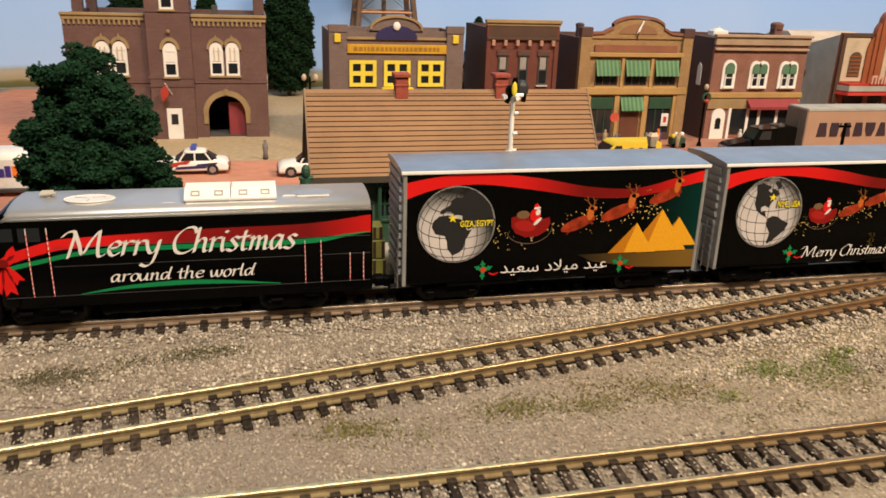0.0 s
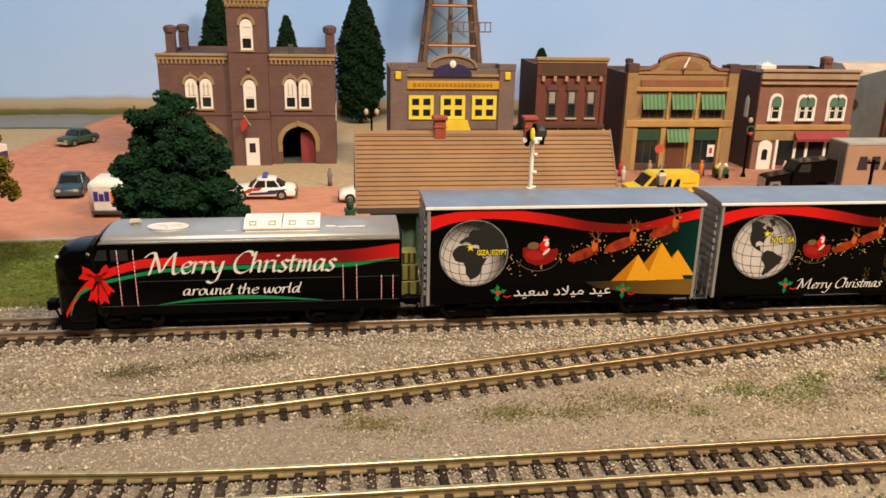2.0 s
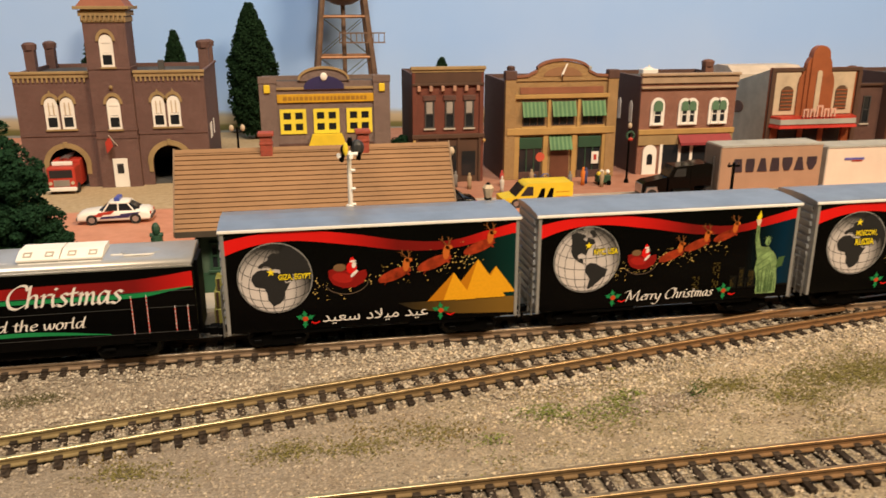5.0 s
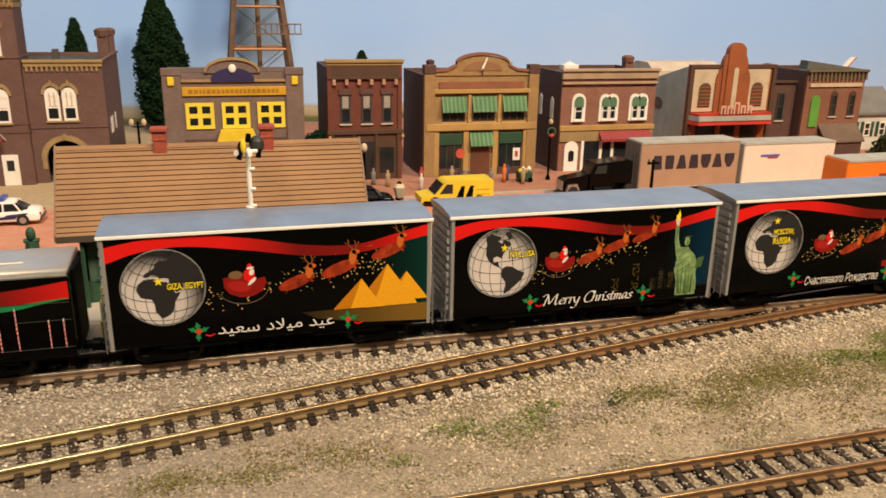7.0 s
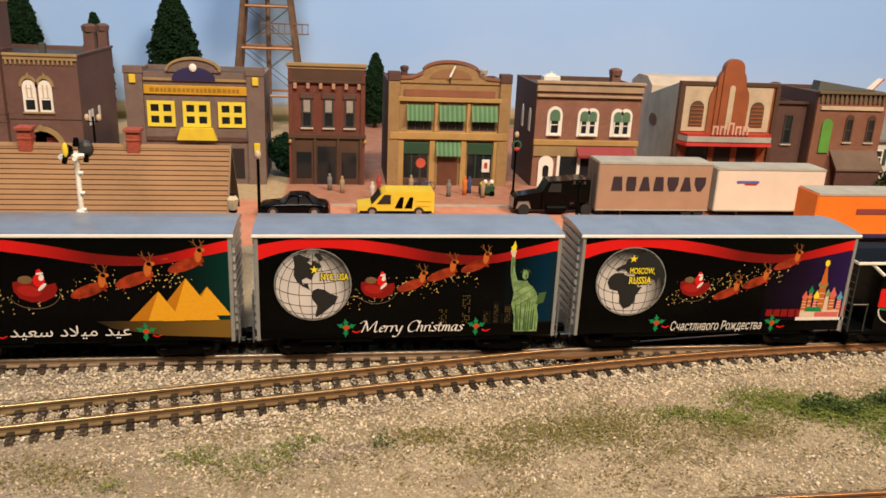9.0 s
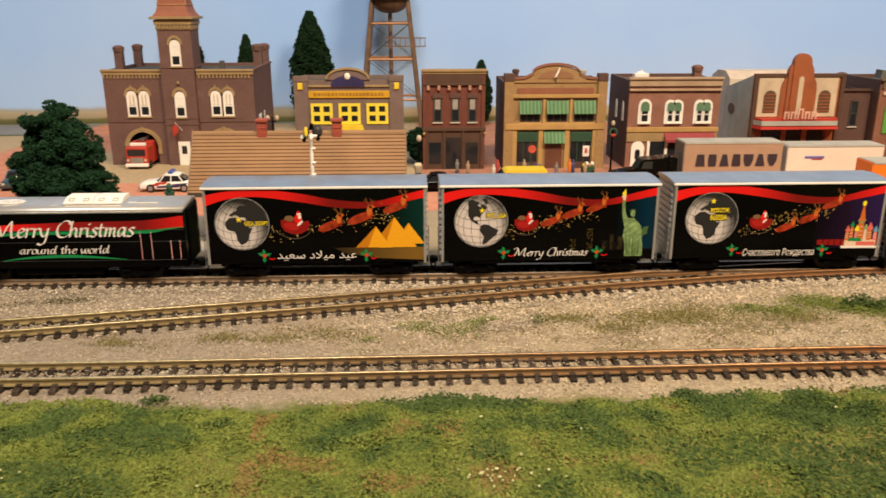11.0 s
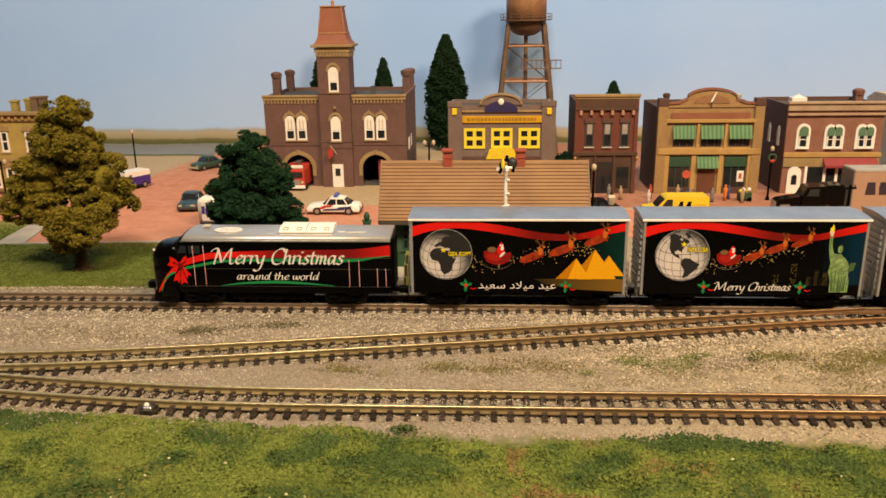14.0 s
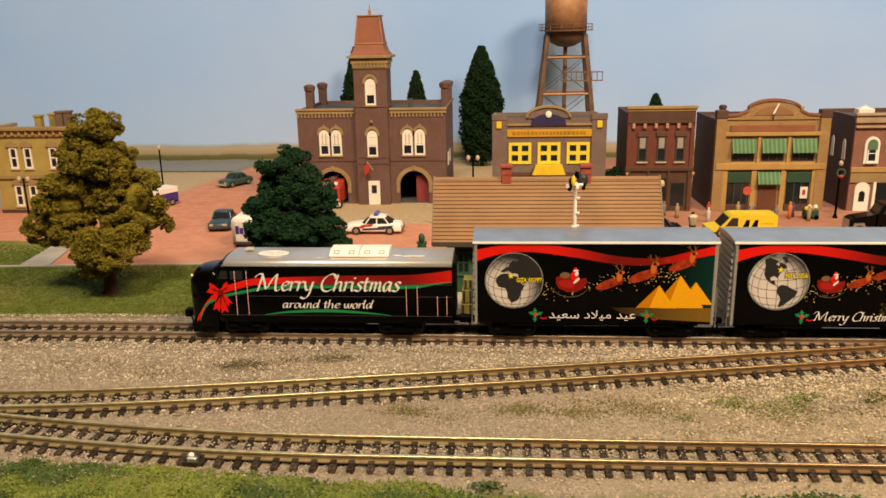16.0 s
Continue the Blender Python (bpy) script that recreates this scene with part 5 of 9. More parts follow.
    cp = box(box(B(), 89.5, 92.6, -1.0, 1.0, 3.2, 4.9, 0.2), 91.6, 94.0, -1.6, 1.4, 2.8, 5.2, 0.3)
    part("rear_coupler", cp, BLACK_DULL, lo)
    part("fuel_tank", box(B(), 30, 60, -7.6, 7.6, 2.2, 5.3, 0.4), BLACK_DULL, lo)
    for tx in (19.0, 72.0):
        truck(lo, tx)
        for k in (-1, 1):
            part("brake_cylinder", tube(B(), (tx + k * 4.0 - 1.4, -8.0, 3.6), (tx + k * 4.0 + 1.4, -8.0, 3.6), 0.6, seg=8), BLACK_DULL, lo)
    part("rear_wall", box(B(), 89.9, 90.6, -5.0, 5.0, 6.0, 25.0), BLACK_DULL, lo)
    # printed ribbon, bow and lettering on the side
    y = -W - 0.05
    ribbon_band(lo, [(3.2, 5.0, 6.4), (7.5, 11.3, 13.0), (13, 15.2, 17.4), (22, 17.9, 20.3), (27, 18.4, 20.7), (36, 18.6, 21.1), (55, 18.7, 21.7), (72, 18.7, 21.9), (81, 18.9, 22.5), (89.6, 19.4, 23.7)], fade_ink("engine_ribbon_ink", [(0.0, (0.58, 0.010, 0.008)), (0.36, (0.60, 0.012, 0.010)), (0.52, (0.22, 0.008, 0.008)), (0.84, (0.16, 0.007, 0.007)), (1.0, (0.50, 0.010, 0.008))], "X", 0.0, 90.0), y, "ribbon_print")
    ribbon_band(lo, [(4.2, 5.2, 5.9), (6.2, 10.2, 11.2), (12, 13.5, 14.5), (19.6, 15.3, 16.3), (27, 16.7, 17.7), (36, 17.2, 18.3), (55, 17.3, 18.4), (70, 17.2, 18.4), (78, 17.5, 18.6), (84, 18.6, 19.2), (89.6, 19.5, 19.7)], I_GREEN, y - 0.02, "green_line_print")
    ribbon_band(lo, [(26.7, 7.85, 8.0), (36, 8.6, 9.4), (48, 8.9, 10.0), (58, 8.6, 9.4), (69, 7.95, 8.1)], I_GREEN, y - 0.02, "green_line_print")
    g = B()
    for a, l, w in ((158, 4.6, 1.8), (36, 4.2, 1.7), (252, 7.0, 1.1), (277, 7.4, 1.2), (304, 5.4, 1.0), (232, 4.0, 0.8)):
        c, s = math.cos(radians(a)), math.sin(radians(a))
        sheet(g, [(12.2 + u * c - v * s, 15.7 + u * s + v * c) for u, v in ((0, -0.35), (l * 0.6, -w * 0.9), (l, -w), (l * 0.86, 0), (l, w), (l * 0.6, w * 0.9), (0, 0.35))], "xz", y - 0.05)
    bow = part("bow_print", g, I_RED, lo, "red ribbon bow print")
    for a, l, w in ((158, 3.6, 0.5), (36, 3.2, 0.45), (264, 6.0, 0.28), (290, 5.4, 0.28)):
        c, s = math.cos(radians(a)), math.sin(radians(a))
        part("fold", sheet(B(), [(12.2 + u * c - v * s, 15.7 + u * s + v * c) for u, v in ((0.6, 0), (l * 0.6, -w), (l, 0), (l * 0.6, w))], "xz", y - 0.07), I_DKRED, bow)
    part("knot", sheet(B(), ellipse(12.2, 15.7, 1.1, 1.0, 10), "xz", y - 0.08), I_DKRED, bow)
    brushed("lettering", "Merry Christmas", 25.4, y - 0.10, 16.4, 3.25, 47.2, I_WHITE, lo, nib=0.145)
    brushed("lettering", "around the world", 32.9, y - 0.10, 10.4, 1.7, 30.4, I_WHITE, lo, nib=0.12, lean=0.1)
    for x, z0, z1 in ((17.4, 7.9, 23.2), (21.4, 7.9, 23.2), (74.6, 7.9, 18.0), (78.2, 7.9, 18.0), (84.8, 7.9, 14.8), (87.9, 7.9, 14.8)):
        g = B()
        rod = part("handrail", tube(B(), (x, y - 0.25, z0), (x, y - 0.25, z1), 0.10, seg=6), WHITE, lo, "white handrail with red dashes")
        n = int((z1 - z0) / 1.1)
        for i in range(n):
            zz = z0 + 0.2 + i * 1.1
            tube(g, (x, y - 0.25, zz), (x, y - 0.25, zz + 0.45), 0.13, seg=6)
        pieces("red_dash", g, I_RED, rod)
    for x0, x1, z in ((22, 74.6, 14.4), (78.2, 89.5, 14.4), (12, 89.5, 7.7), (22, 89.5, 18.6)):
        part("panel_line", box(B(), x0, x1, y - 0.03, y + 0.1, z, z + 0.12), STEEL, lo)
    for x in (19.9, 76.2):
        for i in range(3):
            part("step", box(B(), x - 1.8, x + 1.8, y - 0.3, y + 0.2, 6.2 - i * 1.7, 6.5 - i * 1.7), BLACK_DULL, lo)
    return lo


locomotive()


def caboose():
    """A caboose whose own x runs from 0 at its end platform."""
    ca = thing("caboose", 230.4, 9.3, 0, "black caboose with white roof rim and red ribbon", "caboose")
    part("body", box(B(), 8.0, 62.0, -8.6, 8.6, 4.8, 24.8, 0.2), BLACK, ca)
    roof = part("roof", slab(B(), [(-9.2, 25.0), (-9.2, 25.5), (0, 26.6), (9.2, 25.5), (9.2, 25.0)], "yz", -0.6, 66.0), BLACK_DULL, ca, "black roof of the caboose")
    part("roof_rim", box(B(), -0.7, 66.1, -9.5, -9.2, 24.9, 25.7, 0.08), WHITE, roof, "white rim along the roof")
    part("roof_rim", box(B(), -0.9, -0.6, -9.5, 9.5, 24.9, 25.7, 0.08), WHITE, roof)
    part("platform", box(B(), 0, 66, -8.6, 8.6, 4.0, 5.2, 0.1), BLACK_DULL, ca)
    g = B()
    for yy in (-8.2, -5.4):
        tube(g, (0.4, yy, 5), (0.4, yy, 26.0), 0.2, seg=6)
    for i in range(9):
        tube(g, (0.4, -8.2, 6.5 + i * 2.1), (0.4, -5.4, 6.5 + i * 2.1), 0.16, seg=5)
    part("ladder", g, STEEL, ca)
    g = B()
    tube(g, (0.4, -8.6, 5), (0.4, -8.6, 13), 0.2, seg=6), tube(g, (0.4, -8.6, 13), (0.4, 8.6, 13), 0.2, seg=6), tube(g, (5.0, -8.7, 5), (5.0, -8.7, 13), 0.2, seg=6), tube(g, (0.4, -8.7, 13), (5.0, -8.7, 13), 0.2, seg=6)
    part("end_rail", g, STEEL, ca)
    part("roof_brace", tube(B(), (3.4, -8.8, 25.2), (8.0, -8.8, 21.6), 0.45, seg=6), WHITE, ca, "white brace under the roof")
    part("ribbon_print", slab(B(), [(8.2, 12.2), (20.0, 10.9), (34, 11.4), (34, 17.0), (8.2, 17.6)], "xz", -8.72, -8.5), I_RED, ca)
    part("green_line_print", slab(B(), [(8.6, 11.4), (20.0, 10.2), (34, 10.6), (34, 10.9), (20.0, 10.6), (8.6, 11.9)], "xz", -8.74, -8.5), I_GREEN, ca)
    g = B()
    arc = ellipse(13.2, 11.6, 4.8, 4.4, 10, a0=math.pi, a1=math.pi * 1.5)
    for u, w in zip(arc, arc[1:]):
        sheet(g, [u, w, (w[0] * 0.92 + 13.2 * 0.08, w[1] + 0.45), (u[0] + 0.4, u[1] + 0.1)], "xz", -8.76)
    part("stripe_print", g, I_WHITE, ca)
    part("steps", box(B(), 1.0, 4.0, -8.8, -6.6, 1.8, 4.2, 0.1), BLACK_DULL, ca)
    part("cupola", box(box(B(), 26, 44, -7.0, 7.0, 25.4, 30.0, 0.2), 25, 45, -7.8, 7.8, 30.0, 30.8, 0.2), BLACK, ca)
    for tx in (14.0, 52.0):
        truck(ca, tx)
    part("coupler", box(B(), -2.2, 0.4, -1.2, 1.2, 3.0, 5.0, 0.2), BLACK_DULL, ca)


caboose()


# ---- buildings of the town (each drawn with its own x from the left front corner, y into the depth, z from the street) ----
def arch(cx, z0, z1, half, n=10):
    """An opening outline with a round head: from the sill z0 to the crown z1."""
    spring = z1 - half
    return [(cx - half, z0)] + [(cx - half * math.cos(math.pi * i / n), spring + half * math.sin(math.pi * i / n)) for i in range(n + 1)] + [(cx + half, z0)]


def window(hs, x0, x1, z0, z1, y, frame_mat, cross=(1, 1), sill=None, round_head=False, rim=0.7, bar=0.4):
    """A sash window: pane set back, frame with bars, sill."""
    w = part("window", slab(B(), [(x0, z0), (x1, z0), (x1, z1), (x0, z1)], "xz", y - 0.05, y + 0.25), GLASS, hs)
    g = B()
    for a, b, c, d in ((x0, x0 + rim, z0, z1), (x1 - rim, x1, z0, z1), (x0 + rim, x1 - rim, z1 - rim, z1), (x0 + rim, x1 - rim, z0, z0 + rim)):
        box(g, a, b, y - 0.55, y + 0.1, c, d)
    for i in range(cross[0]):
        cx = x0 + (x1 - x0) * (i + 1) / (cross[0] + 1)
        box(g, cx - rim * bar, cx + rim * bar, y - 0.45, y + 0.1, z0 + rim, z1 - rim)
    for i in range(cross[1]):
        cz = z0 + (z1 - z0) * (i + 1) / (cross[1] + 1)
        box(g, x0 + rim, x1 - rim, y - 0.42, y + 0.08, cz - rim * bar, cz + rim * bar)
    if round_head:
        slab(g, [(p, q) for p, q in arch((x0 + x1) / 2, z1 - 0.4, z1 + (x1 - x0) / 2 - 0.2, (x1 - x0) / 2)], "xz", y - 0.5, y + 0.1)
    part("window_frame", g, frame_mat, w)
    if sill:
        part("window_sill", box(B(), x0 - 0.6, x1 + 0.6, y - 1.0, y + 0.1, z0 - 0.9, z0 - 0.05, 0.1), sill, w)
    return w


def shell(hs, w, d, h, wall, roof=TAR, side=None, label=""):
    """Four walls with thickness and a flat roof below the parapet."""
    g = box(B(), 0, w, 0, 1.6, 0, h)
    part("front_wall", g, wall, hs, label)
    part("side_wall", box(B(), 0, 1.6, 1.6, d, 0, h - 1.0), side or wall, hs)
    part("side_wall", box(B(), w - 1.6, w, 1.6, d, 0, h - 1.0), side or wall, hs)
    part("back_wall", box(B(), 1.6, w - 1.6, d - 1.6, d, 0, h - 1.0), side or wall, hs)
    part("roof", box(B(), 1.6, w - 1.6, 1.6, d - 1.6, h - 4.0, h - 3.2), roof, hs)


def awning(hs, x0, x1, z0, z1, y, deep, mats):
    g = B()
    n = max(2, int((x1 - x0) / 1.1))
    aw = part("awning", slab(B(), [(y, z1), (y, z1 - 0.4), (y - deep, z0), (y - deep, z0 + 0.3)], "yz", x0, x1), mats[0], hs, "striped green awning" if len(mats) > 1 else "")
    if len(mats) > 1:
        for i in range(0, n, 2):
            a, b = x0 + (x1 - x0) * i / n, x0 + (x1 - x0) * (i + 0.9) / n
            slab(g, [(y - 0.02, z1 + 0.06), (y - deep - 0.08, z0 + 0.36), (y - deep - 0.08, z0 - 0.1), (y - deep - 0.02, z0)], "yz", a, b)
        pieces("stripe", g, mats[1], aw)
    return aw


def arc_trim(bm, cx, cz, r, rim, y0, y1, n=10, tall=1.0):
    """A moulded half ring on a wall, as one bent bar."""
    rows = []
    for i in range(n + 1):
        a = math.pi * i / n
        rows.append([(cx - q * math.cos(a), y, cz + q * math.sin(a) * tall) for q, y in ((r, y0), (r, y1), (r + rim, y1), (r + rim, y0))])
    return loft(bm, rows)


def flue(hs, x, y, z0, z1, r, mat):
    g = B()
    box(g, x - r, x + r, y - r, y + r, z0, z1 - r * 0.8, 0.15)
    tube(g, (x, y, z1 - r * 1.2), (x, y, z1 - 0.2), r * 1.35, r * 1.5, 10)
    dome(g, (x, y, z1 - 0.2), r * 1.35, r * 1.35, r * 0.5, 10, 4, 0.0)
    part("chimney", g, mat, hs)


def fire_station():
    hs = thing("fire_station", -130, 239, None, "plum brick fire station with a tower and arched gates", "fire station")
    w, h, d = 92.0, 59.5, 68.0
    ax, half, top = (20.7, 71.7), 9.0, 20.8
    # front wall in pieces round the two gates
    for a, b in ((0, ax[0] - half), (ax[0] + half, ax[1] - half), (ax[1] + half, w)):
        part("front_wall", box(B(), a, b, 0, 2.0, 0, top), B_FIRE, hs)
    part("front_wall", box(B(), 0, w, 0, 2.0, top, h - 1), B_FIRE, hs)
    for cx in ax:
        g = B()
        n = 12
        for i in range(n):
            a0, a1 = math.pi * i / n, math.pi * (i + 1) / n
            p = [(cx - half * math.cos(a), top - half + half * math.sin(a)) for a in (a0, a1)]
            slab(g, [p[0], p[1], (p[1][0], top), (p[0][0], top)], "xz", 0.0, 2.0)
        part("arch_spandrel", g, B_FIRE, hs)
        g = arc_trim(B(), cx, top - half, half, 2.6, -0.6, 0.05, n)
        for s in (-1, 1):
            box(g, min(cx + s * half, cx + s * (half + 2.2)), max(cx + s * half, cx + s * (half + 2.2)), -0.5, 0.05, 7.0, top - half)
        box(g, cx - 1.0, cx + 1.0, -1.0, 0.05, top + 0.2, top + 3.2, 0.2)
        part("arch_trim", g, TANTRIM, hs, "tan moulded arch trim")
    part("side_wall", box(B(), 0, 2, 2, d, 0, h - 1), B_FIRE, hs)
    part("side_wall", box(B(), w - 2, w, 2, d, 0, h - 1), B_FIRE, hs)
    part("back_wall", box(B(), 2, w - 2, d - 2, d, 0, h - 1), B_FIRE, hs)
    part("floor_slab", box(B(), 2, w - 2, 2, d - 2, 0.0, 0.5), TAR, hs)
    part("upper_floor", box(B(), 2, w - 2, 2, d - 2, 24.5, 25.5), TAR, hs)
    part("roof", box(B(), 2, w - 2, 2, d - 2, h - 4, h - 3), TAR, hs)
    g = box(B(), 72.5, 80.5, 4.0, 4.6, 0.4, 17.0, 0.1)
    part("gate_leaf", g, MAROON, hs, "red gate leaf standing open")
    for a, b in ((-0.6, 36.4), (57.4, w + 0.6)):
        g = box(B(), a, b, -1.6, 0.4, h - 1.4, h, 0.2)
        box(g, a + 0.3, b - 0.3, -0.9, 0.1, h - 3.2, h - 1.4)
        c = part("cornice", g, TANTRIM, hs, "tan bracketed cornice")
        k = a + 1.5
        br = B()
        while k < b - 1:
            box(br, k - 0.45, k + 0.45, -0.8, 0.1, h - 5.4, h - 3.2)
            k += 2.2
        pieces("bracket", br, TANTRIM, c)
    g = box(B(), w - 0.4, w + 0.8, -0.6, d, h - 1.4, h, 0.2)
    part("side_cornice", g, B_FIRE, hs)
    for x0 in (13.2, 20.8, 65.0, 72.6):
        window(hs, x0, x0 + 6.4, 30.6, 43.4, 0, WHITE, (0, 1), TANTRIM, rim=1.0)
        part("blind", box(B(), x0 + 0.8, x0 + 5.6, -0.3, 0.2, 37.6, 43.2), WHITE, hs)
        g = B()
        for k in (1, 2):
            box(g, x0 + 2.13 * k - 0.3, x0 + 2.13 * k + 0.3, -0.6, 0.1, 37.6, 44.0)
        pieces("tracery_bar", g, CREAM, hs)
        g = arc_trim(B(), x0 + 3.2, 43.2, 3.2, 1.3, -0.8, 0.1, 8, 1.25)
        slab(g, [(x0 + 2.2, 47.9), (x0 + 4.2, 47.9), (x0 + 3.2, 50.2)], "xz", -0.9, 0.1)
        part("window_hood", g, TANTRIM, hs)
        part("window_head", slab(B(), arch(x0 + 3.2, 43.3, 46.4, 3.1, 8), "xz", -0.4, 0.1), WHITE, hs)
    part("belt_course", box(B(), 0, 36.8, -0.5, 0.05, 27.0, 27.8), B_FIRE, hs)
    part("belt_course", box(B(), 57.2, w, -0.5, 0.05, 27.0, 27.8), B_FIRE, hs)
    # tower
    tx0, tx1, ty0, ty1 = 37.0, 57.0, -3.6, 15.4
    part("tower_wall", box(B(), tx0, tx1, ty0, ty1, 0, 89.2), B_FIRE, hs)
    for z in (25.6, 29.6, 60.4):
        part("tower_band", box(B(), tx0 - 0.4, tx1 + 0.4, ty0 - 0.4, ty1 + 0.4, z, z + 0.9), B_FIRE, hs)
    g = B()
    for z, o in ((83.0, 0.5), (86.0, 1.2), (89.2, 3.0)):
        box(g, tx0 - o, tx1 + o, ty0 - o, ty1 + o, z, z + (2.8 if o < 2 else 1.6), 0.2)
    k = tx0 + 0.6
    while k < tx1:
        box(g, k - 0.4, k + 0.4, ty0 - 1.8, ty0 - 0.4, 84.0, 86.9)
        k += 2.1
    part("tower_cornice", g, TANTRIM, hs)
    cx, cy = (tx0 + tx1) / 2, (ty0 + ty1) / 2
    g = loft(B(), [[(cx + sx * r, cy + sy * r, z) for sx, sy in ((-1, -1), (1, -1), (1, 1), (-1, 1))] for r, z in ((11.4, 90.8), (9.6, 93.4), (8.2, 97.6), (6.3, 112.6), (6.3, 113.8))])
    rf = part("tower_roof", g, plain("terracotta_slate", (0.25, 0.085, 0.045), 0.7), hs, "steep terracotta mansard roof")
    g = B()
    for z, r in ((97.2, 8.7), (113.2, 7.0)):
        box(g, cx - r, cx + r, cy - r, cy + r, z, z + 0.9, 0.15)
    for sx in (-1, 1):
        tube(g, (cx + sx * 8.3, cy - 8.3, 98.0), (cx + sx * 6.4, cy - 6.4, 113.2), 0.35, seg=5)
    part("roof_crest", g, BRIGHTRUST, rf)
    g = tube(B(), (cx, cy, 113.6), (cx, cy, 120.0), 1.0, 0.2, 8)
    dome(g, (cx, cy, 116.2), 1.2, 1.0, 1.0, 8, 5)
    part("finial", g, BRIGHTRUST, rf)
    for z0, z1 in ((61.6, 74.2), (30.4, 43.2)):
        window(hs, cx - 3.2, cx + 3.2, z0, z1, ty0, WHITE, (0, 1), TANTRIM, rim=1.0)
        part("blind", box(B(), cx - 2.4, cx + 2.4, ty0 - 0.3, ty0 + 0.2, z1 - 5.8, z1 - 0.3), WHITE, hs)
        g = arc_trim(B(), cx, z1, 3.2, 1.4, ty0 - 0.8, ty0 + 0.1, 8, 1.25)
        part("window_hood", g, TANTRIM, hs)
        part("window_head", slab(B(), arch(cx, z1 - 0.2, z1 + 3.0, 3.1, 8), "xz", ty0 - 0.4, ty0 + 0.1), WHITE, hs)
    part("finial_ball", dome(B(), (cx, ty0 - 1.0, 51.6), 1.0, 1.0, 1.0, 8, 6), TANTRIM, hs)
    dr = part("door", box(B(), cx - 3.6, cx + 3.6, ty0 - 0.5, ty0 + 0.1, 0.2, 15.2, 0.1), WHITE, hs, "white panelled door")
    part("door_pane", box(B(), cx - 1.6, cx + 1.6, ty0 - 0.7, ty0, 7.5, 12.5), GLASS, dr)
    fl = part("flagstaff", tube(B(), (cx - 0.5, ty0, 22.0), (cx - 2.8, ty0 - 6, 28.0), 0.25, seg=5), WHITE, hs)
    part("flag", slab(B(), [(cx - 4.6, 19.0), (cx - 1.5, 22.5), (cx - 2.6, 27.6), (cx - 5.2, 24.5)], "xz", ty0 - 5.0, ty0 - 4.6), RED, fl, "small red flag hung from a staff")
    flue(hs, 3.0, 25, h - 4, 71.6, 2.5, B_FIRE), flue(hs, 3.0, 62, h - 4, 70.6, 2.5, B_FIRE)
    flue(hs, w - 2.6, 36, h - 12, 71.8, 2.7, B_FIRE), flue(hs, w - 2.6, 62, h - 12, 71.0, 2.5, B_FIRE)
    part("roof_vent", box(B(), 66, 69, 26, 29, h - 3, h + 3.2, 0.3), TAR, hs)
    g = B()
    for y0 in (12, 17, 30):
        box(g, w - 0.05, w + 0.35, y0, y0 + 3.2, 22, 30)
    pieces("side_window", g, WHITE, hs)


fire_station()


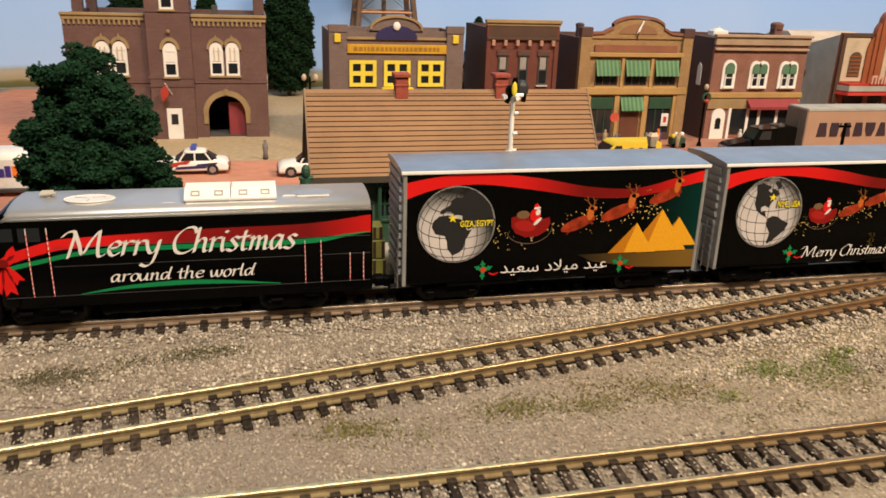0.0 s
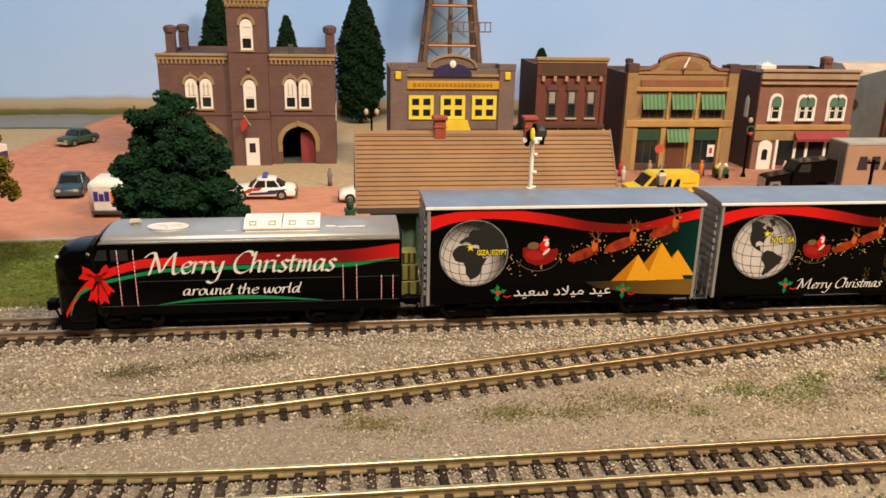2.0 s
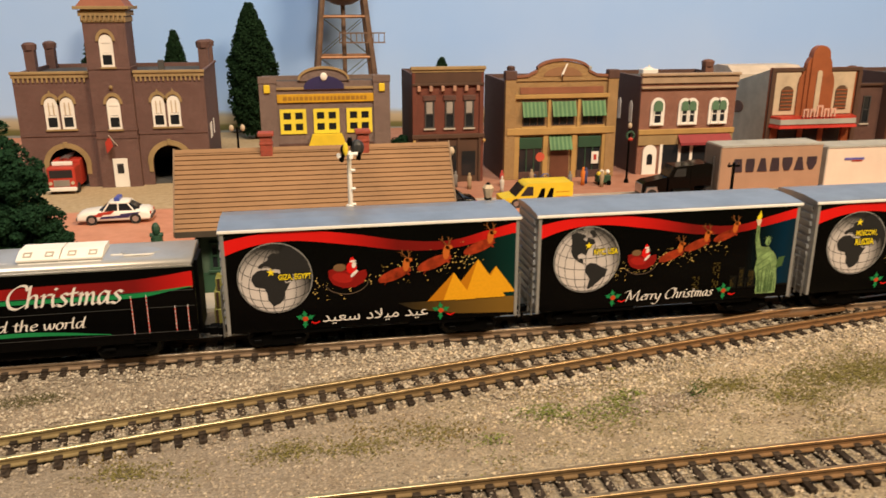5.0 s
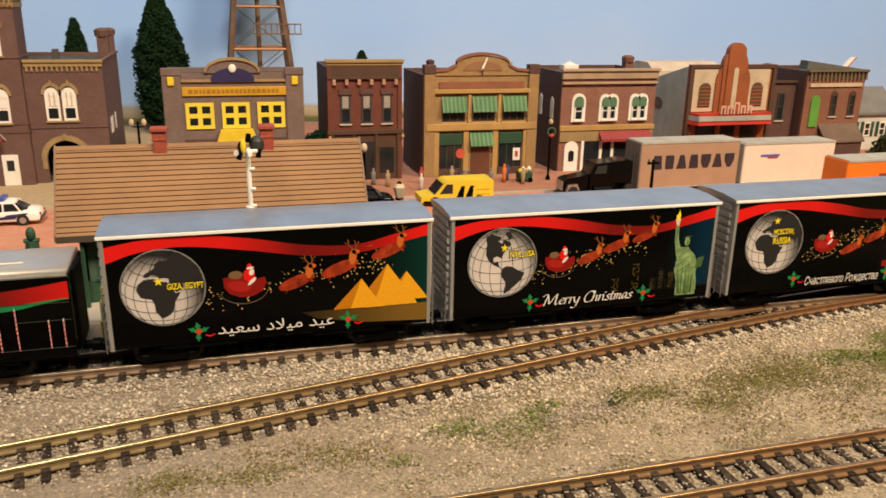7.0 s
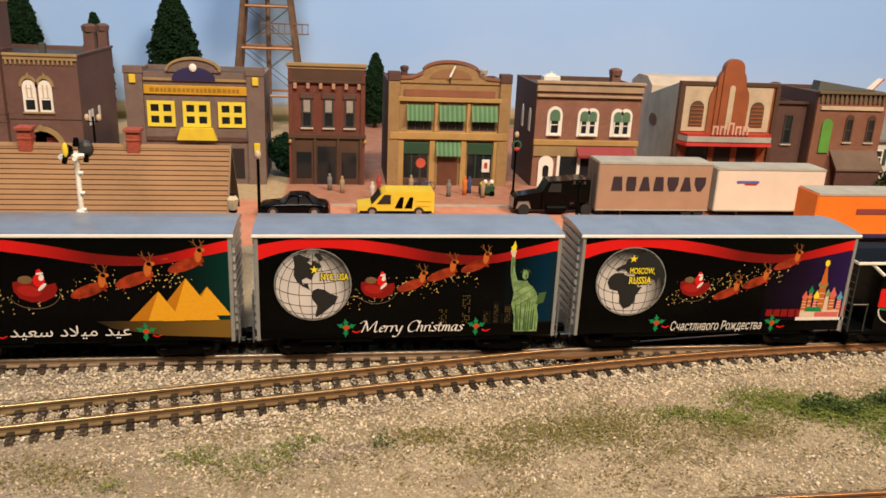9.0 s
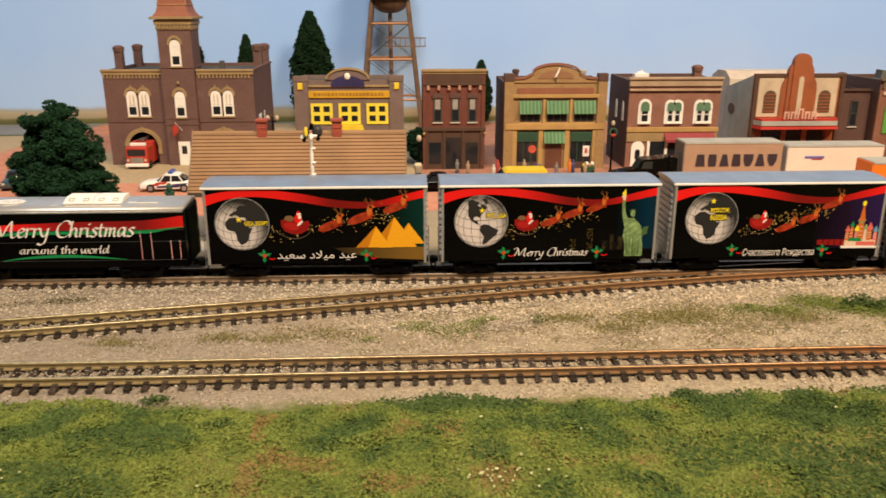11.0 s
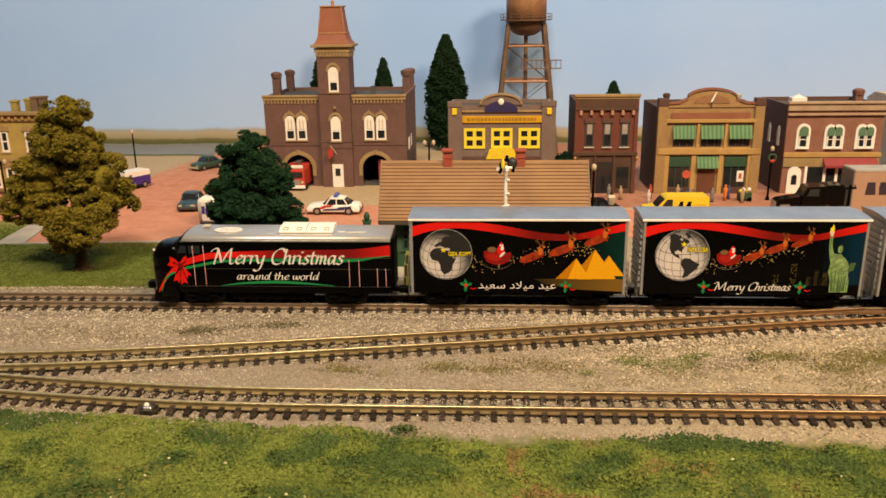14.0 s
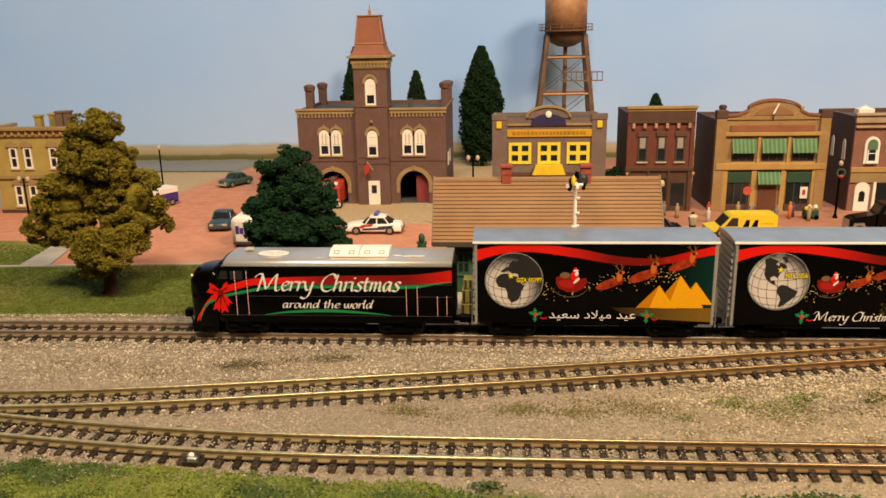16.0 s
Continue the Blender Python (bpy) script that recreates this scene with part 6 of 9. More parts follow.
def yellow_window_hall():
    hs = thing("town_hall", -9, 213, None, "grey brown brick hall with yellow windows and arched pediment", "building")
    w, h = 64.0, 54.6
    shell(hs, w, 44, h, B_GREY, side=B_GREY)
    g = box(B(), -0.8, 8.2, -1.6, 1.2, h - 1, h + 2.4, 0.2)
    part("corner_pier", box(g, -0.5, 7.8, -1.2, 1.2, 0, h - 1), B_GREY, hs)
    part("corner_pier", box(box(B(), w - 8.2, w + 0.8, -1.6, 1.2, h - 1, h + 2.4, 0.2), w - 7.8, w + 0.5, -1.2, 1.2, 0, h - 1), B_GREY, hs)
    for x in (3.4, w - 3.6):
        part("corner_lamp", box(B(), x - 1.5, x + 1.5, -2.2, -0.6, 49.0, 53.0, 0.3), YELLOW, hs, "small yellow lantern")
        part("corner_lamp", box(B(), x - 1.5, x + 1.5, -2.2, -0.6, 16.5, 21.0, 0.3), YELLOW, hs, "small yellow lantern")
    g = slab(B(), [(19, h)] + [(31.5 - 11.8 * math.cos(math.pi * i / 16), h + 0.6 + 5.4 * math.sin(math.pi * i / 16)) for i in range(17)] + [(44, h)], "xz", -0.8, 1.4)
    ped = part("pediment", g, B_GREY, hs, "round-topped pediment")
    g = loft(B(), [[(31.5 - (11.8 + o) * math.cos(math.pi * i / 16), y, h + 0.6 + (5.4 + o) * math.sin(math.pi * i / 16)) for o, y in ((0, -1.6), (0, 1.6), (1.1, 1.6), (1.1, -1.6))] for i in range(17)])
    part("pediment_rim", g, TANTRIM, ped)
    part("name_panel", slab(B(), [(21.5, h - 4.0)] + [(31.5 - 10 * math.cos(math.pi * i / 12), h - 3.2 + 5.6 * math.sin(math.pi * i / 12)) for i in range(13)] + [(41.5, h - 4.0)], "xz", -1.2, -0.5), NAVY, ped, "navy arched panel")
    part("crest", dome(B(), (31.5, -1.6, h + 2.2), 1.8, 0.7, 2.0, 10, 6), WHITE, ped)
    part("cornice", box(B(), 8, 56, -1.0, 0.2, 50.4, 51.6, 0.1), TANTRIM, hs)
    part("name_board", box(B(), 8.0, 56.4, -1.0, 0.1, 44.0, 48.2, 0.2), GOLD, hs, "long golden sign board")
    g = B()
    rng = random.Random(2)
    x = 11.0
    while x < 53:
        l = rng.uniform(1.0, 1.9)
        box(g, x, x + l, -1.15, -0.9, 45.2, 47.0)
        x += l + 0.6
    pieces("sign_bar", g, plain("brown_sign_letter", (0.30, 0.15, 0.01), 0.6), hs)
    lemon = plain("lemon_window_paint", (0.72, 0.58, 0.045), 0.55, vary=0.12)
    for x0 in (9.0, 25.6, 42.2):
        window(hs, x0, x0 + 13.0, 28.4, 40.8, -0.2, lemon, (1, 1), None, rim=1.7, bar=0.62)
    part("entrance_awning", slab(B(), [(22.6, 22.4), (41.6, 22.4), (39.6, 28.2), (24.6, 28.2)], "xz", -4.0, -0.6), YELLOW, hs, "yellow entrance awning")
    g = B()
    for x0 in (9.0, 42.0):
        box(g, x0, x0 + 12, -0.4, 0.05, 3, 18)
    pieces("shop_window", g, GLASS, hs)
    part("entrance", box(B(), 26.5, 37, -0.4, 0.05, 0.3, 20), DKGREEN, hs)
    part("base_course", box(B(), 8, 56, -0.9, 0.1, 21.4, 23.4, 0.1), B_DARK, hs)
    g = B()
    for y0 in (8, 20, 31):
        box(g, w - 0.05, w + 0.3, y0, y0 + 4, 22, 33)
    pieces("side_window", g, GLASS, hs)


yellow_window_hall()


def narrow_red_house():
    hs = thing("brick_shop", 67, 212, None, "narrow dark red brick shop with three sash windows", "building")
    w, h = 37.5, 60.8
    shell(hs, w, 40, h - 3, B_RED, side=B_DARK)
    g = box(B(), -0.8, w + 0.8, -2.0, 1.0, h - 1.6, h, 0.2)
    box(g, -0.3, w + 0.3, -1.2, 0.8, h - 2.8, h - 1.6)
    cor = part("cornice", g, TANTRIM, hs, "tan top cornice")
    part("frieze", box(B(), 1.5, w - 1.5, -0.9, 0.2, h - 8.4, h - 2.8), BROWNWOOD, hs)
    g = box(B(), 0, w, -1.4, 0.2, h - 9.6, h - 8.4, 0.15)
    part("lower_moulding", g, BROWNWOOD, cor)
    g = B()
    for k in range(6):
        box(g, 2.5 + k * 6.2, 4.2 + k * 6.2, -1.8, 0, h - 12.4, h - 9.6, 0.2)
    pieces("bracket", g, plain("pale_bracket", (0.40, 0.22, 0.15), 0.7), cor)
    for s in (0.0, w - 2.2):
        part("corner_pier", box(B(), s, s + 2.2, -0.8, 0.2, 0, h - 3, 0.1), B_RED, hs)
    for x0 in (6.4, 17.0, 27.4):
        window(hs, x0, x0 + 5.0, 29.4, 43.8, 0, STEEL, (0, 1), CONCRETE, rim=0.7)
        part("window_head", box(B(), x0 - 0.8, x0 + 5.8, -1.0, 0.1, 43.6, 46.2, 0.2), B_DARK, hs)
        part("blind", box(B(), x0 + 0.9, x0 + 4.1, -0.3, 0.2, 37.0, 43.0), plain("grey_blind", (0.30, 0.27, 0.24), 0.8), hs)
    part("shop_cornice", box(B(), -0.5, w + 0.5, -1.6, 0.2, 24.0, 26.2, 0.2), BROWNWOOD, hs)
    part("shop_front", box(B(), 2, w - 2, -0.4, 0.1, 0, 24), BROWNWOOD, hs)
    for a, b in ((3.6, 11.0), (26, 33.4)):
        part("shop_window", box(B(), a, b, -0.7, -0.2, 4, 17), GLASS, hs)
    part("shop_door", box(B(), 14, 23, -0.8, -0.2, 0.3, 20), GLASS, hs)
    g = B()
    for x0 in (1.6, 12.2, 23.6, w - 2.6):
        box(g, x0, x0 + 1.2, -1.4, 0, 0, 24, 0.1)
    pieces("pilaster", g, BROWNWOOD, hs)
    for x in (0.6, w + 0.2):
        part("wall_lamp", dome(B(), (x, -1.8, 22.6), 0.9, 0.9, 1.1, 8, 6), OCHRE, hs)


narrow_red_house()


def awning_store():
    hs = thing("awning_store", 116, 212, None, "ochre brick store with green striped awnings and arched parapet", "building")
    w, h = 62.5, 57.6
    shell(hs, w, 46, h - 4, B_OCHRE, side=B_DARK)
    g = slab(B(), [(4, h - 5), (4, h - 3.5), (12, h - 3.0), (17, h - 0.6)] + [(31 - 14.5 * math.cos(math.pi * i / 14), h - 0.4 + 5.4 * math.sin(math.pi * i / 14)) for i in range(15)] + [(45, h - 0.6), (50, h - 3.0), (58, h - 3.5), (58, h - 5)], "xz", -0.7, 1.2)
    par = part("parapet", g, B_OCHRE, hs, "round-topped parapet")
    g = B()
    top = [(6, h - 3.2), (12, h - 2.8), (17, h - 0.4)] + [(31 - 14.5 * math.cos(math.pi * i / 14), h - 0.2 + 5.4 * math.sin(math.pi * i / 14)) for i in range(1, 14)] + [(45, h - 0.4), (50, h - 2.8), (56, h - 3.2)]
    for a, b in zip(top, top[1:]):
        slab(g, [a, b, (b[0], b[1] + 1.3), (a[0], a[1] + 1.3)], "xz", -1.4, 1.5)
    part("parapet_rim", g, plain("red_brown_tile", (0.22, 0.085, 0.045), 0.6), par)
    part("arch_panel", slab(B(), ellipse(31, h - 2.6, 10.5, 4.8, 14, 0, math.pi), "xz", -1.0, -0.4), plain("brown_panel", (0.24, 0.12, 0.055), 0.7), par)
    part("pennant", slab(B(), [(29.6, h - 2.4), (31.0, h - 1.4), (33.2, h + 4.0), (32.4, h + 4.0), (30.2, h - 0.4)], "xz", -2.2, -1.8), WHITE, hs, "small white pennant")
    part("pennant_staff", tube(B(), (30.8, -0.6, h - 5.0), (30.2, -2.4, h - 1.6), 0.3, seg=5), BROWNWOOD, hs)
    part("brick_band", box(B(), 8, 54, -1.0, 0.1, h - 11.6, h - 8.2), plain("red_brown_band", (0.24, 0.09, 0.045), 0.75), hs)
    part("upper_cornice", box(B(), 5, 57.5, -1.8, 0.2, 43.6, 45.8, 0.2), OCHRE, hs)
    part("middle_cornice", box(B(), 1, 61, -2.2, 0.2, 24.6, 28.2, 0.2), OCHRE, hs)
    for a, b in ((0, 5.6), (56.4, 62)):
        part("corner_pier", box(B(), a, b, -1.6, 0.3, 0, h - 1.2, 0.1), B_OCHRE, hs)
        part("pier_cap", box(B(), a - 0.3, b + 0.3, -2.0, 3.0, h - 4.2, h + 0.4, 0.3), B_DARK, hs)
    for x0 in (9.8, 26.2, 42.8):
        window(hs, x0, x0 + 12.4, 29.0, 42.4, 0, BROWNWOOD, (2, 1), OCHRE, rim=0.5)
        awning(hs, x0 - 0.4, x0 + 12.8, 34.2, 42.6, -0.2, 3.2, (GREEN, GREEN_PALE))
    for x0 in (23.6, 40.0):
        part("pilaster", box(B(), x0, x0 + 1.6, -0.9, 0.2, 28, 43.2, 0.1), OCHRE, hs)
    for x0, x1 in ((8.2, 20.8), (41.4, 54.0)):
        part("shop_window", box(B(), x0, x1, -0.5, 0.1, 4.5, 22.5), GLASS, hs)
        part("shop_blind", box(B(), x0 - 0.2, x1 + 0.2, -1.2, -0.5, 17.0, 23.0, 0.2), DKGREEN, hs, "dark green blind")
        part("shop_base", box(B(), x0 - 0.4, x1 + 0.4, -1.0, 0.1, 0, 4.5, 0.1), B_DARK, hs)
        g = B()
        for k in range(1, 3):
            box(g, x0 + (x1 - x0) * k / 3 - 0.25, x0 + (x1 - x0) * k / 3 + 0.25, -0.8, -0.3, 4.5, 17)
        pieces("shop_mullion", g, DKGREEN, hs)
    for x0 in (5.4, 21.4, 37.6, 54.6):
        part("shop_pier", box(B(), x0, x0 + 2.8, -1.3, 0.2, 0, 24.6, 0.15), OCHRE, hs)
    part("shop_door", box(B(), 26, 36.4, -0.5, 0.1, 0.3, 17), plain("brown_door", (0.12, 0.045, 0.025), 0.5), hs)
    awning(hs, 24.8, 37.4, 16.4, 24.0, -0.3, 3.4, (GREEN, GREEN_PALE))
    part("sign_card", box(B(), 49.0, 53.0, -1.6, -1.2, 8.0, 14.6), WHITE, hs, "white card with red blot in the shop window")
    part("card_blot", box(B(), 50.2, 51.8, -1.75, -1.6, 10.0, 13.0), RED, hs)
    flue(hs, 10, 26, h - 8, h + 0.5, 1.6, B_DARK), flue(hs, 50, 14, h - 8, h + 1.0, 1.6, GREYWALL)
    g = B()
    for y0, z0 in ((8, 30), (8, 6), (22, 30)):
        box(g, w - 0.1, w + 0.3, y0, y0 + 4, z0, z0 + 9)
    pieces("side_window", g, WHITE, hs)


awning_store()


def rose_brick_shop():
    hs = thing("rose_brick_shop", 192, 212, None, "rose brick shop with white arched windows and maroon awning", "building")
    w, h = 56.0, 55.6
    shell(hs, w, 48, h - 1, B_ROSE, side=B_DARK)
    g = box(B(), -1, w + 1, -2.2, 1.4, h - 1.4, h, 0.2)
    box(g, -0.4, w + 0.4, -1.2, 1.0, h - 5.4, h - 1.4, 0.2)
    box(g, -0.2, w + 0.2, -1.6, 0.5, h - 8.2, h - 7.0, 0.2)
    part("cornice", g, plain("buff_cornice", (0.36, 0.25, 0.16), 0.7), hs, "buff stepped cornice")
    for x0, x1 in ((7.2, 12.8), (23.4, 32.4), (41.4, 50.4)):
        mid = (x0 + x1) / 2
        n = 1 if x1 - x0 < 7 else 2
        part("window_surround", box(B(), x0 - 1.3, x1 + 1.3, -0.8, 0.1, 27.2, 39.0, 0.2), WHITE, hs, "white window surround")
        for k in range(n):
            a = x0 + (x1 - x0) * k / n
            b = x0 + (x1 - x0) * (k + 1) / n
            part("surround_head", slab(B(), arch((a + b) / 2, 38.8, 38.8 + (b - a) / 2 + 1.1, (b - a) / 2 + 1.1, 8), "xz", -0.82, 0.1), WHITE, hs)
            window(hs, a + 0.4, b - 0.4, 28.6, 38.0, -0.85, WHITE, (0, 1), WHITE, rim=0.5)
            part("green_shade", slab(B(), arch((a + b) / 2, 35.4, 38.4 + (b - a) / 2, (b - a) / 2 - 0.2, 8), "xz", -1.5, -1.1), plain("green_shade", (0.085, 0.17, 0.095), 0.7), hs)
    part("belt_course", box(B(), -0.4, w + 0.4, -1.4, 0.2, 22.6, 25.4, 0.2), OCHRE, hs)
    part("shop_fascia", box(B(), 0, w, -0.8, 0.1, 16.8, 22.6), TANTRIM, hs)
    part("shop_window", box(B(), 14, w - 4, -0.5, 0.1, 3, 16.8), GLASS, hs)
    g = B()
    for x0 in (13, 24, 31, 42, w - 4):
        box(g, x0, x0 + 1.6, -1.0, 0.1, 0.3, 17, 0.1)
    pieces("shop_mullion", g, WHITE, hs)
    d = part("door", slab(B(), arch(7.2, 0.3, 17.0, 4.0), "xz", -0.9, 0.1), WHITE, hs, "white arched door")
    part("door_pane", slab(B(), arch(7.2, 6.0, 12.0, 1.6), "xz", -1.1, -0.5), GLASS, d)
    part("awning", slab(B(), [(0.0, 22.8), (-5.2, 18.2), (-5.2, 16.8), (-4.9, 16.8), (0.0, 21.8)], "yz", 23.0, 54.0), MAROON, hs, "maroon cloth awning")
    flue(hs, 46, 16, h - 6, h + 5.0, 2.4, plain("brown_flue", (0.17, 0.075, 0.05), 0.7))
    g = box(B(), 6.5, 15.5, 14, 20, h - 2, h + 0.9, 0.3)
    dome(g, (11, 17, h + 0.8), 3.0, 2.6, 1.3, 10, 4, 0.0)
    tube(g, (11.2, 17, h + 1.8), (11.2, 17, h + 3.0), 0.6, 0.5, 8)
    part("skylight", g, WHITE, hs, "white roof lantern")
    g = B()
    for y0 in (10, 26):
        slab(g, [(y0, 28), (y0 + 4, 28), (y0 + 4, 38), (y0 + 2, 40), (y0, 38)], "yz", -0.3, 0.1)
    pieces("side_window", g, WHITE, hs)


rose_brick_shop()


def theatre():
    hs = thing("theatre", 268, 212, None, "cinema front with cream panels, terracotta pylon and red marquee", "theatre")
    w, h = 56.0, 57.4
    side = plain("grey_green_stucco", (0.45, 0.45, 0.39), 0.85)
    shell(hs, w, 42, h - 11, TERRA, side=side)
    part("front_wall", box(B(), 0, w, 0, 1.6, h - 11, h), TERRA, hs)
    for x in (0.0, w - 1.6):
        part("side_gable", slab(B(), [(1.6, h - 12), (42, h - 12), (1.6, h - 1)], "yz", x, x + 1.6), side, hs)
    g = box(B(), 0, w, -1.0, 0.1, h - 2.2, h, 0.2)
    for a in (0, w - 2.4):
        box(g, a, a + 2.4, -1.2, 0.1, 0, h - 2.2)
    part("edge_trim", g, BROWNWOOD, hs)
    for x0, x1 in ((3.0, 18.0), (37.0, 52.0)):
        part("cream_panel", box(B(), x0, x1, -0.6, 0.1, 31.5, h - 2.6), CREAM, hs)
        c = (x0 + x1) / 2
        part("arch_window", slab(B(), arch(c, 34.0, 47.5, 3.8), "xz", -0.9, -0.3), plain("brown_louvre", (0.10, 0.055, 0.03), 0.6), hs)
        g = B()
        for k in range(6):
            box(g, c - 3.6, c + 3.6, -1.2, -0.8, 34.6 + k * 2.0, 35.2 + k * 2.0)
        pieces("louvre", g, TERRA, hs)
    g = B()
    for half, z, y in ((11.0, h + 2.0, -1.6), (7.8, h + 8.0, -2.4), (5.4, h + 12.0, -3.2)):
        slab(g, arch(27.5, 31.0, z, half), "xz", y, 1.0)
    part("pylon", g, TERRA, hs, "stepped terracotta pylon")
    part("pylon_light", slab(B(), arch(27.5, 33.0, 56.0, 1.5, 6), "xz", -3.6, -3.1), CREAM, hs)
    g = slab(B(), [(1, 1), (4, -7.5), (51, -7.5), (54, 1)], "xy", 25.6, 31.0)
    mq = part("marquee", g, RED, hs, "red marquee with white letter board")
    part("letter_board", slab(B(), [(1.4, -0.6), (4.0, -8.0), (51, -8.0), (53.6, -0.6)], "xy", 27.0, 29.8), GREYWALL, mq)
    part("marquee_edge", slab(B(), [(0.6, 0), (3.6, -8.4), (51.4, -8.4), (54.4, 0)], "xy", 24.8, 26.0), plain("red_neon_tube", (0.55, 0.05, 0.04), 0.4), mq)
    g = B()
    x = 17.0
    rng = random.Random(5)
    for k in range(5):
        l = 3.2 if k != 2 else 3.6
        hh = 4.6 if k != 2 else 6.4
        box(g, x, x + 0.9, -8.6, -8.0, 31.0, 31.0 + hh)
        box(g, x + l - 0.9, x + l, -8.6, -8.0, 31.0, 31.0 + hh)
        box(g, x + 0.9, x + l - 0.9, -8.6, -8.0, 31.0 + hh - 1.0, 31.0 + hh)
        x += l + 0.9
    pieces("sign_bar", g, plain("pink_sign_letter", (0.62, 0.36, 0.28), 0.5), mq)
    part("lobby_recess", box(B(), 8, 47, -0.4, 0.1, 0.3, 24), GLASS, hs)
    g = B()
    for x0 in (3.0, 20, 33, 48):
        box(g, x0, x0 + 3.2, -0.9, 0.1, 0, 25, 0.1)
    pieces("lobby_pier", g, TERRA, hs)
    part("wall_sign", slab(B(), ellipse(30, 33, 5.5, 3.4, 14), "yz", -0.3, 0.05), plain("faded_brown_sign", (0.17, 0.10, 0.08), 0.8), hs, "faded painted wall sign")
    part("gable", slab(B(), [(42, 0), (74, 0), (74, h - 7), (64, h - 2.5), (50, h - 2.5), (42, h - 7)], "yz", 2, 50), plain("pale_roof_sheet", (0.52, 0.44, 0.36), 0.8), hs, "pale rear auditorium roof")


theatre()


def dark_side_block():
    hs = thing("brown_block", 325.5, 222, None, "dark brown brick block with a tall flue", "building")
    shell(hs, 22, 40, 47.0, B_DARK, side=B_DARK)
    part("cornice", box(B(), -0.5, 22.5, -1.4, 0.4, 46.0, 47.4, 0.1), BROWNWOOD, hs)
    window(hs, 10, 15, 24, 40, 0, STEEL, (0, 1), CONCRETE)
    flue(hs, 6, 8, 40, 56.0, 2.2, B_DARK)


dark_side_block()


def corner_shop():
    hs = thing("corner_shop", 349, 215, None, "brick corner shop with a green shutter and tan frieze", "building")
    w, h = 41.0, 54.0
    shell(hs, w, 44, h, brick("orange_brick", (0.20, 0.068, 0.036), (0.3, 0.18, 0.12)), side=B_DARK)
    g = box(B(), -1, w + 1, -2, 1, h - 1.4, h, 0.2)
    for k in range(15):
        box(g, 1.0 + k * 2.8, 2.2 + k * 2.8, -1.2, 0.1, h - 6.0, h - 1.4)
    part("cornice", g, plain("olive_brown_trim", (0.125, 0.092, 0.050), 0.75), hs)
    part("frieze", box(B(), 2, w - 2, -1.0, 0.1, h - 10.0, h - 8.0, 0.1), CREAM, hs)
    part("shutter", slab(B(), arch(7.6, 20.5, 39, 3.0), "xz", -0.8, 0.1), plain("bright_green_shutter", (0.10, 0.28, 0.04), 0.6), hs, "bright green arched shutter")
    for x0 in (18.4, 31.4):
        window(hs, x0, x0 + 4.6, 26.6, 39.4, 0, BROWNWOOD, (0, 1), CONCRETE, round_head=True)
    part("side_roof", slab(B(), [(0, h + 0.02), (40, h + 0.02), (0.6, h + 5.0)], "xz", 2, 9), plain("dark_slate_roof", (0.10, 0.105, 0.095), 0.85), hs, "dark sloping side roof")
    fin = part("tail_fin", slab(B(), [(43, h - 2), (47, h - 2), (53.5, h + 5.2), (50.6, h + 5.4)], "xz", 24, 25), WHITE, hs, "white roof sign panel")
    part("red_edge", slab(B(), [(47.05, h - 2), (48.0, h - 2), (54.6, h + 5.2), (53.55, h + 5.2)], "xz", 24, 25), RED, fin)
    part("porch_roof", slab(B(), [(0, 22), (-9, 13), (-9, 12), (0, 21)], "yz", 12, 40), plain("brown_shingle", (0.14, 0.095, 0.07), 0.9), hs)
    part("porch_front", box(B(), 13, 39, -8, -7, 0, 12.5), B_DARK, hs)


corner_shop()


def far_house(x, y, wall, roof, w=40):
    hs = thing("white_house", x, y, None, "small pale house with a grey gable roof", "house")
    part("wall", box(B(), 0, w, 0, 30, 0, 24), wall, hs)
    part("roof", slab(B(), [(-2, 23), (15, 38), (32, 23), (32, 24.5), (15, 39.5), (-2, 24.5)], "yz", -2, w + 2), roof, hs)
    for x0 in (6, 18, 30):
        window(hs, x0, x0 + 5, 9, 18, 0, WHITE, (0, 1))
        for dx in (-2.6, 5.4):
            part("shutter", box(B(), x0 + dx, x0 + dx + 2.2, -0.5, 0.1, 8.6, 18.4, 0.1), DKGREEN, hs)


far_house(404, 243, plain("pale_siding", (0.52, 0.52, 0.47), 0.8), plain("grey_shingle", (0.16, 0.16, 0.155), 0.9))


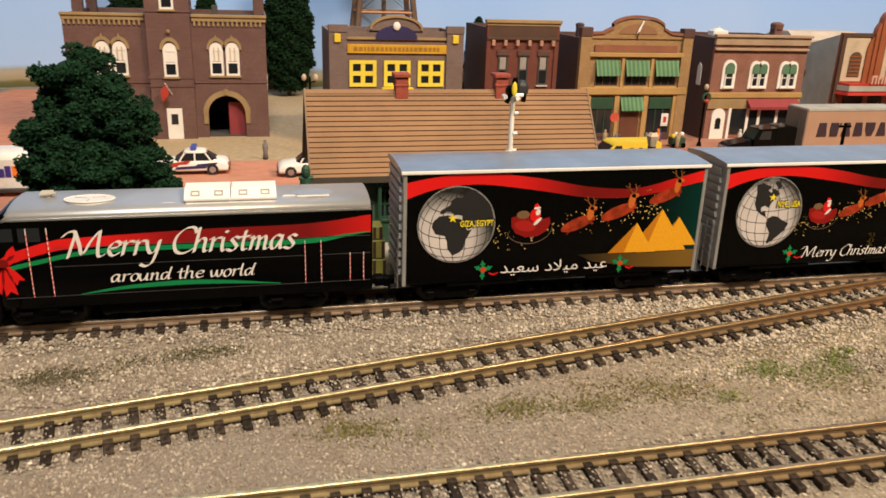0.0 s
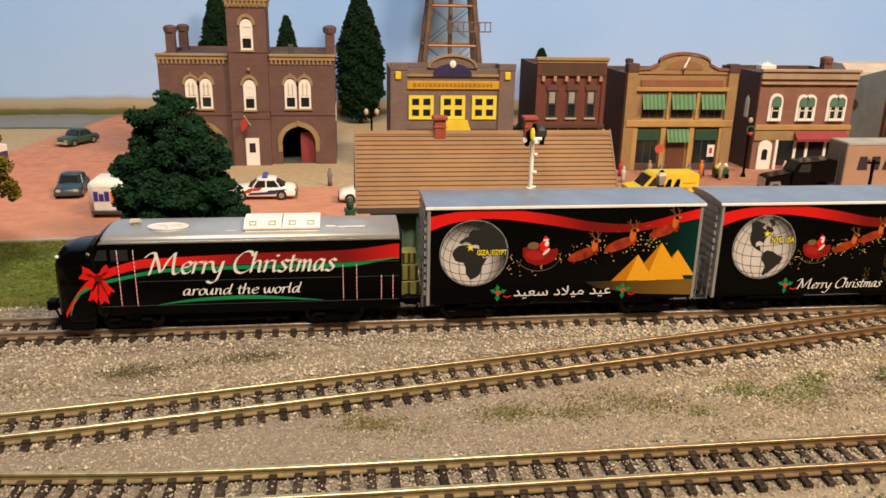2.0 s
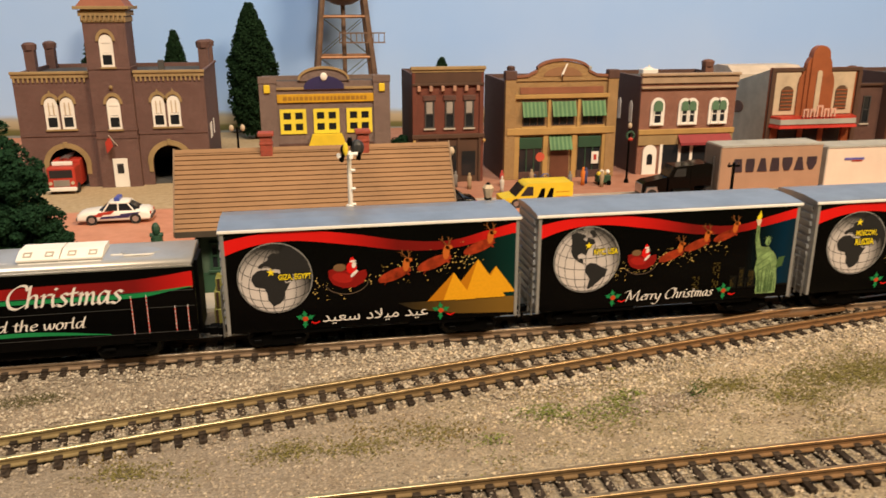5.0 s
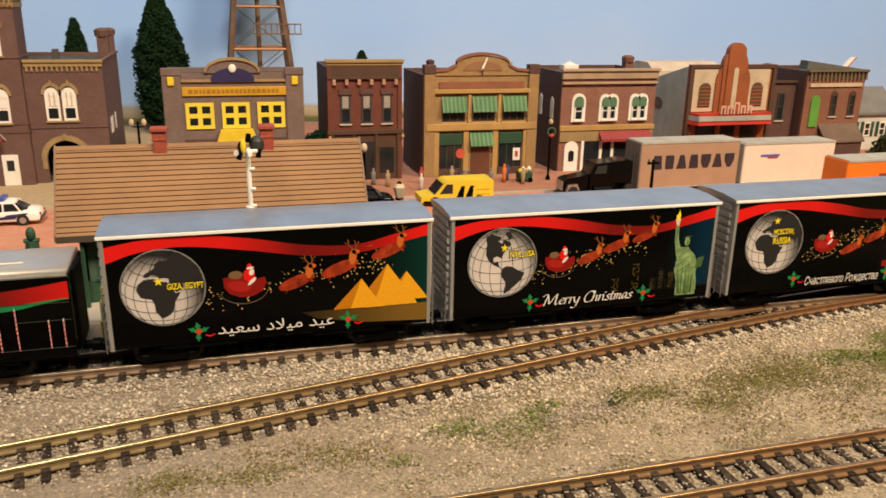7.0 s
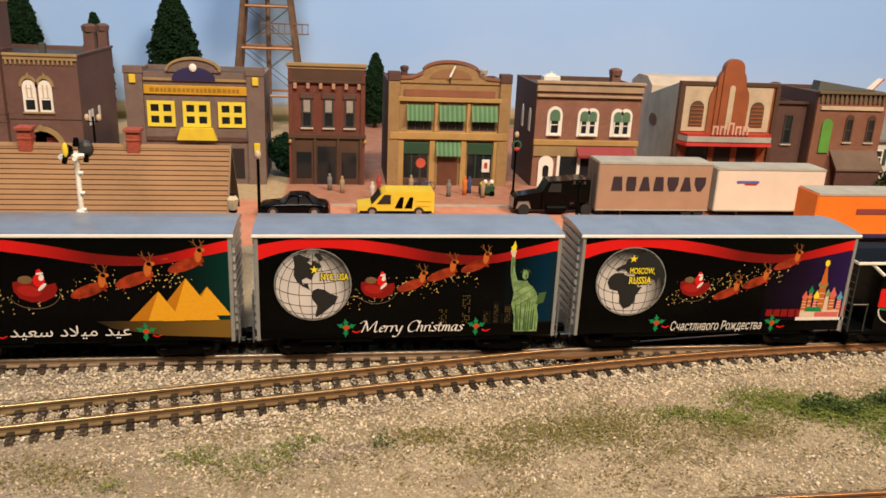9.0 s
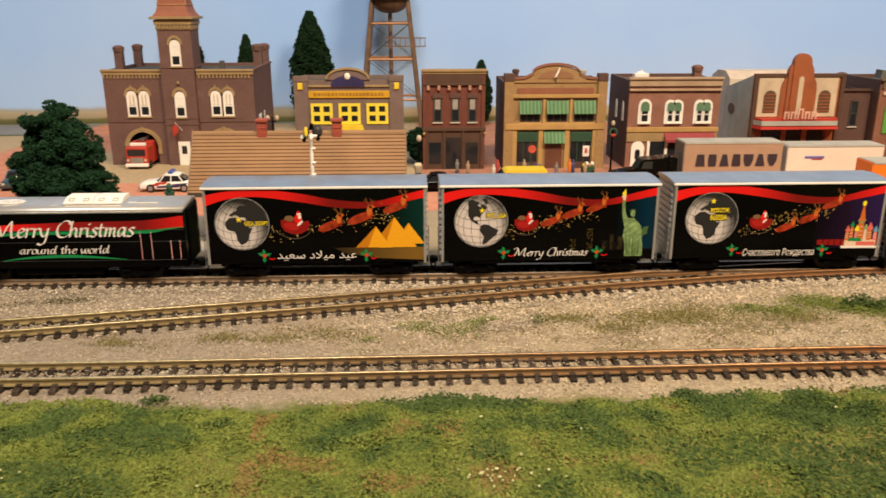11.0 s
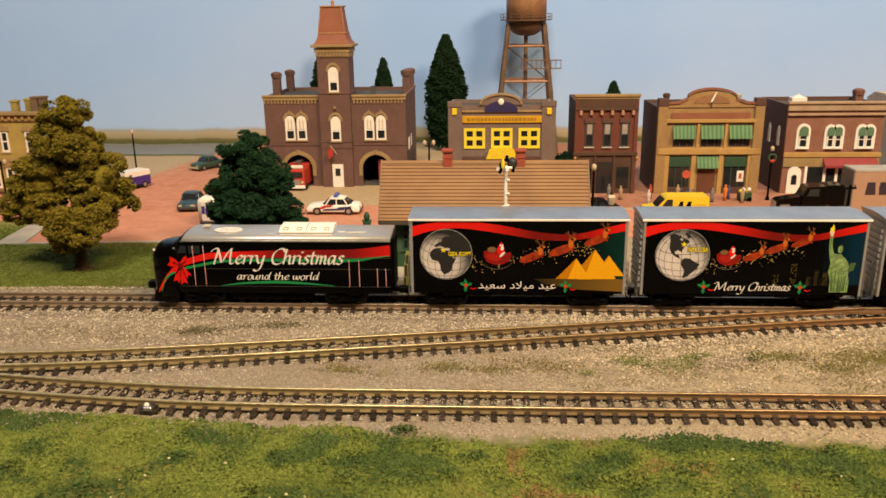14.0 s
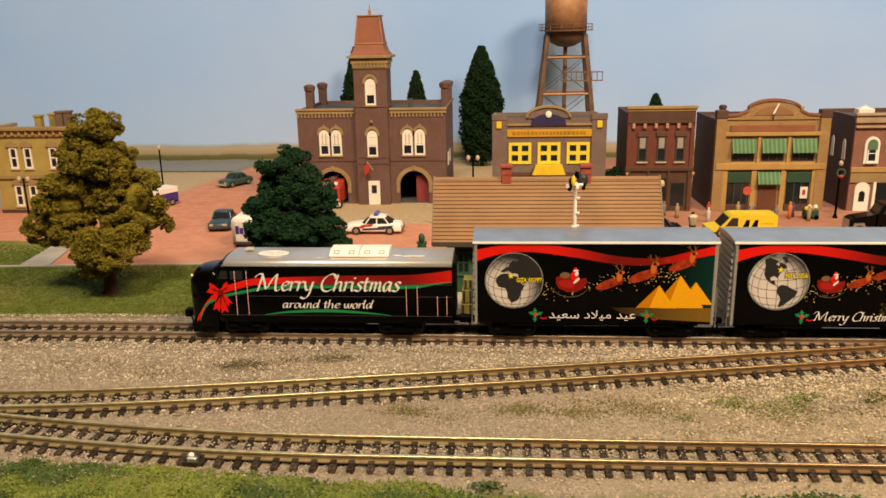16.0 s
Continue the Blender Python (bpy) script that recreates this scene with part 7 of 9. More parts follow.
def mustard_house():
    hs = thing("victorian_house", -311, 212, None, "mustard victorian house with bracketed eaves and chimneys", "house")
    w, h, d = 55.0, 52.0, 26.0
    shell(hs, w, d, h - 1, B_MUST, side=B_MUST)
    g = box(B(), -2.5, w + 2.5, -3.4, 1.5, h - 1.4, h + 0.6, 0.2)
    box(g, -2.5, 1.5, 1.5, d, h - 1.4, h + 0.6, 0.2)
    box(g, -0.5, w + 0.5, -1.2, 0.4, h - 5.2, h - 1.4, 0.1)
    c = part("eave", g, TANTRIM, hs, "tan bracketed eave")
    for k in range(13):
        part("bracket", box(B(), 1.0 + k * 4.3, 2.4 + k * 4.3, -2.4, 0, h - 4.2, h - 1.4, 0.1), OCHRE, c)
    for x0 in (9.8, 18.8, 34.8, 43.8):
        for z0, z1 in ((27.6, 40.4), (4.4, 17.4)):
            window(hs, x0, x0 + 5.0, z0, z1, 0, WHITE, (0, 1), CREAM, rim=1.0)
            part("window_hood", slab(B(), [(x0 - 1.2, z1 + 0.2), (x0 + 6.2, z1 + 0.2), (x0 + 5.6, z1 + 2.6), (x0 + 2.5, z1 + 4.0), (x0 - 0.6, z1 + 2.6)], "xz", -1.2, 0.1), TANTRIM, hs)
    for y0 in (5, 15):
        g = box(B(), -0.4, 0.1, y0, y0 + 5, 27.6, 40.4)
        part("side_window", box(g, -0.4, 0.1, y0, y0 + 5, 4.4, 17.4), WHITE, hs)
    part("belt_course", box(B(), -0.6, w, -1.4, 0.1, 21.4, 23.6, 0.1), TANTRIM, hs)
    part("plinth", box(B(), -0.4, w, -0.8, 0.1, 0, 2.0, 0.1), BROWNWOOD, hs)
    brown = plain("brown_chimney", (0.16, 0.095, 0.065), 0.8)
    for x, y, top, m in ((22, 14, 5.0, B_MUST), (29, 18, 5.6, B_MUST), (37, 12, 7.4, brown), (42, 12, 7.6, brown)):
        part("chimney", box(box(B(), x - 2.0, x + 2.0, y, y + 4, h - 3, h + top, 0.1), x - 2.5, x + 2.5, y - 0.5, y + 4.5, h + top, h + top + 1.2, 0.1), m, hs)


mustard_house()


def station():
    hs = thing("railway_station", 0, 0, None, "low station, green walls coloured dark for eave shade, tan shingle roof", "station")
    x0, x1, ye, yr, ze, zr = -30.2, 56.8, 46.6, 62.6, 22.6, 44.9
    n = 17
    for side in (0, 1):
        sub = part("roof_slope", slab(B(), [(ye, ze - 0.9), (ye, ze - 0.4), (yr, zr - 0.4), (yr, zr - 0.9)] if not side else [(2 * yr - ye, ze - 0.9), (2 * yr - ye, ze - 0.4), (yr, zr - 0.4), (yr, zr - 0.9)], "yz", x0, x1), ROOF, hs, "tan roof slope in shingle courses")
        for i in range(n):
            u0, u1 = i / n, (i + 1) / n
            ya, yb = ye + (yr - ye) * u0, ye + (yr - ye) * u1
            za, zb = ze + (zr - ze) * u0, ze + (zr - ze) * u1
            if side:
                ya, yb = 2 * yr - ya, 2 * yr - yb
            part("shingle_course", slab(B(), [(ya, za - 0.3), (ya - (0.42 if not side else -0.42), za + 0.28), (yb, zb + 0.05), (yb, zb - 0.3)], "yz", x0, x1), ROOF, sub)
    part("ridge_cap", slab(B(), [(yr - 1.1, zr - 0.5), (yr, zr + 0.55), (yr + 1.1, zr - 0.5)], "yz", x0, x1), ROOF, hs)
    for xe in (x0 - 0.5, x1):
        part("barge_board", slab(B(), [(ye, ze - 1.0), (yr, zr - 1.0), (2 * yr - ye, ze - 1.0), (2 * yr - ye, ze + 0.8), (yr, zr + 0.9), (ye, ze + 0.8)], "yz", xe, xe + 0.5), plain("brown_barge_board", (0.20, 0.125, 0.07), 0.7), hs)
    part("fascia", box(B(), x0, x1, ye - 0.5, ye, ze - 1.2, ze + 0.6), plain("dark_fascia", (0.06, 0.045, 0.03), 0.7), hs)
    # green walls, with the shade under the eaves put into the colour
    wall = plain("shaded_station_green", (0.055, 0.095, 0.060), 0.7)
    part("front_wall", box(B(), x0 + 5, x1 - 5, 52, 53.5, 0, 26), wall, hs)
    part("back_wall", box(B(), x0 + 5, x1 - 5, 73.5, 75.0, 0, 26), wall, hs)
    for xe in (x0 + 5, x1 - 6.5):
        part("gable_wall", slab(B(), [(52, 0), (75, 0), (75, 26), (yr, zr - 2.2), (52, 26)], "yz", xe, xe + 1.5), wall, hs)
    part("dado", box(B(), x0 + 4.8, x1 - 4.8, 51.6, 52, 0, 8), DKGREEN, hs)
    for k in range(8):
        a = x0 + 9 + k * 10.2
        window(hs, a, a + 5, 9, 18, 52, DKGREEN, (1, 1), DKGREEN)
    for k in range(7):
        a = x0 + 6 + k * 13.6
        part("porch_post", tube(B(), (a, 48.0, 0), (a, 48.0, ze - 0.5), 0.6, seg=6), DKGREEN, hs)
    part("platform", box(B(), x0 - 4, x1 + 4, 38, 51.8, -0.6, 1.4, 0.2), CONCRETE, hs)
    for x in (-2.1, 28.6):
        g = box(B(), x - 1.9, x + 1.9, yr - 1.9, yr + 1.9, zr - 4, zr + 4.2, 0.15)
        box(g, x - 2.5, x + 2.5, yr - 2.5, yr + 2.5, zr + 4.2, zr + 5.4, 0.2)
        box(g, x - 2.1, x + 2.1, yr - 2.1, yr + 2.1, zr + 1.6, zr + 2.3, 0.1)
        part("chimney", g, brick("red_chimney_brick", (0.36, 0.055, 0.025), (0.3, 0.1, 0.07)), hs, "bright red brick chimney")


station()


def water_tower():
    wt = thing("water_tower", 44.8, 392, None, "rusty steel water tower on four lattice legs", "water tower")
    legs = [(-25.0, -17), (25.0, -17), (25.0, 17), (-25.0, 17)]
    zt = 103.0
    tops = [(x * 0.56, y * 0.56) for x, y in legs]
    for (x, y), (a, b) in zip(legs, tops):
        part("leg", tube(B(), (x, y, 0), (a, b, zt), 2.2, 1.9, 6), RUSTMETAL, wt)
    for z in (27, 58.6, 86):
        u = z / zt
        ring = [(x + (a - x) * u, y + (b - y) * u) for (x, y), (a, b) in zip(legs, tops)]
        for p, q in zip(ring, ring[1:] + ring[:1]):
            part("girt", tube(B(), (*p, z), (*q, z), 1.0, seg=5), BRIGHTRUST, wt)
    for z0, z1 in ((27, 58.6), (58.6, 86)):
        r = [[(x + (a - x) * z / zt, y + (b - y) * z / zt) for (x, y), (a, b) in zip(legs, tops)] for z in (z0, z1)]
        for i in range(4):
            j = (i + 1) % 4
            part("brace", tube(tube(B(), (*r[0][i], z0), (*r[1][j], z1), 0.28, seg=4), (*r[0][j], z0), (*r[1][i], z1), 0.28, seg=4), STEEL, wt)
    part("riser", tube(B(), (0, 0, 0), (0, 0, zt), 1.6, seg=10), RUSTMETAL, wt)
    g = dome(B(), (0, 0, 105), 16.0, 16.0, 11.8, 24, 8)
    part("tank_bottom", g, RUSTMETAL, wt, smooth=True)
    part("tank", tube(B(), (0, 0, 105), (0, 0, 137), 16.0, seg=28), BRIGHTRUST, wt, "orange rusty tank", smooth=True)
    part("tank_roof", tube(B(), (0, 0, 137), (0, 0, 148), 17.4, 0.6, 28), RUSTMETAL, wt)
    g = tube(B(), (0, 0, 105.5), (0, 0, 106.3), 20.6, seg=28)
    bal = part("balcony", g, RUSTMETAL, wt)
    g = B()
    for z in (108.2, 110.6):
        for i in range(28):
            a0, a1 = math.tau * i / 28, math.tau * (i + 1) / 28
            tube(g, (20.4 * math.cos(a0), 20.4 * math.sin(a0), z), (20.4 * math.cos(a1), 20.4 * math.sin(a1), z), 0.3, seg=4, caps=False)
    for i in range(14):
        a0 = math.tau * i / 14
        tube(g, (20.4 * math.cos(a0), 20.4 * math.sin(a0), 106), (20.4 * math.cos(a0), 20.4 * math.sin(a0), 110.6), 0.3, seg=4)
    part("balcony_rail", g, RUSTMETAL, bal)
    g = B()
    box(g, -4, 28, -13.5, -12.0, 74.6, 75.4), box(g, -4, 28, -13.5, -12.0, 68.2, 69.0)
    for k in range(9):
        box(g, -4 + k * 3.9, -3.5 + k * 3.9, -13.4, -12.2, 68.6, 74.8)
    part("ladder_stage", g, RUSTMETAL, wt)


water_tower()


# ---- trees ----
LEAF_V = np.array([(1, 0, 0), (-0.5, 0.85, 0.2), (-0.5, -0.85, -0.2), (0.1, 0.1, 0.75)], float)
LEAF_F = [(0, 1, 3), (1, 2, 3), (2, 0, 3), (0, 2, 1)]


def tree(name, x, y, z, h, trunk_h, lobes, leaf, n, mats, label, seed, trunk_r=3.0, clump=2.6, clumps=200):
    """A trunk with limbs, and a crown of many small clumps laid over overlapping lobes (x, y, z, rx, ry, rz)."""
    tr = thing(name, x, y, z, label, "tree")
    rng = np.random.default_rng(seed)
    g = tube(B(), (0, 0, -0.5), (0.6, 0, trunk_h * 0.55), trunk_r, trunk_r * 0.72, 10)
    tube(g, (0.6, 0, trunk_h * 0.5), (0, 0, trunk_h), trunk_r * 0.75, trunk_r * 0.5, 9)
    for k in range(5):
        a = k * math.tau / 5 + 0.4
        tube(g, (0, 0, 0.6), (trunk_r * 1.7 * math.cos(a), trunk_r * 1.7 * math.sin(a), -0.6), trunk_r * 0.55, trunk_r * 0.2, 6)
    for lx, ly, lz, *_ in lobes:
        tube(g, (0, 0, trunk_h * 0.8), (lx * 0.8, ly * 0.8, lz), trunk_r * 0.42, trunk_r * 0.12, 6)
    part("trunk", g, mats[0], tr, "brown trunk with limbs")
    pts, sizes = [], []
    area = np.array([l[3] * l[5] for l in lobes])
    for (lx, ly, lz, rx, ry, rz), share in zip(lobes, area / area.sum()):
        # each lobe carries many small clumps of foam, and each clump its own grains
        m = max(6, int(clumps * share))
        c = rng.normal(size=(m, 3)) + (0, -0.25, 0.2)
        c /= np.linalg.norm(c, axis=1)[:, None]
        mid = c * (0.74 + 0.22 * rng.random((m, 1))) * (rx, ry, rz) + (lx, ly, lz)
        big = clump * (0.6 + 0.75 * rng.random(m))
        k = max(20, int(n * share / m))
        d = rng.normal(size=(m, k, 3)) + c[:, None] * 0.55
        d /= np.linalg.norm(d, axis=2)[:, :, None]
        out = mid[:, None] + d * big[:, None, None] * (0.72 + 0.36 * rng.random((m, k, 1))) * (1.15, 1.15, 0.85)
        pts.append(out.reshape(-1, 3))
        sizes.append(leaf * (0.55 + 0.9 * rng.random(m * k)))
    v, f = scatter(np.concatenate(pts), np.concatenate(sizes), LEAF_V, LEAF_F, rng)
    stuff("crown", v, f, mats[1], "", "", tr)
    inner = B()
    for lx, ly, lz, rx, ry, rz in lobes:
        dome(inner, (lx, ly, lz), rx * 0.6, ry * 0.6, rz * 0.6, 10, 8)
    part("inner_foam", inner, mats[1], tr)
    return tr


tree("olive_tree", -162.6, 51, -2.5, 76, 26, [(px + 0.11 * pz, py, pz, rx, ry, rz) for px, py, pz, rx, ry, rz in [(-4.6, 0, 67, 9.4, 9, 7.8), (-6, 1, 56, 13, 12, 9), (3, 2, 52, 8.4, 9, 7.6), (-17, -1, 39, 13.4, 11, 11), (-25, 0, 28.5, 8, 9, 8), (-14, -2, 28, 8, 8, 7.5), (12, 0, 40, 9.6, 10, 10), (16, 1, 31, 7.4, 8, 7), (-2, 5, 42, 12, 9, 12), (2, -6, 21, 14, 10, 9), (9, -4, 27, 8.6, 8, 7.5), (-7, -5, 15, 7.6, 7, 6)]], 0.60, 60000, (BARK, OLIVE), "olive green foam tree with a brown trunk", 11, 3.0, 2.6, 420)
tree("round_tree", -93, 79, -2.4, 56, 16, [(-1.6, 0, 48, 10, 10, 6.4), (1, 0, 38, 14, 12, 9), (-8.5, -2, 31, 9, 9, 8), (11, -1, 33, 8.4, 9, 8), (-3, -4, 22, 15, 11, 9), (12, -2, 21, 9.5, 9, 8), (-13, 0, 21, 6.4, 8, 6.4), (0, -3, 12, 16.5, 11, 8)], 0.62, 44000, (BARK, PINE), "dark green foam tree beside the station", 12, 2.2, 2.6, 300)
tree("round_bush", -76, 79, -2.4, 21, 5, [(0, 0, 15, 5.6, 7, 6), (5, 0, 9, 5.6, 6, 6.4), (-4, 0, 8, 6, 6, 6.4)], 0.62, 9000, (BARK, PINE), "low dark green foam bush", 13, 1.2, 2.2, 60)
tree("dark_shrub", 374, 168, -2.4, 20, 5, [(0, 0, 12, 12, 9, 9), (12, 0, 9, 9, 8, 8), (-8, 0, 7, 7, 7, 6)], 0.9, 6000, (BARK, foliage("brown_green_foam", (0.018, 0.022, 0.010), (0.065, 0.066, 0.030))), "dark ragged shrub beside the corner shop", 14, 1.4)
tree("dark_shrub", 64, 232, -2.4, 20, 5, [(0, 0, 10, 6, 6, 9), (4, 0, 5, 5, 5, 5)], 0.9, 3000, (BARK, PINE), "small dark fir between the buildings", 15, 1.0)


def poplar(x, y, h, r, seed):
    tr = thing("poplar", x, y, None, "slim dark green poplar before the backdrop", "tree", "poplars behind the town")
    rng = np.random.default_rng(seed)
    part("trunk", tube(B(), (0, 0, 0), (0, 0, h * 0.4), 1.6, 0.8, 7), BARK, tr)
    k = int(h * 90)
    u = rng.random(k) ** 0.85
    prof = r * np.minimum(1.0, (1.02 - u) * 2.1) ** 0.75 * (0.55 + 0.45 * np.minimum(1.0, u * 5))
    a = rng.random(k) * math.tau
    rr = prof * (0.82 + 0.26 * rng.random(k)) * (1 + 0.10 * np.sin(a * 5 + u * 40))
    p = np.stack([rr * np.cos(a), rr * np.sin(a), 4 + u * (h - 5)], 1)
    v, f = scatter(p, 0.9 + 0.8 * rng.random(k), LEAF_V, LEAF_F, rng)
    stuff("crown", v, f, POPLAR, "", "", tr)
    g = loft(B(), [[(r * 0.8 * q * math.cos(i * math.tau / 10), r * 0.8 * q * math.sin(i * math.tau / 10), z) for i in range(10)] for q, z in ((0.4, 4), (1, h * 0.2), (0.95, h * 0.5), (0.6, h * 0.78), (0.05, h * 0.97))])
    part("inner_foam", g, POPLAR, tr)


poplar(-20.5, 402, 96, 16.0, 21)
poplar(-73.4, 405, 77.5, 8.8, 22)
poplar(-123, 412, 97, 12.4, 23)
poplar(120.7, 419, 56, 8.4, 24)


# ---- vehicles and street things ----
def wheels(ca, xs, half, r, w=1.4):
    for x in xs:
        for s in (-1, 1):
            wh = part("wheel", tube(B(), (x, s * half - w / 2, r), (x, s * half + w / 2, r), r, seg=16), RUBBER, ca)
            part("rim", tube(B(), (x, s * (half + w / 2 - 0.05) - 0.1, r), (x, s * (half + w / 2 - 0.05) + 0.1, r), r * 0.55, seg=12), SILVER, wh)


def sedan(x, y, rz, paint, label, police=False, length=29.0, bumper=STEEL):
    """A saloon car in 1:160; its own x runs from the bonnet at -length/2 to the boot."""
    ca = thing("car", x, y, None, label, "car", "cars in the street", rz)
    L, W = length / 2, 5.6
    low = [(-L, 1.8), (-L - 0.1, 3.4), (-L + 0.5, 4.7), (-L + 2.2, 5.4), (-L * 0.38, 6.1), (L * 0.1, 6.3), (L * 0.62, 6.3), (L - 1.6, 5.9), (L - 0.3, 4.9), (L, 3.2), (L - 0.3, 1.8)]
    rows = []
    for q, k, e in ((-1, 0.62, 0.955), (-0.97, 0.86, 0.985), (-0.84, 0.98, 1.0), (0, 1.05, 1.012), (0.84, 0.98, 1.0), (0.97, 0.86, 0.985), (1, 0.62, 0.955)):
        rows.append([(px * e, q * W, 1.8 + (pz - 1.8) * k) for px, pz in low])
    part("body", loft(B(), rows), paint, ca, smooth=True)
    # the glazed cabin narrows to the roof
    levels = []
    for z, a, b, half in ((5.6, -L * 0.44, L * 0.74, 0.92), (6.6, -L * 0.37, L * 0.66, 0.91), (8.9, -L * 0.15, L * 0.42, 0.78)):
        hw = W * half
        levels.append([(a, -hw * 0.7, z), (a + 1.6, -hw, z), (b - 1.8, -hw, z), (b, -hw * 0.7, z), (b, hw * 0.7, z), (b - 1.8, hw, z), (a + 1.6, hw, z), (a, hw * 0.7, z)])
    part("window_band", loft(B(), levels), GLASS, ca)
    levels = []
    for z, a, b, half in ((8.8, -L * 0.17, L * 0.44, 0.80), (9.4, -L * 0.14, L * 0.41, 0.76), (9.8, -L * 0.04, L * 0.32, 0.55)):
        hw = W * half
        levels.append([(a, -hw * 0.7, z), (a + 1.4, -hw, z), (b - 1.4, -hw, z), (b, -hw * 0.7, z), (b, hw * 0.7, z), (b - 1.4, hw, z), (a + 1.4, hw, z), (a, hw * 0.7, z)])
    rf = part("roof", loft(B(), levels), paint, ca, smooth=True)
    for px in (-L * 0.27, L * 0.13, L * 0.55):
        for s in (-1, 1):
            part("window_pillar", tube(B(), (px, s * W * 0.925, 5.8), (L * 0.13 + (px - L * 0.13) * 0.62, s * W * 0.79, 9.0), 0.36, seg=6), paint, ca)
    wheels(ca, (-L * 0.6, L * 0.58), W - 0.5, 2.3)
    part("bumper", box(B(), -L - 0.5, -L + 0.3, -W * 0.9, W * 0.9, 2.0, 3.4, 0.2), bumper, ca)
    part("bumper", box(B(), L - 0.3, L + 0.5, -W * 0.9, W * 0.9, 2.0, 3.4, 0.2), bumper, ca)
    for s in (-1, 1):
        part("headlight", box(B(), -L - 0.1, -L + 0.3, s * 3.6 - 1.0, s * 3.6 + 1.0, 3.6, 4.8, 0.1), CREAM, ca)
        part("tail_light", box(B(), L - 0.4, L + 0.1, s * 3.9 - 0.9, s * 3.9 + 0.9, 3.8, 4.9, 0.1), RED, ca)
    if police:
        part("light_bar", box(B(), 0.4, 2.6, -3.6, 3.6, 9.7, 11.2, 0.2), plain("blue_lamp", (0.06, 0.10, 0.42), 0.3), rf, "blue roof lamp bar")
        for k, (m, a, b, z) in enumerate(((RED, -10.5, -5.0, 3.4), (NAVY, -6.0, 6.0, 2.6), (NAVY, 2.0, 9.5, 3.6), (RED, -7.0, -1.0, 4.4))):
            part("side_stripe", slab(B(), [(a, z), (b, z + 0.3), (b + 1.4, z + 1.6), (a + 1.0, z + 1.0)], "xz", -W - 0.12 - k * 0.02, -W + 0.5), m, ca)
    return ca


sedan(-71, 158.5, 0, WHITE, "white police car with red and blue stripes on the street", True, 30.0)
sedan(72, 152, 0, BLACK, "glossy black saloon parked by the kerb", False, 29.5)
sedan(-157.5, 171, 96, TEAL, "dark teal car seen from behind on the street", False, 24.0)
sedan(-197, 309, 62, OLDGREEN, "dark green car far down the street with a pale bumper", False, 26.0, CREAM)
sedan(-24.5, 150, 0, WHITE, "white car half hidden beside the station", False, 24.0)


def van(x, y, rz, paint, label, length, width, height, marks=()):
    ca = thing("delivery_van", x, y, None, label, "van", "", rz)
    L, W = length / 2, width / 2
    prof = [(-L, 2.0), (-L, 4.6), (-L + length * 0.19, 5.6), (-L + length * 0.32, height * 0.93), (-L + length * 0.37, height), (L - 0.4, height), (L, height - 0.6), (L, 2.0)]
    part("body", loft(B(), [[(px, yy, pz) for px, pz in prof] for yy in (-W, W)]), paint, ca)
    part("windscreen", loft(B(), [[(px, yy, pz) for px, pz in ((-L + length * 0.200, 5.6), (-L + length * 0.312, height * 0.88), (-L + length * 0.292, height * 0.90), (-L + length * 0.180, 5.8))] for yy in (-W * 0.88, W * 0.88)]), GLASS, ca)
    part("side_window", slab(B(), [(-L + length * 0.25, 5.8), (-L + length * 0.43, 5.8), (-L + length * 0.43, height * 0.88), (-L + length * 0.345, height * 0.88)], "xz", -W - 0.1, -W + 0.3), GLASS, ca)
    wheels(ca, (-L * 0.62, L * 0.60), W - 0.5, 2.3)
    part("sill", box(B(), -L + 1, L - 1, -W - 0.08, -W + 0.3, 2.0, 2.8), BLACK_DULL, ca)
    for a, b, z0, z1, m in marks:
        part("mark", box(B(), a, b, -W - 0.14, -W + 0.1, z0, z1), m, ca)
    return ca


van(115.8, 154, 0, YELLOW, "yellow van with two black letter shapes on its side", 33.6, 12.0, 11.4, [(8.6, 15.2, 4.8, 5.2, GOLD), (8.6, 15.2, 7.0, 7.4, GOLD)])
for x in (-0.6, 3.6):
    part("letter_shape", slab(B(), [(x, 4.0), (x + 3.4, 4.0), (x + 3.9, 9.0), (x + 2.3, 9.0)], "xz", -6.15, -5.9), BLACK_DULL, bpy.data.objects["delivery_van"], "black slanted letter shape")
van(-221, 230, 62, PURPLE, "white and violet van in the side street", 25.0, 11.0, 11.4)
part("white_top", box(B(), -7, 12.7, -5.6, 5.6, 8.2, 11.8, 0.2), WHITE, bpy.data.objects["delivery_van.001"])


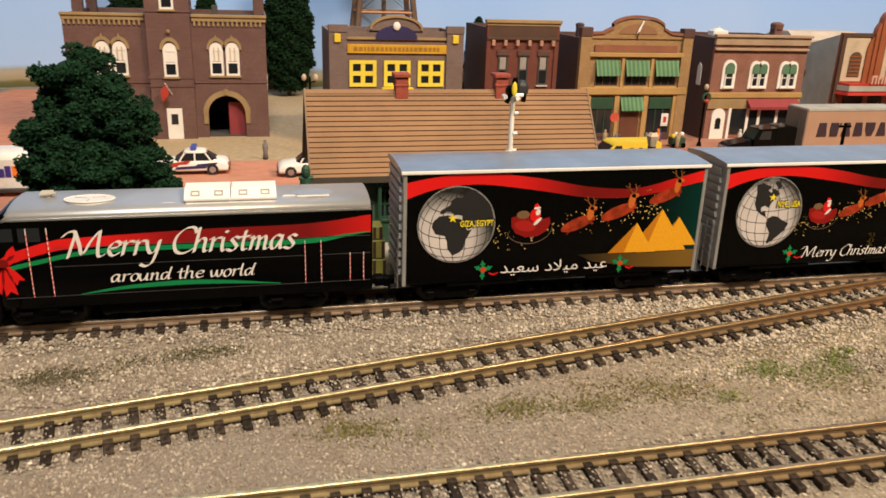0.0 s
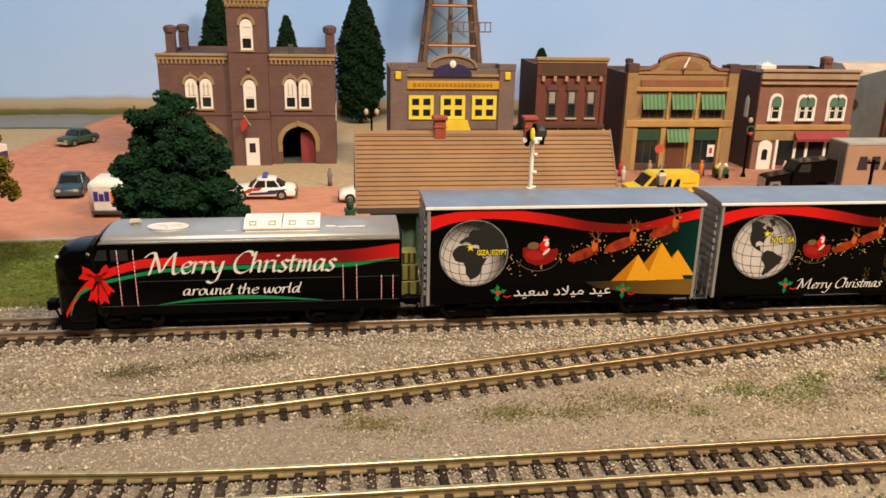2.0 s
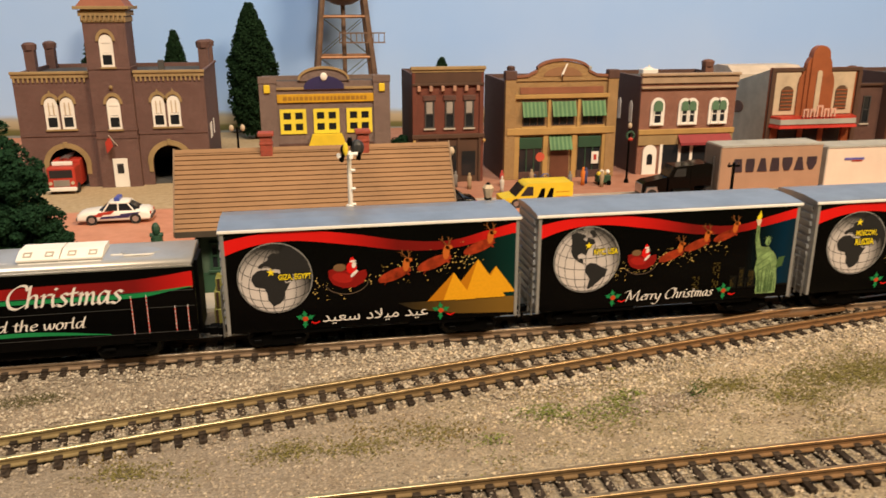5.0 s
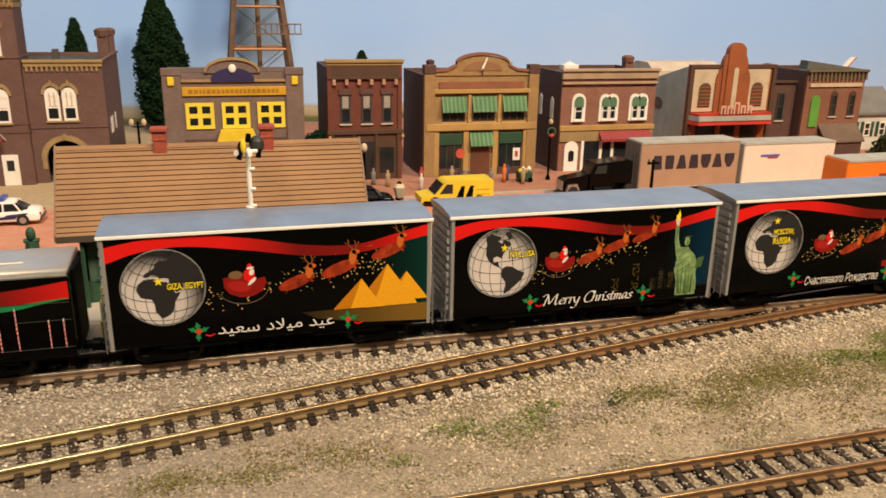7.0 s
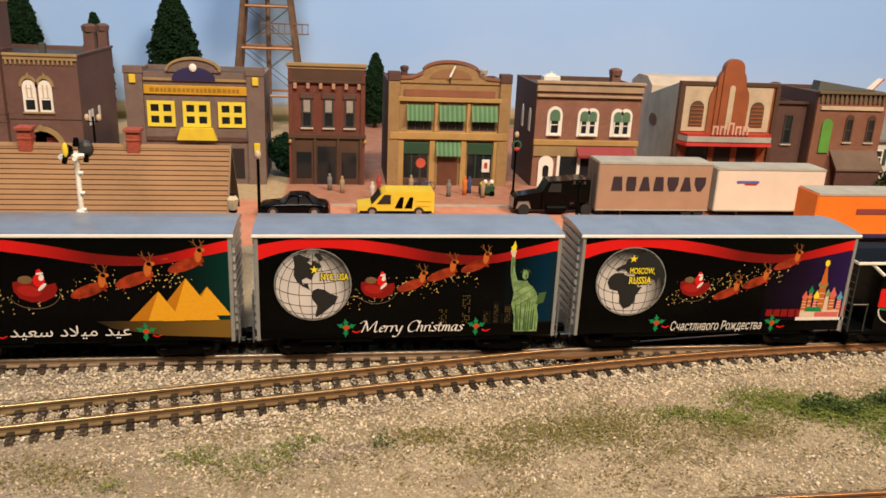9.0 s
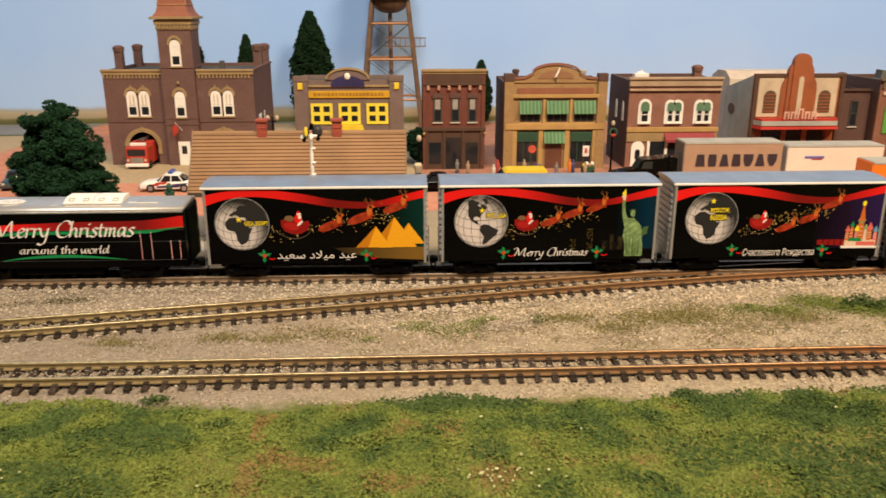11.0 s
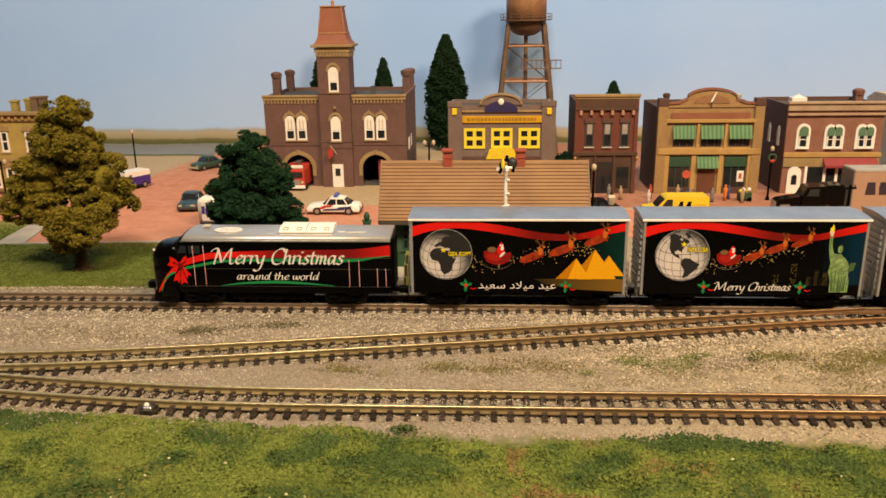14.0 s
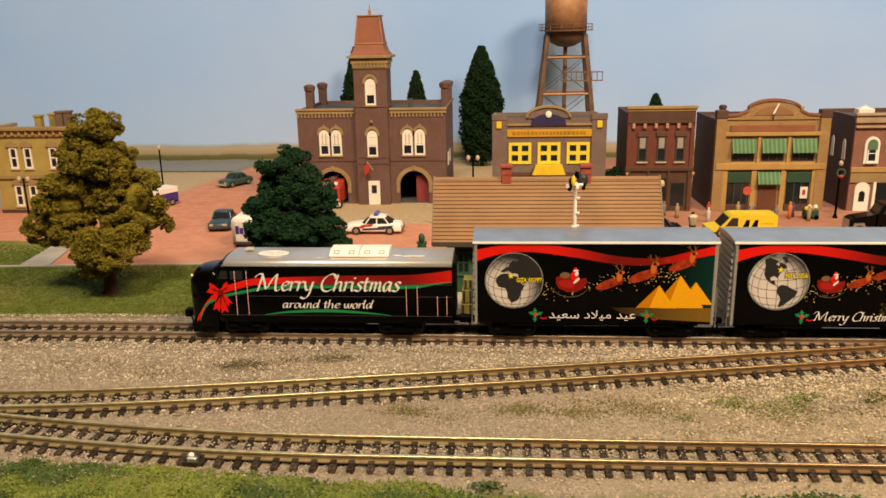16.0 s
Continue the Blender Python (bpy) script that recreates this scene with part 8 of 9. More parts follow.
def parcel_truck():
    ca = thing("parcel_truck", -129, 135, None, "white parcel truck with violet and orange marks behind the tree", "truck")
    prof = [(7.8 - 2.6 + 2.6 * math.cos(a), 13.2 + 2.6 * math.sin(a)) for a in (0, 0.4, 0.8, 1.2, math.pi / 2)]
    prof = [(7.8, 2.6)] + prof + [(-px, pz) for px, pz in reversed(prof)] + [(-7.8, 2.6)]
    part("box_body", loft(B(), [[(px * k, yy, 2.6 + (pz - 2.6) * k) for px, pz in prof] for yy, k in ((-10.0, 0.97), (-9.4, 1.0), (4.0, 1.0), (10.0, 0.72))]), WHITE, ca, "white body with rounded corners", smooth=True)
    part("rear_door", box(B(), -5.8, 5.8, -10.2, -9.9, 3.4, 13.6, 0.1), plain("pale_door", (0.74, 0.69, 0.62), 0.5), ca)
    for x0, x1, z1 in ((-5.6, -3.9, 11.4), (-3.6, -1.7, 10.4), (-1.4, 0.5, 11.4)):
        part("mark", box(B(), x0, x1, -10.4, -10.1, 7.4, z1), PURPLE, ca, "violet logo block")
    for x0, x1, z1 in ((0.9, 2.6, 11.4), (2.9, 4.9, 10.4)):
        part("mark", box(B(), x0, x1, -10.4, -10.1, 7.4, z1), ORANGE, ca, "orange logo block")
    part("bumper", box(B(), -7.0, 7.0, -11.0, -10.0, 2.0, 3.4, 0.2), STEEL, ca)
    for s in (-1, 1):
        for yy in (-5, 6):
            w = part("wheel", tube(B(), (s * 6.6 - 0.9, yy, 2.4), (s * 6.6 + 0.9, yy, 2.4), 2.4, seg=14), RUBBER, ca)
            part("rim", tube(B(), (s * 7.6 - 0.1, yy, 2.4), (s * 7.6 + 0.1, yy, 2.4), 1.2, seg=10), SILVER, w)


parcel_truck()


def fire_engine():
    ca = thing("fire_engine", -109, 236, None, "red fire engine nosing out of the station gate", "fire engine")
    part("cab", box(B(), -6.6, 6.6, -14, -2, 2.6, 14.0, 0.7), RED, ca)
    part("body", box(B(), -6.6, 6.6, -2, 18, 2.6, 15.5, 0.4), RED, ca)
    part("windscreen", box(B(), -5.4, 5.4, -14.2, -13.8, 8.6, 12.6, 0.1), GLASS, ca)
    part("grille", box(B(), -3.8, 3.8, -14.4, -13.9, 4.4, 7.6, 0.1), SILVER, ca)
    part("bumper", box(B(), -7.0, 7.0, -15.4, -13.8, 2.0, 4.0, 0.3), WHITE, ca, "white front bumper")
    part("light_bar", box(B(), -4.8, 4.8, -10, -8, 14.0, 16.0, 0.3), WHITE, ca)
    g = B()
    for s in (-1, 1):
        box(g, s * 1.8 - 0.3, s * 1.8 + 0.3, -4, 18, 16.4, 17.0)
    for k in range(8):
        box(g, -1.6, 1.6, -2 + k * 2.6, -1.5 + k * 2.6, 16.5, 16.9)
    part("ladder", g, SILVER, ca)
    for s in (-1, 1):
        part("headlight", tube(B(), (s * 5.2, -14.4, 6.0), (s * 5.2, -13.8, 6.0), 0.9, seg=10), CREAM, ca)
        for yy in (-9, 10):
            part("wheel", tube(B(), (s * 5.9 - 0.9, yy, 2.6), (s * 5.9 + 0.9, yy, 2.6), 2.6, seg=14), RUBBER, ca)


fire_engine()


def trailer(x, y, length, z1, paint, label, marks, nose=None, z0=3.0, deep=15.0):
    tr = thing("semi_trailer", x, y, None, label, "trailer", "trailers on the road")
    body = part("box_body", box(B(), 0, length, 0, deep, z0, z1, 0.25), paint, tr)
    part("roof_sheet", box(B(), 0.2, length - 0.2, 0.2, deep - 0.2, z1 + 0.02, z1 + 0.35), GREYWALL, body)
    g = B()
    for z in (z0, z1 - 0.5):
        box(g, 0, length, -0.25, 0.05, z, z + 0.5)
    part("rail_trim", g, GREYWALL if nose else paint, body)
    if nose:
        part("front_wall", box(B(), -0.4, 0.05, 0.2, deep - 0.2, z0, z1 - 0.2), nose, body)
    for a, b, c, d, m in marks:
        part("mark", box(B(), a, b, -0.32, 0.1, c, d), m, body)
    part("chassis", box(B(), 2, length - 1, 3, deep - 3, 1.6, z0 + 0.1), BLACK_DULL, tr)
    for xx in (length - 4, length - 10):
        for yy in (1.6, deep - 1.6):
            part("wheel", tube(B(), (xx, yy - 1.0, 2.6), (xx, yy + 1.0, 2.6), 2.6, seg=14), RUBBER, tr)
    part("landing_leg", box(B(), 12, 13, 1.6, 2.6, 0, z0), STEEL, tr)
    return tr


LETTER = plain("dark_violet_letter", (0.030, 0.020, 0.030), 0.5)
# front wall coloured darker and greyer than the beige sides
beige = trailer(207, 150, 54.0, 25.0, BEIGE, "beige box trailer with a row of dark letter shapes", (), plain("grey_brown_front", (0.17, 0.145, 0.12), 0.6))
trailer(264, 150, 53.5, 22.9, plain("white_trailer_paint", (0.70, 0.60, 0.50), 0.5, vary=0.08), "white box trailer with a small blue mark", [(9.6, 20.4, 16.4, 17.4, plain("blue_mark", (0.12, 0.12, 0.42), 0.5)), (13.6, 19.6, 15.6, 16.0, RED)], GREYWALL)
trailer(285.5, 105, 100.0, 21.4, ORANGE, "orange trailer with a grey roof and violet stripe", [(18, 36, 13.2, 15.4, plain("rust_violet_mark", (0.24, 0.05, 0.05), 0.5)), (40, 58, 13.2, 15.4, plain("rust_violet_mark", (0.24, 0.05, 0.05), 0.5)), (0, 100, 3.0, 4.6, NAVY)], ORANGE)


for k, (lo, hi) in enumerate(((0.0, 0.7), (0.6, 0.6), (0.0, 1.5), (0.2, 0.8), (1.3, 0.0), (0.0, 1.5), (1.7, 0.0))):
    u = 6.4 + k * 6.6
    part("letter_shape", slab(B(), [(u + lo, 12.4), (u + 5.2 - lo, 12.4), (u + 5.2 - hi * 0.5, 15.6), (u + 5.2 - hi, 18.8), (u + hi, 18.8), (u + hi * 0.5, 15.6)], "xz", -0.34, 0.1), LETTER, beige, "dark letter shape")


def tractor():
    ca = thing("truck_tractor", 169.4, 151, None, "black bonneted truck tractor coupled to the beige trailer", "truck")
    part("bonnet", slab(B(), [(0, 2.4), (0.3, 7.6), (2.0, 8.6), (13.5, 10.6), (13.5, 2.4)], "xz", 2.4, 10.6), BLACK, ca)
    part("cab", slab(B(), [(13, 2.4), (13, 10.4), (15.6, 15.6), (26, 16.2), (26, 2.4)], "xz", 1.4, 11.6), BLACK, ca)
    part("sleeper_roof", slab(B(), [(24.0, 15.9), (26.8, 16.6), (33.0, 16.8), (35.0, 16.2), (35.0, 6.0), (24, 6.0)], "xz", 1.2, 11.8), BLACK, ca)
    part("side_window", slab(B(), [(15.2, 10.8), (16.6, 14.6), (21.4, 14.8), (21.4, 10.8)], "xz", 1.2, 1.6), GLASS, ca)
    part("windscreen", slab(B(), [(12.9, 10.7), (15.3, 15.3), (15.6, 15.3), (13.2, 10.7)], "xz", 2.2, 10.8), GLASS, ca)
    part("grille", box(B(), -0.4, 0.2, 3.0, 10.0, 3.0, 7.4, 0.1), SILVER, ca, "bright chrome grille")
    part("front_wing", slab(B(), [(1.0, 3.0), (2.0, 6.0), (6.8, 6.2), (8.0, 3.0)], "xz", 1.2, 2.6), SILVER, ca)
    part("exhaust_stack", tube(B(), (35.6, 2.0, 5), (35.6, 2.0, 20), 0.5, seg=8), STEEL, ca)
    part("fuel_tank", tube(B(), (15, 1.6, 3.2), (24, 1.6, 3.2), 1.8, seg=12), BLACK_DULL, ca)
    part("chassis", box(B(), 2, 44, 4, 9, 1.8, 3.2), BLACK_DULL, ca)
    for xx in (4.6, 34, 40):
        for yy in (1.8, 11.2):
            part("wheel", tube(B(), (xx, yy - 0.9, 2.6), (xx, yy + 0.9, 2.6), 2.6, seg=14), RUBBER, ca)


tractor()

ld = thing("loader_arch", 301, 66, None, "bright yellow curved machine guard beside the track", "machine")
g = B()
loft(g, [[(11 - r * math.cos(a), y, 4 + k * math.sin(a)) for r, k, y in ((11, 25, 0), (11, 25, 9), (9.4, 23, 9), (9.4, 23, 0))] for a in (math.pi * (0.04 + 0.092 * i) for i in range(11))])
part("guard", g, YELLOW, ld)
part("bed", box(B(), -4, 30, -3, 14, 0.0, 6.0, 0.4), BLACK_DULL, ld)
part("engine_block", box(B(), 1.5, 16, 1, 8, 6, 24, 0.6), BLACK_DULL, ld)


def street_lamp(x, y, h, globes, label, wreath=False):
    lp = thing("street_lamp", x, y, None, label, "street lamp", "lamps along the street")
    g = tube(B(), (0, 0, 0), (0, 0, 2.6), 1.5, 0.9, 10)
    tube(g, (0, 0, 2.6), (0, 0, h), 0.62, 0.5, 8)
    part("post", g, BLACK_DULL, lp)
    spots = [(0, h + 1.6)] if globes == 1 else [(-2.6, h - 0.4), (2.6, h - 0.4)]
    for gx, gz in spots:
        if globes > 1:
            part("arm", tube(B(), (0, 0, h - 2.6), (gx, 0, gz - 1.8), 0.3, seg=6), BLACK_DULL, lp)
        part("globe", dome(B(), (gx, 0, gz), 1.15, 1.15, 1.6, 12, 8), CREAM, lp, "white lamp globe")
    if wreath:
        g = B()
        for i in range(14):
            a = math.tau * i / 14
            dome(g, (2.0 * math.cos(a), -1.2, h - 3.4 + 2.0 * math.sin(a)), 0.7, 0.7, 0.7, 6, 4)
        wr = part("wreath", g, DKGREEN, lp, "green wreath with a red bow")
        part("bow", dome(B(), (0, -2.0, h - 5.2), 1.4, 0.8, 1.0, 10, 6), RED, wr)
    return lp


street_lamp(-20, 194, 35, 2, "black street lamp with two white globes")
street_lamp(-230, 262, 32, 1, "slim black lamp post far along the street")
street_lamp(178, 192, 29, 1, "black lamp post with a wreath and red bow", True)
street_lamp(62.9, 87.3, 36.1, 1, "white globe lamp beside the station roof")
yl = thing("yard_lamp", 61.6, 25.4, -2.4, "dark yard lamp with a hooded head behind the train", "lamp")
part("post", tube(B(), (0, 0, 0), (0, 0, 34.6), 0.75, 0.6, 8), BLACK_DULL, yl)
part("lantern", tube(tube(B(), (0, 0, 35.0), (0, 0, 38.0), 1.0, 1.7, 6), (0, 0, 38.0), (0, 0, 39.0), 1.7, 0.9, 6), CREAM, yl, "pale faceted lantern")
part("collar", tube(B(), (0, 0, 34.4), (0, 0, 35.1), 1.1, 1.2, 8), BLACK_DULL, yl)
part("cap", tube(B(), (0, 0, 39.0), (0, 0, 39.6), 0.8, 0.3, 10), BLACK_DULL, yl)
tp = thing("telegraph_pole", 179.4, 92.3, None, "dark pole with a short crossarm behind the train", "pole")
part("shaft", tube(B(), (0, 0, 0), (0, 0, 28.4), 0.75, 0.6, 8), BLACK_DULL, tp)
arm = part("crossarm", box(B(), -2.6, 2.6, -0.4, 0.4, 26.6, 27.5, 0.1), BLACK_DULL, tp)
for x in (-2.0, 2.0):
    part("insulator", tube(B(), (x, 0, 27.5), (x, 0, 28.5), 0.4, 0.3, 8), BROWNWOOD, arm)
street_lamp(-281, 190, 25, 2, "black street lamp before the mustard house")


def signal():
    sg = thing("rail_signal", 21.8, 29, -2.4, "white signal mast with a black and yellow head", "signal")
    part("base", box(B(), -2.4, 2.4, -2.4, 2.4, 0, 2.0, 0.2), CONCRETE, sg)
    mast = part("mast", tube(B(), (0, 0, 1.5), (0, 0, 49.5), 0.78, 0.66, 10), WHITE, sg)
    for z in (34, 38.6, 44):
        part("collar", tube(B(), (0.4, -0.6, z), (1.5, -0.6, z), 0.45, seg=8), WHITE, mast)
    part("foot_collar", tube(B(), (0, 0, 32.0), (0, 0, 33.8), 1.8, 1.3, 10), WHITE, mast)
    hd = part("head", dome(B(), (2.4, 0.6, 50.2), 2.0, 1.6, 2.4, 12, 8), plain("dark_grey_signal", (0.020, 0.020, 0.020), 0.5), sg, "rounded dark signal head")
    part("head_back", dome(B(), (-1.4, -1.6, 50.0), 1.2, 2.2, 1.6, 10, 6), BLACK_DULL, hd)
    part("vane", dome(B(), (-1.2, -4.4, 50.8), 0.75, 0.5, 1.9, 12, 8), YELLOW, hd, "yellow vane")
    part("cap", tube(B(), (0.2, 0, 51.0), (0.4, 0, 53.2), 0.9, 0.6, 10), BLACK_DULL, hd)
    part("leg", tube(B(), (-1.6, -2.6, 49.4), (-2.4, -2.2, 47.0), 0.6, 0.7, 8), BLACK_DULL, hd)
    part("leg", tube(B(), (2.8, -0.8, 49.0), (2.6, -0.8, 47.0), 0.6, 0.7, 8), BLACK_DULL, hd)
    part("cross_bar", tube(B(), (-2.0, -1.2, 48.8), (2.4, -1.2, 48.8), 0.5, seg=8), WHITE, hd)
    for x, z in ((-3.0, 48.6), (0.4, 48.2)):
        part("lens_hood", tube(B(), (x, -3.0, z), (x, -1.2, z), 0.6, seg=10), WHITE, hd)


signal()

hy = thing("green_post", -32.6, 30, -2.4, "small green painted post between train and station", "post")
part("shaft", tube(B(), (0, 0, 0), (0, 0, 26), 0.9, 0.8, 8), DKGREEN, hy)
g = tube(B(), (0, 0, 25.0), (0, 0, 27.2), 1.7, 1.5, 10)
dome(g, (0, 0, 29.0), 1.2, 1.2, 2.0, 10, 6)
tube(g, (-1.8, 0, 27.4), (1.8, 0, 27.4), 0.6, seg=8)
part("cap", g, DKGREEN, hy)

yb = thing("crate_stack", -15.2, 30, -2.4, "stacked yellow crates with dark slats by the platform", "crate")
lemon = plain("lime_yellow_crate", (0.34, 0.31, 0.06), 0.6)
for z0, z1, w in ((0, 5, 3.4), (5.2, 10.4, 3.0), (10.6, 14.4, 2.4)):
    cr = part("crate", box(B(), -w, w, -2.6, 2.6, z0, z1, 0.25), lemon, yb)
    for k in range(3):
        part("slat", box(B(), -w + 0.4 + k * (w - 0.7), -w + 1.2 + k * (w - 0.7), -2.75, -2.55, z0 + 0.3, z1 - 0.3), BROWNWOOD, cr)


def peg(x, y, mat, h=10.0, lean=0.0):
    """A tiny painted figure as a plain turned peg."""
    g = loft(B(), [[(r * math.cos(i * math.tau / 10) + lean * z, r * 0.8 * math.sin(i * math.tau / 10), z) for i in range(10)] for r, z in ((1.15, 0), (0.95, h * 0.35), (1.25, h * 0.6), (1.15, h * 0.78), (0.5, h * 0.84), (0.75, h * 0.91), (0.55, h), (0.1, h + 0.1))])
    ob = new("peg_figure", mesh_of("peg_figure", g, mat, True))
    ob.matrix_world = at(x, y, street(y) + 0.5)
    tagged(ob, "tiny painted figure standing on the pavement", "figurine", "figures on the pavement")


PEGS = (plain("peg_orange", (0.62, 0.17, 0.02), 0.9), plain("peg_grey", (0.18, 0.17, 0.16), 0.9), plain("peg_blue", (0.05, 0.06, 0.16), 0.9), plain("peg_sand", (0.34, 0.25, 0.15), 0.9), plain("peg_white", (0.55, 0.50, 0.44), 0.9), plain("peg_red", (0.38, 0.05, 0.04), 0.9))
for x, y, k in ((153, 190, 0), (144.5, 186, 1), (156, 194, 2), (93, 192, 3), (107, 180, 4), (111, 196, 5), (161, 184, 3), (252, 188, 1), (87, 198, 1), (127, 196, 3), (201, 192, 4), (-41, 181, 1)):
    peg(x, y, PEGS[k], 8.4 if k else 9.5)

ct = thing("news_cart", 164, 190, street(190) + 0.5, "small cart with yellow and white goods", "cart")
part("body", box(B(), -3.6, 3.6, -2.5, 2.5, 1.2, 5.2, 0.3), DKGREEN, ct)
for k, m in enumerate((YELLOW, WHITE, OCHRE, WHITE)):
    part("goods", dome(B(), (-2.4 + k * 1.6, 0, 5.6 + (k % 2)), 1.2, 1.4, 1.3, 8, 5), m, ct)
for s in (-1, 1):
    part("wheel", tube(B(), (s * 2.4, -2.9, 1.3), (s * 2.4, -2.5, 1.3), 1.3, seg=12), BLACK_DULL, ct)


def bicycle(x, y):
    bk = thing("bicycle", x, y, street(y) + 0.5, "tiny blue bicycle before the shop window", "bicycle")
    for s in (-1, 1):
        g = B()
        for i in range(14):
            a0, a1 = math.tau * i / 14, math.tau * (i + 1) / 14
            tube(g, (s * 2.6 + 2.0 * math.cos(a0), 0, 2.1 + 2.0 * math.sin(a0)), (s * 2.6 + 2.0 * math.cos(a1), 0, 2.1 + 2.0 * math.sin(a1)), 0.25, seg=4, caps=False)
        part("wheel", g, STEEL, bk)
    g = tube(B(), (-2.6, 0, 2.1), (-0.4, 0, 4.6), 0.25, seg=5)
    tube(g, (-0.4, 0, 4.6), (2.2, 0, 4.8), 0.25, seg=5), tube(g, (2.2, 0, 4.8), (2.6, 0, 2.1), 0.25, seg=5), tube(g, (0, 0, 2.1), (-0.4, 0, 5.2), 0.25, seg=5)
    part("frame", g, plain("blue_bicycle", (0.05, 0.10, 0.28), 0.5), bk)


bicycle(128, 199)
bicycle(135, 200)
ds = thing("round_sign", 131.5, 197, street(197) + 0.5, "round red street sign on a post", "sign")
part("post", tube(B(), (0, 0, 0), (0, 0, 13), 0.35, seg=6), STEEL, ds)
part("disc", tube(B(), (0, -0.6, 14.5), (0, -0.2, 14.5), 2.4, seg=18), plain("sign_red", (0.55, 0.09, 0.05), 0.5), ds)

structure("kerb", slab(B(), [(167.2, street(167) - 0.6), (168.8, street(169) - 0.6), (168.8, street(169) + 0.75), (167.2, street(167) + 0.7)], "yz", 66, 620), CONCRETE, "grey kerb along the pavement")
structure("pavement", slab(B(), [(168.9, street(169) - 0.6), (213.4, street(213.4) - 0.6), (213.4, street(213.4) + 0.5), (168.9, street(169) + 0.5)], "yz", 66, 620), GROUND, "red paved walk before the shops")
structure("kerb_south", slab(B(), [(-420, 77.6), (-60, 97.2), (-60, 98.8), (-420, 79.2)], "xy", -3.0, -1.9), CONCRETE, "grey kerb between turf and street")
structure("footpath", slab(B(), [(-226, 90.6), (-212, 91.4), (-222, 140), (-231, 140)], "xy", -4.2, -2.05), CONCRETE, "pale concrete footpath over the turf")

ml = thing("grey_mill", 497, 262, None, "tall grey mill with a sloping roof beyond the corner shop", "building")
part("wall", box(B(), 0, 70, 0, 44, 0, 58), plain("grey_mill_siding", (0.34, 0.32, 0.31), 0.85), ml)
part("roof", slab(B(), [(0, 57), (22, 70), (44, 57), (44, 58), (22, 71), (0, 58)], "yz", 0, 70), GREYWALL, ml)
part("head_house", box(B(), 20, 50, 12, 32, 66, 92, 0.2), plain("grey_mill_siding", (0.34, 0.32, 0.31), 0.85), ml)
part("head_roof", slab(B(), [(9, 91), (22, 100), (35, 91), (35, 92.6), (22, 102), (9, 92.6)], "yz", 18, 52), GREYWALL, ml)
for k in range(5):
    window(ml, 6 + k * 12, 12 + k * 12, 34, 44, 0, WHITE, (0, 1))


# ---- loose scenery: ballast, turf, tufts ----
rng = np.random.default_rng(5)
LINES = [curve_through(p, 8.0) for p in (MAIN, YARD_B, YARD_C)]


def track_gap(p):
    """Distance in plan from points to the nearest track."""
    best = np.full(len(p), 1e9)
    for line in LINES:
        for q in line[(line[:, 0] > -330) & (line[:, 0] < 420)]:
            best = np.minimum(best, np.hypot(p[:, 0] - q[0], (p[:, 1] - q[1])))
    return best


def lay(n, x0, x1, y0, y1):
    return np.stack([rng.uniform(x0, x1, n), rng.uniform(y0, y1, n)], 1)


def heights(p, lift):
    return np.array([ground_z(x, y) for x, y in p]) + lift


def line_gap(p, line):
    """Distance in plan to one track, and the signed offset across it (plus: towards the town)."""
    y = np.interp(p[:, 0], line[:, 0], line[:, 1])
    return p[:, 1] - y


CREAM_STONE = plain("cream_ballast_stone", (0.425, 0.368, 0.281), 0.9, vary=0.35, grain=500.0, stains=160.0)
# eastern stones and grit: cream ballast, raised in colour for the warm light
WARM_LIT_STONE = plain("warm_lit_ballast_stone", (0.567, 0.460, 0.323), 0.9, vary=0.35, grain=500.0, stains=160.0)
WHITE_STONE = plain("white_ballast_stone", (0.630, 0.569, 0.467), 0.9, vary=0.22, grain=500.0)
BROWN_STONE = plain("brown_ballast_stone", (0.237, 0.185, 0.133), 0.9, vary=0.45, grain=500.0)
WARM_LIT_GRIT = plain("sandy_warm_lit_grit", (0.505, 0.408, 0.281), 0.95, vary=0.4, grain=500.0)
SAND_GRIT = plain("buff_grit", (0.396, 0.335, 0.258), 0.95, vary=0.4, grain=500.0)


def strew(p, z, size, mix, label, shape=(OCTA_V, OCTA_F)):
    pick = rng.random(len(p))
    lo = 0.0
    for m, share in mix:
        k = (pick >= lo) & (pick < lo + share)
        lo += share
        v, f = scatter(np.c_[p[k], z[k]], size[k], *shape, rng, 0.8)
        stuff("ballast_stones", v, f, m, label, "ballast")


# coarse pale stones: along the main line, round the turnout, thinner along the front siding
p = lay(195000, -215, 320, -84, 27)
a, b, c = (line_gap(p, q) for q in LINES)
patchy = np.array([noise.noise((x * 0.04, y * 0.07, 3.0)) for x, y in p])
want = np.where(a > -11.5, 1.0, np.where((b > 6) & (a > -38), 0.62 + patchy * 0.5, 0.0))
want = np.maximum(want, np.where((b > -7) & (p[:, 0] > -70), np.clip((p[:, 0] + 70) / 60, 0, 1), 0))
want = np.maximum(want, np.where((b <= -7) & (p[:, 0] > 35) & (p[:, 0] < 300), np.exp((b + 7) / 13) * np.clip((p[:, 0] - 35) / 30, 0, 1) + patchy * 0.25, 0))
want = np.maximum(want, np.where(np.abs(c) < 11, 0.06 + patchy * 0.3, 0.0))
want = np.maximum(want, np.where(np.abs(b) < 10, 0.12 + patchy * 0.3, 0.0))
want = np.maximum(want, np.where(p[:, 0] > 30, np.clip(patchy * 1.0 - 0.32, 0, 0.22), 0))
p = p[rng.random(len(p)) < want * 0.72]
